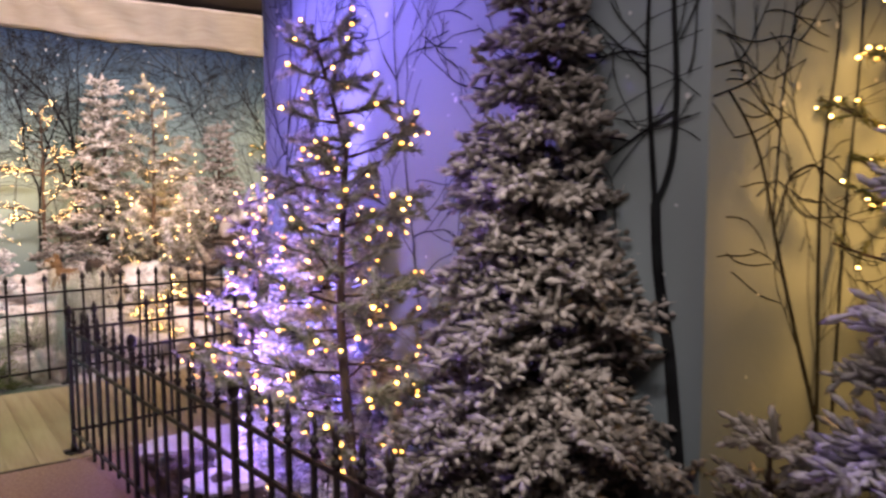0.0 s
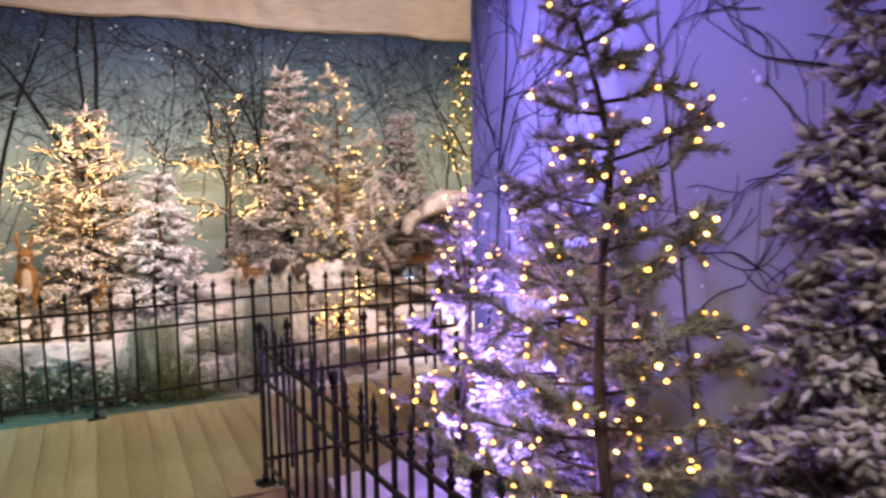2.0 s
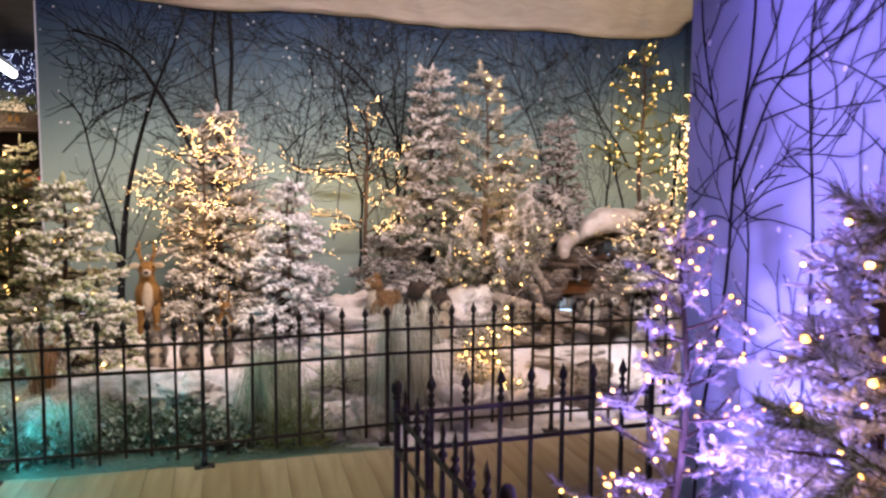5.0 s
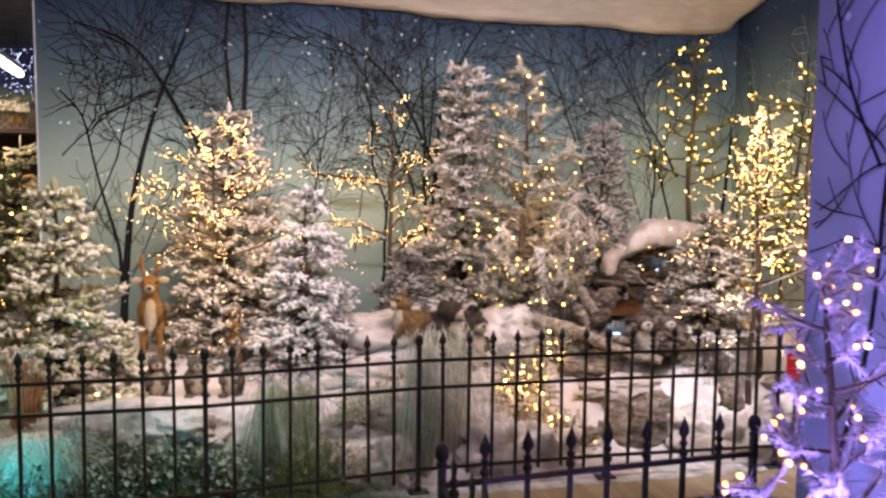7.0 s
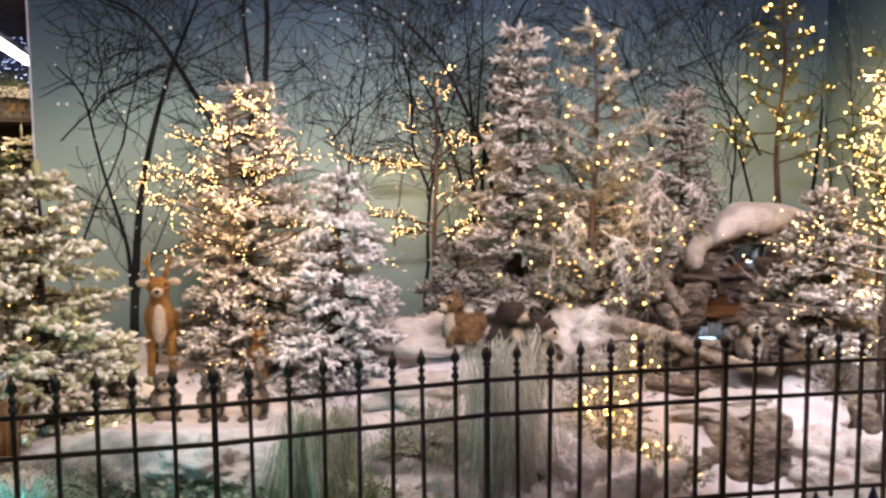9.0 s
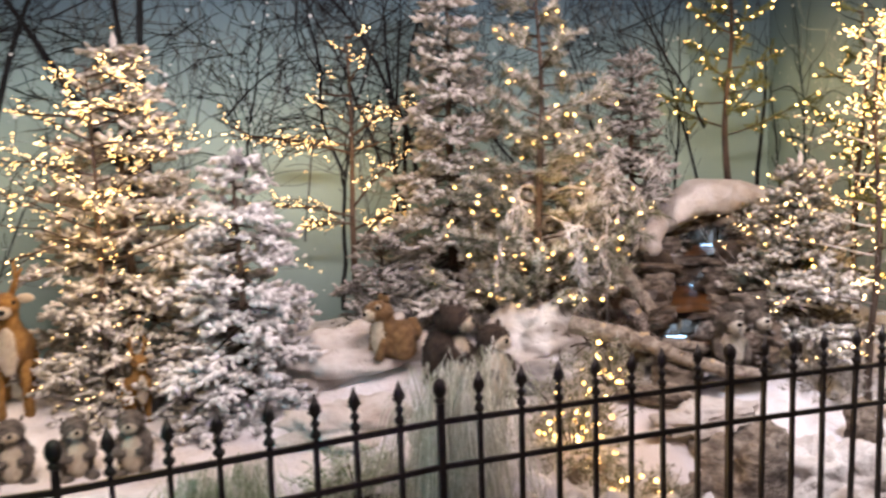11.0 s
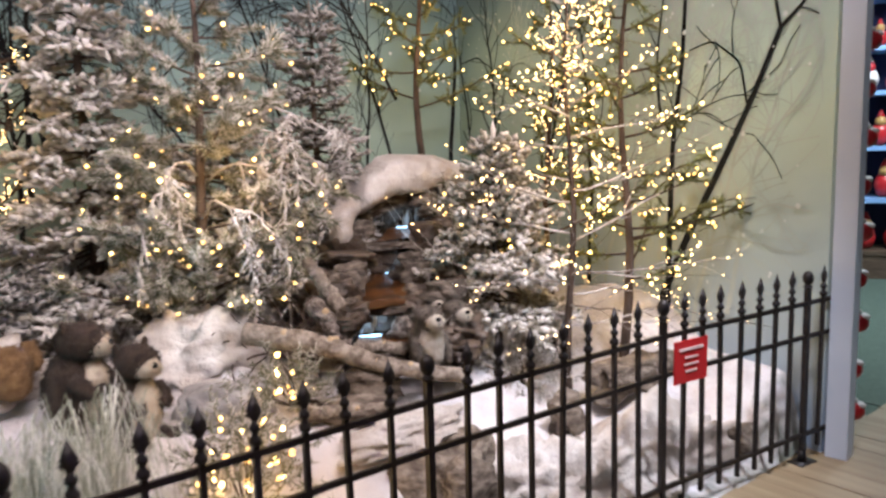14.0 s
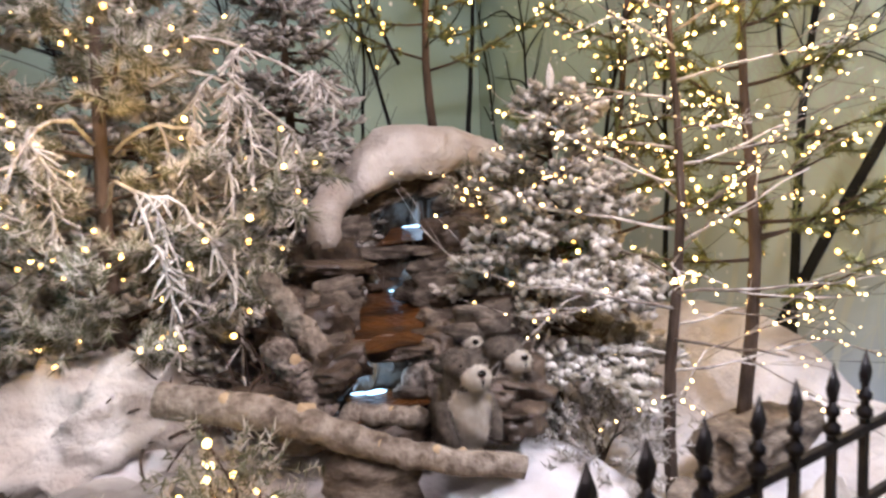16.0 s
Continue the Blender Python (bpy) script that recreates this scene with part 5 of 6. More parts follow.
boulder(3.66, 0.20, 0.04, (0.15, 0.10, 0.10), 15, M_ROCK, "brown fieldstone at the foot of the fence")
cotton_drift(2.74, 0.46, 0.06, (0.26, 0.17, 0.17), 16, "low mound of cotton snow")
cotton_drift(1.02, 1.78, 0.46, (0.44, 0.22, 0.15), 17, "rounded drift of tan-white cotton snow")
cotton_drift(0.92, 1.12, 0.33, (0.28, 0.18, 0.10), 18, "bluish drift of cotton snow")
cotton_drift(1.95, 1.54, 0.50, (0.27, 0.19, 0.19), 19, "bright drift of fluffy cotton snow")
boulder(1.86, 1.18, 0.40, (0.17, 0.12, 0.10), 20, M_ROCK_GREY, "dark stone dusted with snow")
cotton_drift(3.20, 0.33, 0.03, (0.52, 0.20, 0.20), 21, "smooth bank of cotton snow behind the fence")

# ---- waterfall ----
fall = thing("waterfall", W(2.6, 1.2, 0.3), TURN, "small tiered waterfall of dark wet stones with amber pools", "waterfall")
FALL_INV = fall.matrix_world.inverted()


def fall_part(name, g, mats, label="", smooth=True):
    for k in range(len(g.v)):
        g.v[k] = g.v[k] - np.array([2.6, 1.2, 0.3])
    return part(name, g, mats, fall, label, smooth=smooth)


def water_strip(name, rows, label):
    """A sheet of water from rows of left edge, right edge, v and z."""
    g = Geo()
    n, k = len(rows), 7
    verts = [(a + (b - a) * j / (k - 1), v + 0.012 * math.sin(j * 2.1), z + 0.004 * noise.noise(Vector((j, i * 1.7, 0.5)))) for i, (a, b, v, z) in enumerate(rows) for j in range(k)]
    g.add(verts, None, [(i * k + j, i * k + j + 1, (i + 1) * k + j + 1, (i + 1) * k + j) for i in range(n - 1) for j in range(k - 1)])
    fall_part(name, g, M_WATER if name == "pool" else M_FALL, label)


water_strip("pool", [(2.38, 2.62, 1.06, 0.525), (2.42, 2.68, 1.14, 0.526), (2.46, 2.74, 1.22, 0.527), (2.52, 2.80, 1.34, 0.527)], "small amber pool")
water_strip("cascade", [(2.50, 2.66, 1.255, 0.527), (2.50, 2.66, 1.235, 0.58), (2.50, 2.66, 1.23, 0.64), (2.50, 2.66, 1.25, 0.672)], "thin sheet of falling water")
water_strip("pool", [(2.46, 2.66, 1.13, 0.668), (2.50, 2.74, 1.24, 0.67), (2.60, 2.90, 1.42, 0.672), (2.74, 3.06, 1.62, 0.674), (2.86, 3.16, 1.80, 0.675)], "amber-brown pool")
water_strip("cascade", [(2.95, 3.10, 1.735, 0.675), (2.95, 3.10, 1.725, 0.75), (2.96, 3.11, 1.73, 0.83), (2.97, 3.11, 1.75, 0.852)], "thin sheet of falling water")
water_strip("pool", [(2.90, 3.12, 1.70, 0.85), (3.06, 3.32, 1.86, 0.852), (3.24, 3.5, 2.08, 0.853)], "amber pool under the snow mound")
water_strip("cascade", [(3.34, 3.46, 2.075, 0.853), (3.34, 3.46, 2.07, 0.90), (3.35, 3.46, 2.08, 0.95), (3.36, 3.46, 2.12, 0.96)], "thin sheet of falling water")
# glints on the water as flat glowing shapes, each with an added unseen point light
for (u, v, z) in ((2.55, 1.22, 0.532), (3.03, 1.70, 0.680), (3.34, 2.03, 0.858)):
    g = Geo()
    g.ball((u, v, z), (0.032, 0.014, 0.003), 12, 6, 0.4, int(u * 10), rot=Euler((0, 0, radians(-30))).to_matrix())
    g.ball((u - 0.035, v + 0.02, z), (0.022, 0.009, 0.0025), 10, 6, 0.4, int(u * 17), rot=Euler((0, 0, radians(-30))).to_matrix())
    fall_part("pool_glint", g, M_GLINT_COOL, "glowing blue-white glint of light on the pool")
    lamp("pool_glint_light", "POINT", W(u, v - 0.03, z + 0.06), W(u, v, 0), 0.14, (0.6, 0.78, 1.0), 0.03)


def fall_stone(c, size, turn, seed, material, name="rock", label=""):
    """A blocky weathered stone with layered faces."""
    g = Geo()
    g.ball((0, 0, 0), (1, 1, 1), 30, 20)
    o = Vector((seed * 1.9, seed * 0.7, seed * 2.3))
    k = np.array([1 + 0.42 * noise.noise(Vector(p) * 1.5 + o) + 0.16 * noise.noise(Vector((p[0] * 2.5, p[1] * 2.5, p[2] * 8)) + o) + 0.10 * noise.noise(Vector(p) * 5.0 + o) + 0.06 * noise.noise(Vector(p) * 13.0 + o) for p in g.v[0]])
    p = np.sign(g.v[0]) * np.abs(g.v[0]) ** 0.62 * k[:, None] * np.array(size)
    g.v[0] = p @ np.array(Euler([radians(x) for x in turn]).to_matrix()).T + np.array(c)
    fall_part(name, g, material, label)


rnd = random.Random(78)
for i in range(26):
    # stones set along the rims of the pools
    f, right = (i // 2) / 12, i % 2
    u0 = (2.38 + 0.40 * f, 2.77 + 0.46 * f)[right]
    fall_stone((u0, 1.10 + 0.75 * f + rnd.uniform(-0.03, 0.03), 0.66 + rnd.uniform(-0.02, 0.02)), (rnd.uniform(0.03, 0.06), rnd.uniform(0.03, 0.05), rnd.uniform(0.02, 0.04)), (rnd.uniform(-15, 15), rnd.uniform(-15, 15), rnd.uniform(0, 180)), i + 70, (M_ROCK_WET, M_ROCK_MID, M_ROCK_WET)[i % 3])
rnd = random.Random(77)
for i in range(46):
    f = i / 45 * (len(STREAM) - 1)
    k = min(int(f), len(STREAM) - 2)
    p, q = Vector(STREAM[k]), Vector(STREAM[k + 1])
    c = p.lerp(q, f - k)
    d = (q - p).normalized()
    e = (1 if i % 2 else -1) * rnd.uniform(0.2, 0.33)
    fall_stone((c.x - d.y * e, c.y + d.x * e, c.z + rnd.uniform(-0.03, 0.07)), (rnd.uniform(0.06, 0.12), rnd.uniform(0.05, 0.09), rnd.uniform(0.03, 0.065)), (rnd.uniform(-15, 15), rnd.uniform(-15, 15), rnd.uniform(0, 180)), i + 3, (M_ROCK_WET, M_ROCK_WET, M_ROCK_WET, M_ROCK_MID, M_ROCK_WET)[i % 5])
for i, (c, size, turn, material) in enumerate((
        ((3.22, 2.04, 1.01), (0.20, 0.09, 0.045), (0, -24, -12), M_ROCK_MID), ((3.06, 2.06, 0.93), (0.09, 0.08, 0.04), (0, -20, -12), M_ROCK_WET), ((3.36, 2.32, 0.93), (0.28, 0.08, 0.16), (0, 0, -20), M_ROCK_WET), ((3.12, 2.22, 0.90), (0.14, 0.08, 0.15), (0, 0, -30), M_ROCK_WET), ((3.38, 1.93, 1.03), (0.075, 0.06, 0.05), (0, 0, 20), M_ROCK),
        ((3.43, 1.88, 0.93), (0.09, 0.07, 0.06), (10, 20, 10), M_ROCK), ((3.38, 1.74, 0.85), (0.09, 0.07, 0.05), (0, 10, -20), M_ROCK), ((3.28, 1.66, 0.79), (0.08, 0.06, 0.05), (0, 0, 30), M_ROCK_MID),
        ((2.90, 1.86, 0.88), (0.08, 0.07, 0.06), (0, 10, 20), M_ROCK_MID), ((2.66, 1.58, 0.82), (0.12, 0.07, 0.02), (0, 4, -20), M_ROCK_WET), ((2.72, 1.64, 0.775), (0.11, 0.07, 0.03), (0, 0, -35), M_ROCK_WET),
        ((2.57, 1.40, 0.70), (0.05, 0.05, 0.075), (0, 12, 10), M_ROCK_MID), ((2.61, 1.50, 0.745), (0.09, 0.06, 0.045), (0, -6, -20), M_ROCK_MID), ((2.46, 1.30, 0.63), (0.07, 0.05, 0.06), (0, 0, 20), M_ROCK_MID),
        ((3.02, 1.47, 0.70), (0.14, 0.07, 0.06), (0, 6, -20), M_ROCK_MID), ((3.12, 1.60, 0.75), (0.12, 0.07, 0.05), (0, -8, -10), M_ROCK_MID), ((2.84, 1.30, 0.655), (0.055, 0.05, 0.042), (0, 10, 0), M_ROCK), ((2.94, 1.32, 0.57), (0.12, 0.08, 0.05), (0, 0, -20), M_ROCK_WET),
        ((2.97, 1.78, 0.76), (0.14, 0.05, 0.07), (0, 0, -38), M_ROCK_WET), ((2.97, 1.71, 0.822), (0.13, 0.04, 0.02), (0, 0, -38), M_ROCK_MID), ((2.60, 1.28, 0.59), (0.14, 0.05, 0.065), (0, 0, -38), M_ROCK_WET), ((2.57, 1.18, 0.648), (0.12, 0.035, 0.018), (0, 0, -38), M_ROCK_WET),
        ((2.50, 1.05, 0.46), (0.09, 0.06, 0.05), (0, 0, 10), M_ROCK_WET), ((2.38, 0.98, 0.42), (0.10, 0.07, 0.06), (0, 8, -30), M_ROCK), ((2.22, 0.92, 0.37), (0.15, 0.08, 0.035), (0, 0, -30), M_ROCK), ((2.66, 1.16, 0.50), (0.08, 0.06, 0.06), (0, 0, 40), M_ROCK_MID),
        ((3.42, 2.22, 0.86), (0.26, 0.12, 0.20), (0, 0, 0), M_ROCK_WET), ((3.72, 2.12, 0.86), (0.24, 0.18, 0.22), (0, 0, 10), M_ROCK_MID), ((3.00, 2.10, 0.86), (0.16, 0.10, 0.16), (0, 0, 20), M_ROCK_WET), ((2.76, 1.78, 0.80), (0.12, 0.09, 0.09), (0, 0, 10), M_ROCK_WET), ((3.62, 1.92, 0.94), (0.14, 0.12, 0.12), (0, 0, 30), M_ROCK_MID))):
    fall_stone(c, size, turn, 120 + i, material, "ledge" if size[2] < 0.03 else "rock")
# the snow hood: sections along u, each with its top and its lower lip
HOOD_U = (2.90, 2.96, 3.03, 3.14, 3.27, 3.41, 3.54, 3.64, 3.76)
HOOD_TOP = (1.06, 1.135, 1.18, 1.235, 1.255, 1.255, 1.23, 1.18, 1.08)
HOOD_LIP = (0.94, 0.962, 0.985, 1.03, 1.063, 1.063, 1.07, 1.07, 1.03)
n, k = 56, 34
us = np.linspace(HOOD_U[0], HOOD_U[-1], n)
top, lip = np.interp(us, HOOD_U, HOOD_TOP), np.interp(us, HOOD_U, HOOD_LIP)
ang = np.arange(k) * 2 * np.pi / k
end = np.sqrt(np.clip(np.minimum(us - us[0], us[-1] - us) / 0.06, 0.02, 1))
cs, sn = np.sign(np.cos(ang)) * np.abs(np.cos(ang)) ** 0.8, np.sign(np.sin(ang)) * np.abs(np.sin(ang)) ** 0.8
ring = np.stack([np.repeat(us[:, None], k, 1), 1.97 + 0.15 * end[:, None] * cs[None], ((top + lip) / 2)[:, None] + ((top - lip) / 2 * end)[:, None] * sn[None]], -1).reshape(-1, 3)
ring = np.array([p + 0.03 * np.array(noise.noise_vector(Vector(p) * 5.0)) + 0.014 * np.array(noise.noise_vector(Vector(p) * 14.0)) + 0.005 * np.array(noise.noise_vector(Vector(p) * 40.0)) for p in ring])
g = Geo()
g.add(ring, None, [(i * k + j, i * k + (j + 1) % k, (i + 1) * k + (j + 1) % k, (i + 1) * k + j) for i in range(n - 1) for j in range(k)])
solo("snow_hood", g, M_COTTON, FRAME, "thick cotton snow hood arching over the waterfall", "snow drift")
lobe = [(2.88, 1.88, 1.02), (2.82, 1.83, 1.01), (2.775, 1.79, 0.975), (2.745, 1.755, 0.935), (2.725, 1.725, 0.895), (2.72, 1.70, 0.86)]
ss = np.linspace(0, 5, 30)
g = Geo()
g.tube(np.stack([np.interp(ss, np.arange(6), [p[i] for p in lobe]) for i in range(3)], -1), np.interp(ss, np.arange(6), (0.055, 0.058, 0.058, 0.055, 0.052, 0.036)), 26)
g.v[0] = np.array([p + 0.024 * np.array(noise.noise_vector(Vector(p) * 7.0)) + 0.010 * np.array(noise.noise_vector(Vector(p) * 19.0)) + 0.004 * np.array(noise.noise_vector(Vector(p) * 45.0)) for p in g.v[0]])
solo("snow_lobe", g, M_COTTON, FRAME, "tan-white cotton snow hanging from the hood onto the wet ledge", "snow drift")
boulder(2.84, 1.20, 0.46, (0.13, 0.10, 0.10), 34, M_ROCK_WET, "dark stone under the overhanging spruce")
boulder(2.68, 1.12, 0.55, (0.075, 0.06, 0.11), 35, M_BARK_PALE, "weathered tree stump beside the pool")


# ---- logs ----
def log(pts, r0, r1, seed, material, label, knots=5, furrow=1.0):
    rnd = random.Random(seed)
    t = thing("log", W(*pts[0]), TURN, label, "log")
    base = np.array(pts[0])
    P = np.array([np.array(p) - base for p in pts])
    n = 70
    s = np.linspace(0, len(P) - 1, n)
    line = np.stack([np.interp(s, np.arange(len(P)), P[:, i]) for i in range(3)], -1)
    line += np.array([[0.012 * noise.noise(Vector((i * 0.16, seed, k))) for k in range(3)] for i in range(n)])
    rad = np.linspace(r0, r1, n) * np.array([1 + 0.16 * noise.noise(Vector((i * 0.25, seed * 2.0, 9))) for i in range(n)])
    g = Geo()
    g.tube(line, rad, 26)
    # furrowed bark
    body = g.v[0][:n * 26].reshape(n, 26, 3)
    for i in range(n):
        for j in range(26):
            c = Vector((math.cos(j * 0.2417) * 2.6, math.sin(j * 0.2417) * 2.6, i * 0.14))
            body[i, j] = line[i] + (body[i, j] - line[i]) * (1 + furrow * (0.30 * abs(noise.noise(c + Vector((seed, 0, 0)))) - 0.22 * abs(noise.noise(Vector((c.x * 2.2, c.y * 2.2, c.z * 0.6)))) + 0.08 * noise.noise(c * 4.0)))
    part("trunk", g, material, t)
    for k in range(knots):
        i = rnd.randint(8, n - 6)
        g = Geo()
        a = rnd.uniform(0, 6.28)
        d = np.array([0.2, math.cos(a), abs(math.sin(a))])
        g.tube([line[i], line[i] + d * (rad[i] + 0.008)], (rad[i] * 0.42, rad[i] * 0.36), 9)
        part("branch_stub", g, M_SAWN, t, "pale sawn branch stub")
    return t


log([(2.00, 1.27, 0.635), (2.196, 1.10, 0.591), (2.309, 0.98, 0.538), (2.42, 0.88, 0.490), (2.61, 0.715, 0.455)], 0.043, 0.027, 4, M_LOG, "pale fallen log with sawn knots lying across the stones", 9, 0.35)
log([(2.30, 1.31, 0.87), (2.37, 1.25, 0.73), (2.44, 1.18, 0.57)], 0.024, 0.036, 6, M_LOG, "split grey bark slab leaning on the bank", 0, 1.2)
log([(2.26, 1.21, 0.72), (2.35, 1.12, 0.55)], 0.034, 0.036, 8, M_BARK_PALE, "grey stump of bark leaning beside the pool", 1)
log([(2.39, 1.12, 0.54), (2.53, 0.99, 0.525)], 0.026, 0.024, 9, M_LOG, "small stub of pale wood", 1, 0.5)
log([(2.04, 0.93, 0.40), (2.34, 0.80, 0.375)], 0.022, 0.02, 10, M_LOG, "thin pale log below the fallen log", 2, 0.5)


# ---- grasses and shrubs ----
def fountain_grass(u, v, h, r, n, seed, material, label, fall_to=0.25):
    """A clump of long strands that rise and then hang over."""
    rnd = np.random.RandomState(seed)
    t = thing("ornamental_grass", W(u, v, max(0.0, hz(u, v))), 0, label, "grass", "ornamental grasses")
    g = Geo()
    for i in range(n):
        a, q = rnd.uniform(0, 6.28), rnd.uniform(0.3, 1.5)
        rr = r * q
        top = h * rnd.uniform(0.55, 1.05)
        end = max(0.02, top * (fall_to + rnd.uniform(-0.2, 0.4)))
        s = np.linspace(0, 1, 7)
        x = rr * s ** 1.15
        z = np.where(s < 0.55, top * np.sin(s / 0.55 * np.pi / 2), top + (end - top) * (np.maximum(0, s - 0.55) / 0.45) ** 1.6)
        pts = np.stack([np.cos(a) * x + 0.03 * np.cos(a * 3), np.sin(a) * x + 0.03 * np.sin(a * 5), z], -1) + rnd.normal(0, 0.004, (7, 3))
        g.tube(pts, np.linspace(0.0017, 0.0009, 7), 3)
    part("blades", g, material, t, kind="stuff")
    return t


fountain_grass(0.30, 0.34, 0.52, 0.13, 360, 3, M_GRASS, "tall clump of pale green grass behind the fence", 0.1)
fountain_grass(0.46, 0.45, 0.46, 0.11, 180, 13, M_GRASS, "clump of pale green grass behind the fence", 0.1)
fountain_grass(1.06, 0.34, 0.74, 0.17, 420, 4, M_GRASS_FROST, "weeping clump of frosted grass behind the fence", 0.2)
fountain_grass(1.24, 0.46, 0.68, 0.20, 300, 5, M_GRASS_FROST, "arching clump of frosted grass behind the fence", 0.15)
fountain_grass(-0.72, 0.32, 0.34, 0.24, 260, 6, M_GRASS, "low tuft of fine curling grass", 0.4)
fountain_grass(-1.15, 0.45, 0.30, 0.22, 200, 7, M_GRASS_FROST, "low tuft of frosted grass", 0.5)
t = thing("reed_bundle", W(-0.92, 0.72, 0.2), 0, "bundle of dry brown reeds in front of the spruce", "reeds")
rnd = np.random.RandomState(9)
g = Geo()
for i in range(140):
    a, q = rnd.uniform(0, 6.28), rnd.uniform(0, 0.075)
    g.tube([(q * math.cos(a), q * math.sin(a), 0), (q * math.cos(a) * 1.1, q * math.sin(a) * 1.1, 0.2), (q * math.cos(a) * 1.7 + rnd.normal(0, 0.01), q * math.sin(a) * 1.7, rnd.uniform(0.3, 0.44))], (0.003, 0.003, 0.002), 3)
part("stem_spray", g, M_REED, t, kind="stuff")


def leafy_shrub(u, v, z, ru, rv, rz, n, leaf, seed, material, label, bulbs=0, needles=False):
    rnd = np.random.RandomState(seed)
    t = thing("shrub", W(u, v, z), TURN, label, "shrub", "low shrubs")
    g = Geo()
    d = unit(rnd.normal(0, 1, (n, 3)))
    d[:, 2] = np.abs(d[:, 2])
    C = d * np.array([ru, rv, rz]) * rnd.uniform(0.55, 1.0, (n, 1)) + 0.03 * rnd.normal(0, 1, (n, 3))
    C[:, 2] = np.maximum(C[:, 2], 0.0)
    if needles:
        P = np.repeat(C, 9, 0) + np.repeat(d, 9, 0) * np.tile(np.linspace(0, 0.06, 9), n)[:, None]
        g.needles(P, P + unit(np.repeat(d, 9, 0) * 0.6 + rnd.normal(0, 0.7, P.shape)) * leaf, 0.003)
    else:
        g.leaves(C, d * 0.5 + rnd.normal(0, 0.7, (n, 3)), leaf * rnd.uniform(0.6, 1.3, n))
    part("foliage", g, material, t, kind="stuff")
    g = Geo()
    for i in range(14):
        e = C[rnd.randint(n)]
        g.tube([(0, 0, -0.02), e * 0.5 + rnd.normal(0, 0.02, 3), e], (0.005, 0.0035, 0.002), 4)
    part("stem_spray", g, M_TWIG_DARK, t, kind="stuff")
    if bulbs:
        light_string(t, C, bulbs, 0.0105, M_BULB, rnd)
    return t


leafy_shrub(-0.78, 0.26, 0.0, 0.26, 0.13, 0.22, 520, 0.036, 22, M_IVY, "dark ivy leaves low behind the fence")
leafy_shrub(-1.25, 0.26, 0.0, 0.28, 0.13, 0.22, 420, 0.036, 23, M_IVY, "dark ivy leaves at the end of the fence")
leafy_shrub(-0.70, 0.58, 0.1, 0.26, 0.14, 0.16, 380, 0.034, 27, M_FLOCK_GREY, "grey frosted sprigs among the stones", 0, True)
leafy_shrub(-0.42, 0.52, 0.06, 0.18, 0.12, 0.14, 320, 0.034, 28, M_IVY, "ivy leaves before the snow drift")
leafy_shrub(0.12, 0.24, 0.0, 0.20, 0.11, 0.20, 380, 0.034, 24, M_IVY, "ivy leaves between the grass clumps")
leafy_shrub(0.50, 0.24, 0.0, 0.22, 0.11, 0.18, 320, 0.030, 25, M_NEEDLE, "dark green fir sprigs low behind the fence", 0, True)
leafy_shrub(-0.12, 0.36, 0.0, 0.30, 0.16, 0.26, 700, 0.038, 2, M_IVY, "frosted ivy trailing behind the fence")
leafy_shrub(-0.42, 0.40, 0.0, 0.22, 0.15, 0.18, 420, 0.034, 12, M_IVY, "frosted ivy creeping over stones")
leafy_shrub(0.50, 0.36, 0.0, 0.16, 0.14, 0.22, 340, 0.03, 3, M_GRASS, "green fir sprigs behind the fence", 0, True)
leafy_shrub(0.82, 0.62, 0.22, 0.18, 0.12, 0.16, 260, 0.028, 4, M_GRASS, "green fir sprigs between stones", 0, True)
leafy_shrub(-1.15, 0.62, 0.1, 0.35, 0.25, 0.2, 420, 0.03, 14, M_FLOCK_GREEN, "frosted green fir sprigs", 10, True)
leafy_shrub(1.72, 0.72, 0.22, 0.17, 0.14, 0.34, 320, 0.03, 5, M_PINE_FROST, "frosted fir garland with warm lights tumbling over the stones", 44, True)
leafy_shrub(1.82, 0.46, 0.04, 0.26, 0.14, 0.20, 260, 0.03, 6, M_PINE_FROST, "low frosted fir garland with warm lights", 40, True)
leafy_shrub(2.05, 1.02, 0.42, 0.10, 0.10, 0.14, 120, 0.03, 7, M_PINE_FROST, "frosted fir sprig with warm lights on the log", 18, True)
leafy_shrub(3.12, 0.92, 0.26, 0.22, 0.2, 0.2, 240, 0.03, 8, M_FLOCK, "frosted fir sprigs under the spruce", 0, True)
leafy_shrub(3.46, 1.80, 0.90, 0.10, 0.08, 0.20, 90, 0.03, 9, M_PINE_FROST, "dry sprigs with warm lights beside the waterfall", 12, True)


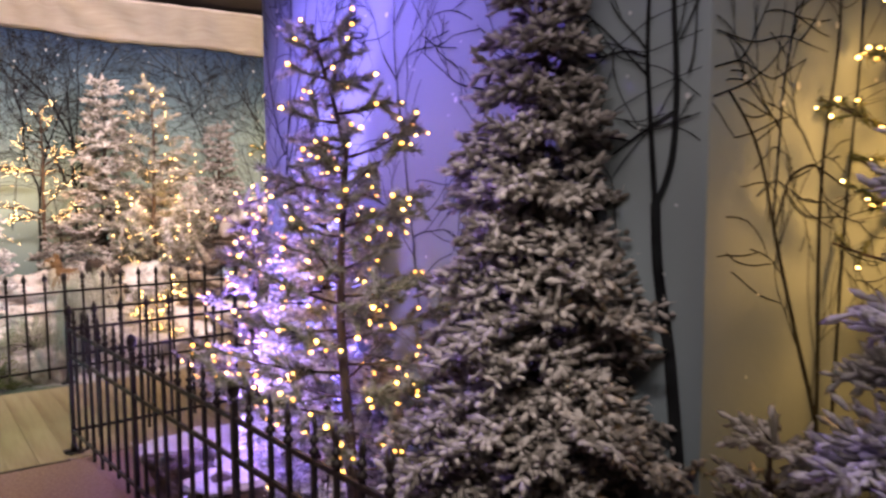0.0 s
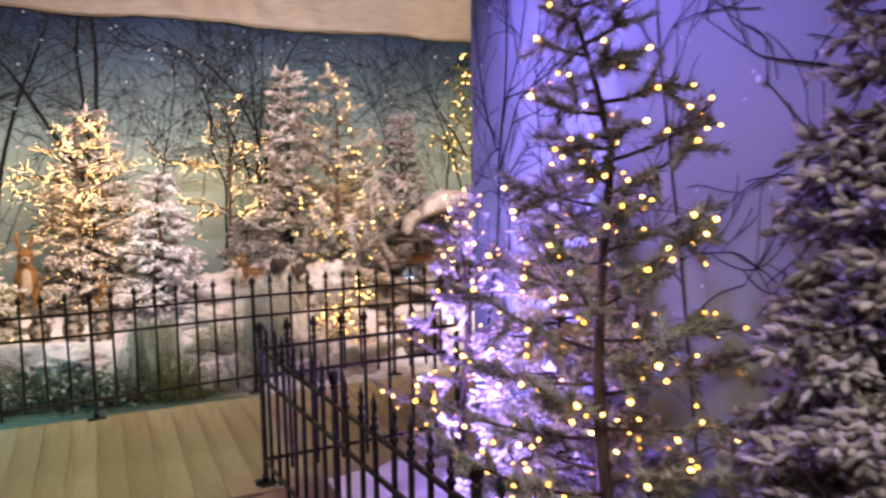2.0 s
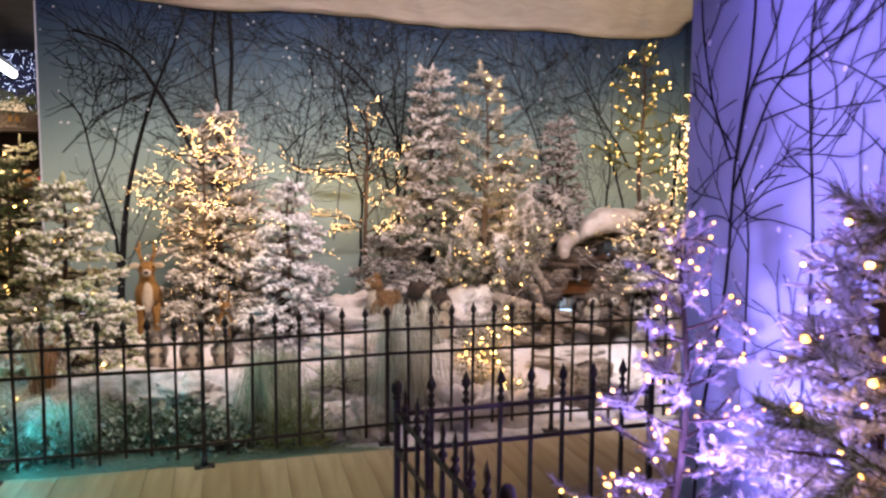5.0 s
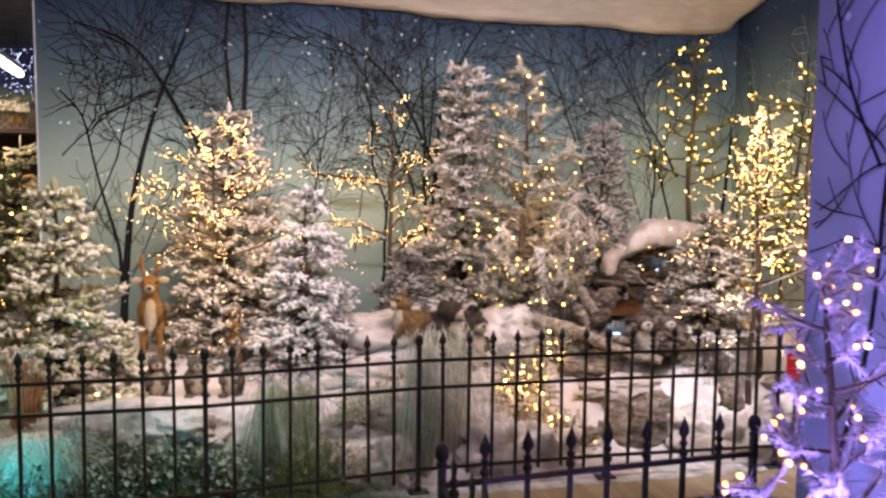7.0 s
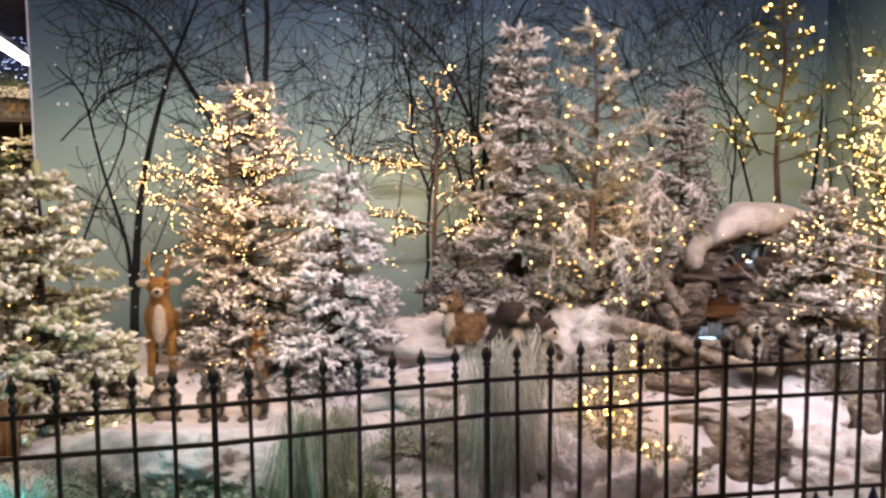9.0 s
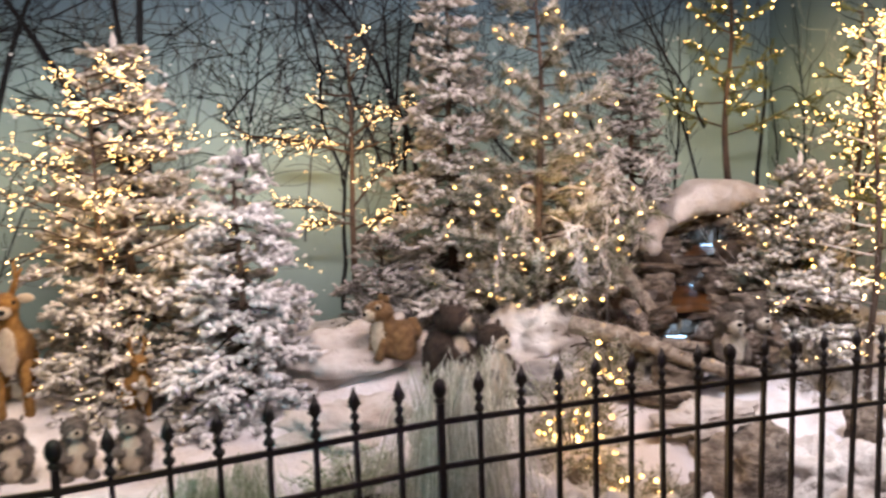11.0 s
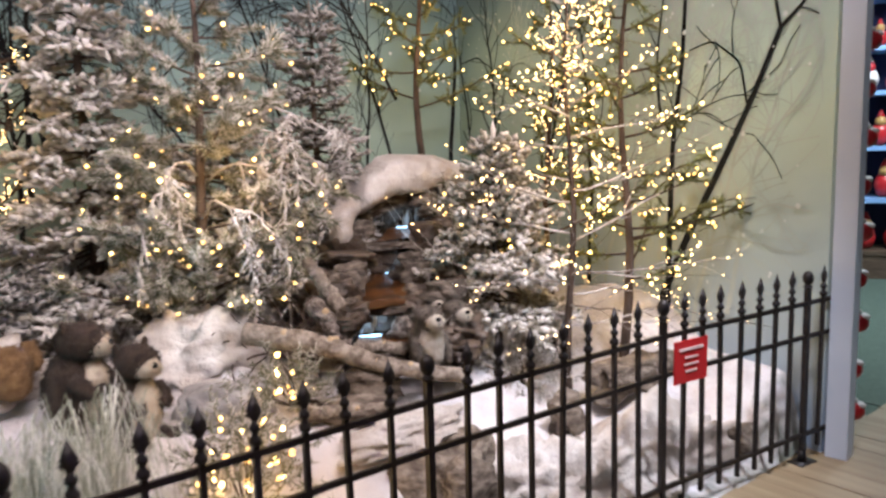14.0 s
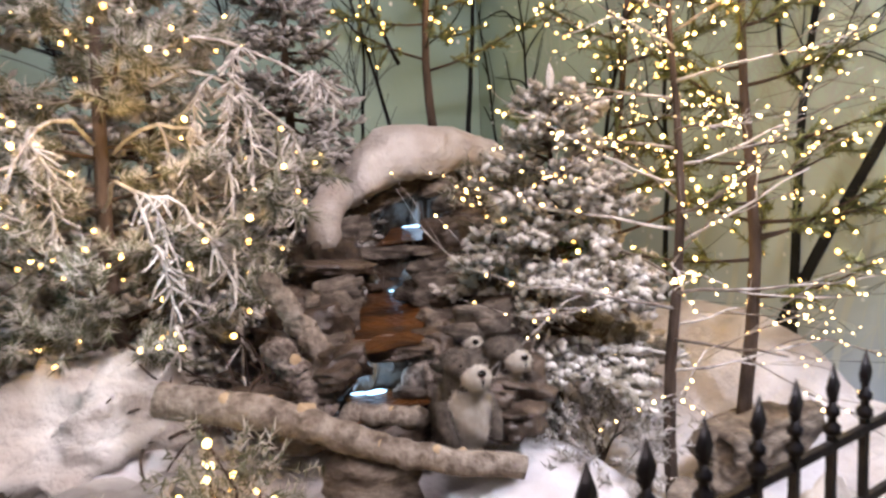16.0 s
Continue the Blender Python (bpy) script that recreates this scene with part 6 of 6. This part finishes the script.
def weeping_branch(a, b, droop, seed, label, hang=4, spread=0.10):
    """A frosted white bough that arches out and hangs in fine beaded twigs."""
    rnd = np.random.RandomState(seed)
    t = thing("frosted_branch", W(*a), TURN, label, "branch", "frosted weeping branches")
    e = np.array(b) - np.array(a)
    s = np.linspace(0, 1, 8)
    pts = np.outer(s, e) + np.stack([0 * s, 0 * s, 0.10 * np.sin(s * np.pi)], -1) + rnd.normal(0, 0.006, (8, 3))
    g = Geo()
    g.tube(pts, np.linspace(0.0062, 0.004, 8), 6)
    part("limb", g, M_TWIG_WHITE, t)
    g = Geo()
    beads = []
    for k in range(hang):
        i = rnd.randint(3, 8)
        p = pts[i]
        ln = droop * rnd.uniform(0.55, 1.0)
        sway = rnd.normal(0, spread, 2)
        q = np.linspace(0, 1, 9)
        path = p + np.stack([sway[0] * q ** 0.7, sway[1] * q ** 0.7 - 0.03 * q, 0.03 * np.sin(q * 3) - ln * q ** 1.25], -1) + rnd.normal(0, 0.004, (9, 3))
        g.tube(path, np.linspace(0.005, 0.003, 9), 5)
        for j in range(1, 9):
            for _ in range(3):
                d = unit(np.array([*rnd.normal(0, 0.8, 2), -0.9]))
                w = path[j] + d * rnd.uniform(0.03, 0.09)
                g.tube([path[j], (path[j] + w) / 2 + rnd.normal(0, 0.004, 3), w], (0.0036, 0.003, 0.0024), 4)
                beads.append(w)
            beads.append(path[j])
    g.bulbs(np.array(beads), 0.0046)
    part("twig_spray", g, M_TWIG_WHITE, t, kind="stuff")
    return t


weeping_branch((2.10, 1.72, 1.34), (2.46, 1.40, 1.24), 0.34, 2, "frosted white branch arching from the pine", 5)
weeping_branch((2.10, 1.72, 1.40), (2.52, 1.43, 1.38), 0.10, 3, "frosted white branch reaching over the brook", 3)
weeping_branch((2.04, 1.70, 1.05), (2.02, 1.28, 1.0), 0.28, 4, "frosted white branch hanging low before the pine", 3)
weeping_branch((2.08, 1.72, 1.18), (2.30, 1.46, 1.16), 0.58, 5, "frosted white branch with hanging beaded twigs", 3, 0.02)
weeping_branch((2.04, 1.72, 1.22), (1.74, 1.38, 1.12), 0.34, 6, "frosted white branch drooping towards the drift", 3)

t = thing("root_tangle", W(2.24, 1.42, 0.5), TURN, "tangle of bare curling brown twigs beside the log", "roots")
rnd = np.random.RandomState(44)
g = Geo()
for i in range(46):
    p = rnd.normal(0, 1, 3) * np.array([0.09, 0.05, 0.0])
    d = unit(np.array([rnd.normal(0, 0.7), rnd.normal(0, 0.4), 0.8]))
    pts = [p]
    ax = rnd.normal(0, 1, 3)
    for j in range(9):
        d = unit(d + 0.28 * np.cross(d, ax) + rnd.normal(0, 0.12, 3))
        pts.append(pts[-1] + d * 0.03)
    g.tube(pts, np.linspace(0.005, 0.0025, 10), 5)
part("twig_spray", g, M_BARK, t, kind="stuff")


# ---- plush animals: one plain mesh each ----
def furry(g, count, seed, length=0.013):
    """Short lying hairs over the body of a plush animal."""
    rnd = np.random.RandomState(seed)
    V, start = np.concatenate(g.v), np.cumsum([0] + [len(b) for b in g.v])
    Q, QM = np.concatenate(g.q), np.concatenate(g.qm)
    A, B, C = V[Q[:, 0]], V[Q[:, 1]], V[Q[:, 2]]
    N = np.cross(B - A, C - A)
    area = np.linalg.norm(N, axis=1)
    mid = V[Q].mean(1)
    home = np.array([b.mean(0) for b in g.v])[np.searchsorted(start, Q[:, 0], side="right") - 1]
    N = unit(N) * np.where((unit(N) * (mid - home)).sum(1) < 0, -1.0, 1.0)[:, None]
    for m in (0, 1):
        w = np.where(QM == m, area, 0.0)
        pick = rnd.choice(len(Q), int(count * w.sum() / area.sum()), p=w / w.sum())
        k = rnd.dirichlet((1, 1, 1, 1), len(pick))
        P = (V[Q[pick]] * k[:, :, None]).sum(1)
        D = unit(N[pick] * 0.75 + np.array([0, 0, -0.55]) + rnd.normal(0, 0.3, P.shape))
        g.needles(P, P + D * length * rnd.uniform(0.6, 1.3, (len(P), 1)), 0.0019, m)



def plush_deer(u, v, z, s, rz, label):
    g = Geo()
    for x in (-0.055, 0.055):
        g.tube([(x * 1.15, -0.03, 0.0), (x * 1.05, -0.025, 0.13), (x, -0.015, 0.28)], (0.022, 0.021, 0.036), 10, 0)
        g.tube([(x * 1.1, 0.16, 0.0), (x * 1.1, 0.17, 0.14), (x * 1.1, 0.15, 0.28)], (0.022, 0.024, 0.045), 10, 0)
    g.ball((0, 0.06, 0.33), (0.098, 0.17, 0.10), 16, 10, 0.08, 1, 0)
    g.ball((0, -0.045, 0.37), (0.088, 0.075, 0.12), 14, 10, 0.08, 2, 0)
    g.ball((0, -0.095, 0.34), (0.045, 0.035, 0.12), 12, 8, 0.08, 3, 1)
    g.tube([(0, -0.03, 0.40), (0, -0.05, 0.48), (0, -0.06, 0.54)], (0.07, 0.055, 0.05), 12, 0)
    g.ball((0, -0.075, 0.56), (0.064, 0.068, 0.058), 14, 10, 0.05, 4, 0)
    g.ball((0, -0.125, 0.535), (0.034, 0.05, 0.032), 12, 8, 0, 0, 1)
    g.ball((0, -0.172, 0.54), (0.016, 0.012, 0.013), 8, 6, 0, 0, 2)
    for x in (-1, 1):
        g.ball((x * 0.043, -0.118, 0.575), 0.010, 8, 6, 0, 0, 2)
        g.ball((x * 0.088, -0.055, 0.585), (0.040, 0.012, 0.024), 10, 6, 0, 0, 1)
        g.tube([(x * 0.03, -0.05, 0.605), (x * 0.055, -0.045, 0.68), (x * 0.05, -0.06, 0.77)], (0.013, 0.011, 0.006), 8, 0)
        g.tube([(x * 0.055, -0.045, 0.68), (x * 0.085, -0.06, 0.73)], (0.009, 0.005), 7, 0)
    furry(g, 5200, 1, 0.014)
    ob = solo("plush_deer", g, [M_FUR_TAN, M_FUR_CREAM, M_BLACK], uv_pose(u, v, z, rz) @ Matrix.Scale(s, 4), label, "plush animal", "plush animals")
    return ob


def plush_sitter(u, v, z, s, rz, body, face, label, name="plush_animal", ears=0.02, ear_up=0.0, muzzle=1.0, tail=False, lean=0.0):
    """A small sitting plush animal, seen from the front."""
    g = Geo()
    g.ball((0, 0.01, 0.10), (0.075, 0.07, 0.11), 16, 12, 0.10, 1, 0)
    g.ball((0, -0.045, 0.10), (0.046, 0.035, 0.085), 12, 10, 0.08, 2, 1)
    g.ball((lean, -0.025, 0.232), (0.054, 0.064, 0.048), 14, 10, 0.06, 3, 0)
    g.ball((lean, -0.068, 0.222), (0.032 * muzzle, 0.03 * muzzle, 0.026 * muzzle), 12, 8, 0.04, 4, 1)
    g.ball((lean, -0.096, 0.230), 0.009 * muzzle, 8, 6, 0, 0, 2)
    for x in (-1, 1):
        g.ball((lean + x * 0.026, -0.064, 0.250), 0.0075, 8, 6, 0, 0, 2)
        g.ball((lean + x * 0.046, -0.005, 0.275 + ear_up), (0.6 * ears, 0.35 * ears, ears + ear_up), 10, 6, 0, 0, 0)
        g.tube([(x * 0.062, -0.02, 0.15), (x * 0.055, -0.065, 0.115), (x * 0.025, -0.085, 0.12)], (0.022, 0.019, 0.015), 8, 0)
        g.ball((x * 0.05, -0.06, 0.018), (0.03, 0.05, 0.02), 10, 6, 0, 0, 0)
    if tail:
        g.tube([(0, 0.06, 0.04), (0.03, 0.13, 0.10), (0.05, 0.12, 0.20)], (0.02, 0.04, 0.03), 10, 0)
    furry(g, 3000, 2)
    return solo(name, g, [body, face, M_BLACK], uv_pose(u, v, z, rz) @ Matrix.Scale(s, 4), label, "plush animal", "plush animals")


def plush_otter(u, v, z, s, rz, label):
    """An upright otter with a broad flat head and a pale blunt muzzle."""
    g = Geo()
    g.ball((0, 0.03, 0.12), (0.088, 0.085, 0.15), 18, 14, 0.14, 1, 0)
    g.ball((0, -0.034, 0.15), (0.070, 0.056, 0.125), 16, 12, 0.22, 2, 1)
    g.tube([(0, 0.0, 0.2), (0, -0.01, 0.28)], (0.07, 0.06), 14, 0)
    g.ball((0, -0.015, 0.298), (0.066, 0.09, 0.050), 18, 12, 0.08, 3, 0)
    g.ball((0, -0.092, 0.280), (0.047, 0.044, 0.040), 14, 10, 0.06, 4, 1)
    g.ball((0, -0.130, 0.302), (0.014, 0.011, 0.011), 10, 8, 0, 0, 2)
    g.tube([(0, -0.138, 0.283), (0, -0.131, 0.262)], 0.003, 5, 2)
    for x in (-1, 1):
        g.ball((x * 0.040, -0.074, 0.316), 0.0055, 8, 6, 0, 0, 2)
        g.ball((x * 0.058, 0.02, 0.325), (0.012, 0.008, 0.012), 8, 6, 0, 0, 0)
        g.tube([(x * 0.072, -0.01, 0.19), (x * 0.085, -0.05, 0.13), (x * 0.07, -0.08, 0.07)], (0.026, 0.024, 0.02), 10, 0)
        g.ball((x * 0.055, -0.05, 0.012), (0.032, 0.06, 0.02), 10, 6, 0, 0, 0)
    g.tube([(0, 0.08, 0.04), (0.05, 0.16, 0.02), (0.12, 0.2, 0.015)], (0.04, 0.03, 0.012), 10, 0)
    furry(g, 4600, 3, 0.015)
    return solo("plush_otter", g, [M_FUR_GREY, M_FUR_PALE, M_BLACK], uv_pose(u, v, z, rz) @ Matrix.Scale(s, 4), label, "plush animal", "plush animals")


def plush_squirrel(u, v, z, s, rz, label):
    """A crouching squirrel, its back rising to the haunch and its head to the side."""
    g = Geo()
    g.ball((0.075, 0.0, 0.085), (0.10, 0.075, 0.09), 18, 12, 0.12, 1, 0)
    g.ball((0.02, -0.005, 0.12), (0.062, 0.056, 0.10), 16, 12, 0.10, 2, 0)
    g.ball((-0.018, -0.03, 0.11), (0.036, 0.036, 0.085), 12, 10, 0.08, 3, 1)
    g.ball((-0.01, -0.015, 0.222), (0.068, 0.054, 0.050), 16, 12, 0.06, 4, 0)
    g.ball((-0.058, -0.035, 0.216), (0.032, 0.03, 0.026), 12, 8, 0.04, 5, 1)
    g.ball((-0.086, -0.045, 0.222), 0.010, 8, 6, 0, 0, 2)
    for y, e in ((-0.05, 1), (0.035, 0)):
        g.ball((-0.026, y - 0.006, 0.248), (0.016, 0.008, 0.016), 8, 6, 0, 0, 1)
        g.ball((-0.030, y - 0.013, 0.248), 0.009, 8, 6, 0, 0, 2)
        g.ball((0.022, y * 0.8, 0.280), (0.014, 0.009, 0.020), 8, 6, 0, 0, 0)
        g.tube([(0.0, y, 0.11), (-0.02, y * 1.1, 0.05), (-0.035, y * 1.1, 0.012)], (0.024, 0.02, 0.018), 8, 0)
        g.ball((0.09, y * 1.35, 0.05), (0.055, 0.026, 0.05), 12, 8, 0.05, 6, 0)
    g.tube([(0.15, 0.03, 0.05), (0.19, 0.06, 0.09), (0.19, 0.07, 0.16)], (0.028, 0.04, 0.022), 10, 0)
    furry(g, 3600, 4)
    return solo("plush_squirrel", g, [M_FUR_GOLD, M_FUR_CREAM, M_BLACK], uv_pose(u, v, z, rz) @ Matrix.Scale(s, 4), label, "plush animal", "plush animals")


plush_deer(-0.47, 1.92, height(-0.47, 1.92) - 0.01, 0.94, 4, "tan plush deer with antlers standing in the snow")
plush_deer(0.07, 1.68, height(0.07, 1.68) - 0.03, 0.56, 20, "small tan plush fawn beside the lighted tree")
for i, (u, v, rz) in enumerate(((-0.57, 1.22, 30), (-0.36, 1.26, 10), (-0.14, 1.25, 15), (0.07, 1.24, -5))):
    plush_sitter(u, v, height(u, v) - 0.015, 0.88 + 0.05 * (i % 2), rz, M_FUR_GREY, M_FUR_CREAM, "small grey-brown plush ground squirrel sitting in a row", ears=0.012)
plush_squirrel(1.15, 1.56, 0.49, 1.05, 8, "golden-brown plush squirrel crouched on the snow drift")
plush_sitter(1.43, 1.42, 0.36, 1.4, 48, M_FUR_DARK, M_FUR_CREAM, "dark brown plush marten with a cream chest", ears=0.018, muzzle=1.1)
plush_sitter(1.56, 1.22, 0.34, 1.25, 20, M_FUR_DARK, M_FUR_CREAM, "dark brown plush marten behind the grass", ears=0.016, muzzle=1.1)
plush_otter(2.59, 0.90, 0.43, 0.78, -14, "grey-brown plush otter with a white muzzle")
plush_otter(2.77, 0.95, 0.43, 0.74, -8, "grey-brown plush otter beside its mate")
plush_otter(2.80, 1.12, 0.47, 0.62, -25, "smaller grey-brown plush otter behind the pair")

# ---- red notice on the fence ----
t = thing("notice_sign", uv_pose(2.985, 0.057, 0.485).translation, TURN - 6.7, "small red notice sign hung on the fence rails", "sign")
g = Geo()
g.box((0.0, -0.004, 0.0), (0.168, 0.0, 0.15))
part("plate", g, M_RED, t, smooth=False)
for z, a, b, h in ((0.114, 0.024, 0.144, 0.009), (0.086, 0.052, 0.118, 0.006), (0.062, 0.048, 0.120, 0.006), (0.038, 0.054, 0.112, 0.006)):
    g = Geo()
    g.box((a, -0.0075, z), (b, -0.004, z + h))
    part("lettering_bar", g, M_BAR, t, smooth=False)

# ---- shop beyond the backdrop's open end ----
g = Geo()
g.box((-6.9, 7.6, 1.7), (-1.0, 7.66, 3.19))
night = solo("night_panel", g, M_NIGHT, FRAME, "night-blue panel hung with small white lights", "panel", smooth=False)
rnd = np.random.RandomState(4)
n = 1500
C = np.stack([rnd.uniform(-5.2, -1.4, n), rnd.uniform(7.5, 7.58, n), rnd.uniform(2.1, 3.18, n)], -1)
g = Geo()
g.bulbs(C, rnd.uniform(0.003, 0.008, n))
part("star_lights", g, M_BULB_WHITE, night, "small white glowing star lights", kind="stuff")
t = thing("tube_lamp", W(-2.35, 5.6, 2.72), TURN + 95, "lit fluorescent tube lamp under the ceiling", "lamp")
g = Geo()
g.tube([(-0.75, 0, 0), (0.75, 0, 0)], 0.04, 12)
part("tube", g, M_TUBE, t)
g = Geo()
g.box((-0.77, -0.03, 0.042), (0.77, 0.03, 0.09))
part("fixture", g, M_WHITE_PAINT, t, smooth=False)
for x in (-0.6, 0.6):
    g = Geo()
    g.tube([(x, 0, 0.09), (x, 0, 0.47)], 0.004, 6)
    part("hanger", g, M_IRON, t)
t = thing("display_shelf", W(-2.45, 4.7, 0.0), TURN, "dark wooden shop shelf with christmas goods", "shelf")
for z in (0.0, 0.7, 1.35, 1.95):
    g = Geo()
    g.box((-1.3, -0.2, z), (1.1, 0.25, z + 0.04))
    part("board", g, M_CEIL, t, smooth=False)
for x in (-1.3, 1.06):
    g = Geo()
    g.box((x, -0.2, 0.04), (x + 0.04, 0.25, 2.2))
    part("upright", g, M_CEIL, t, smooth=False)
g = Geo()
g.box((-1.26, 0.22, 0.04), (1.06, 0.25, 2.2))
part("back_panel", g, M_CEIL, t, smooth=False)


def toy_house(m, s, wall_mat, roof_mat, label):
    t = thing("toy_house", m.translation, 0, label, "toy house", "toy houses")
    t.matrix_world = m
    g = Geo()
    g.box((-0.09 * s, -0.07 * s, 0), (0.09 * s, 0.07 * s, 0.14 * s))
    part("wall", g, wall_mat, t, smooth=False)
    g = Geo()
    a, b, c = 0.11 * s, 0.09 * s, 0.14 * s
    g.add([(-a, -b, c), (a, -b, c), (a, b, c), (-a, b, c), (-a, 0, c + 0.09 * s), (a, 0, c + 0.09 * s)], [(0, 4, 3), (1, 2, 5)], [(0, 1, 5, 4), (3, 4, 5, 2), (0, 3, 2, 1)])
    part("roof", g, roof_mat, t, smooth=False)
    g = Geo()
    g.box((0.03 * s, -0.02 * s, c + 0.03 * s), (0.06 * s, 0.02 * s, c + 0.12 * s))
    part("chimney", g, wall_mat, t, smooth=False)
    for x in (-0.05, 0.01):
        g = Geo()
        g.box((x * s, -0.074 * s, 0.05 * s), ((x + 0.035) * s, -0.07 * s, 0.10 * s))
        part("window", g, M_XGOLD, t, smooth=False)
    return t


for i, (x, s) in enumerate(((-3.2, 1.1), (-2.85, 0.9), (-2.45, 1.2), (-2.02, 1.15), (-1.65, 1.0))):
    toy_house(uv_pose(x, 4.62, 1.99, 10 * i), s, M_BARK_PALE if i % 2 else M_XWHITE, M_XWHITE, "small ceramic village house with a snowy roof")
for i, (u, v, h, r) in enumerate(((-1.80, 3.55, 1.75, 0.5), (-2.5, 3.9, 2.1, 0.6), (-1.85, 4.2, 1.95, 0.45), (-3.1, 3.4, 1.7, 0.5))):
    flocked_tree(u, v, -0.03, h, r, 80 + i, M_GARLAND if i != 2 else M_FLOCK_GREEN, "dark green christmas tree with warm lights and baubles in the shop", bulbs=46, bulb_r=0.013, whorls=14, thick=0.010, fingers=0.8)
rnd = np.random.RandomState(14)
for i in range(26):
    g = Geo()
    x, z = rnd.uniform(-1.15, 0.95), rnd.choice((0.74, 1.39))
    r = rnd.uniform(0.05, 0.11)
    g.ball((0, 0, r), (r, r * 0.8, r), 12, 8, 0.2, i)
    solo("christmas_ornament", g, (M_XRED, M_XGOLD, M_XWHITE, M_GARLAND)[i % 4], uv_pose(-2.45 + x, 4.7, z), ("shiny red", "gilt", "cream white", "dark green")[i % 4] + " christmas ornament on the wooden shelf", "ornament", "shelf ornaments")
t = thing("fir_garland", W(-2.4, 4.45, 2.2), TURN, "dark fir garland along the top of the shelf", "garland")
rnd = np.random.RandomState(15)
P = np.stack([rnd.uniform(-1.4, 1.3, 2600), rnd.normal(0, 0.06, 2600), rnd.normal(0.02, 0.06, 2600)], -1)
g = Geo()
g.needles(P, P + unit(rnd.normal(0, 1, P.shape)) * 0.07, 0.004)
part("needles", g, M_GARLAND, t, kind="stuff")

# ---- shop beyond the corner column ----
SH = uv_pose(8.25, 1.65, -0.03, -62)
t = thing("display_rack", SH.translation, 0, "blue shop rack with rows of red and white christmas goods", "shelf")
t.matrix_world = SH
LEVELS = (0.25, 0.72, 1.18, 1.66, 2.04, 2.48)
for z in LEVELS:
    g = Geo()
    g.box((-1.6, -0.25, z - 0.04), (1.6, 0.2, z))
    part("board", g, M_SHELF_BLUE if z > 0.3 else M_DARKWOOD, t, smooth=False)
g = Geo()
g.box((-1.6, 0.2, 0.0), (1.6, 0.24, 2.9))
part("back_panel", g, M_NIGHT, t, smooth=False)
g = Geo()
g.box((-1.6, -0.24, 0.0), (1.6, -0.22, 0.21))
part("plinth", g, M_DARKWOOD, t, smooth=False)
rnd = np.random.RandomState(21)
k = 0
for z in LEVELS[:-1]:
    x = -1.5
    while x < 1.5:
        w = rnd.uniform(0.07, 0.12)
        m = SH @ Matrix.Translation((x + w, -0.08, z))
        if rnd.rand() < 0.3 and z > 1.0:
            toy_house(m, w * 10.5, (M_XRED, M_XWHITE)[k % 2], M_XWHITE, "small red and white ceramic house on the blue rack")
        else:
            g = Geo()
            g.ball((0, 0, w), (w * 0.8, w * 0.7, w), 12, 8, 0.12, k, 0)
            g.ball((0, -0.02, 2.1 * w), (w * 0.5, w * 0.5, w * 0.45), 10, 8, 0, 0, 1)
            g.tube([(0, 0, 2.35 * w), (0, 0, 3.1 * w)], (w * 0.42, 0.01), 10, 0)
            solo("gnome_figurine", g, [(M_XRED, M_XWHITE, M_XRED)[k % 3], (M_XWHITE, M_XRED, M_XGOLD)[k % 3]], m, ("red and white", "white and red", "red and gilt")[k % 3] + " christmas figurine on the blue rack", "figurine", "rack figurines")
        x += 2.1 * w
        k += 1
t = thing("ornament_string", W(4.16, -0.04, 0.0), TURN, "string of red and white glass baubles hanging beside the column", "ornament")
g = Geo()
g.tube([(0, 0, 0.1), (0, 0, 2.6)], 0.003, 5)
part("cord", g, M_BAR, t)
for i in range(12):
    g = Geo()
    g.ball((0.02 * (-1) ** i, 0, 0.12 + i * 0.195), (0.042, 0.042, 0.040), 14, 10, 0, 0, 0)
    b = part("bauble", g, M_XRED, t)
    g = Geo()
    g.tube([(0.02 * (-1) ** i, 0, 0.155 + i * 0.195), (0.02 * (-1) ** i, 0, 0.175 + i * 0.195)], (0.014, 0.012), 8)
    g.ball((0.02 * (-1) ** i + 0.012, -0.014, 0.146 + i * 0.195), (0.028, 0.028, 0.016), 10, 6)
    part("snow_top", g, M_XWHITE, b, "white frosted top")
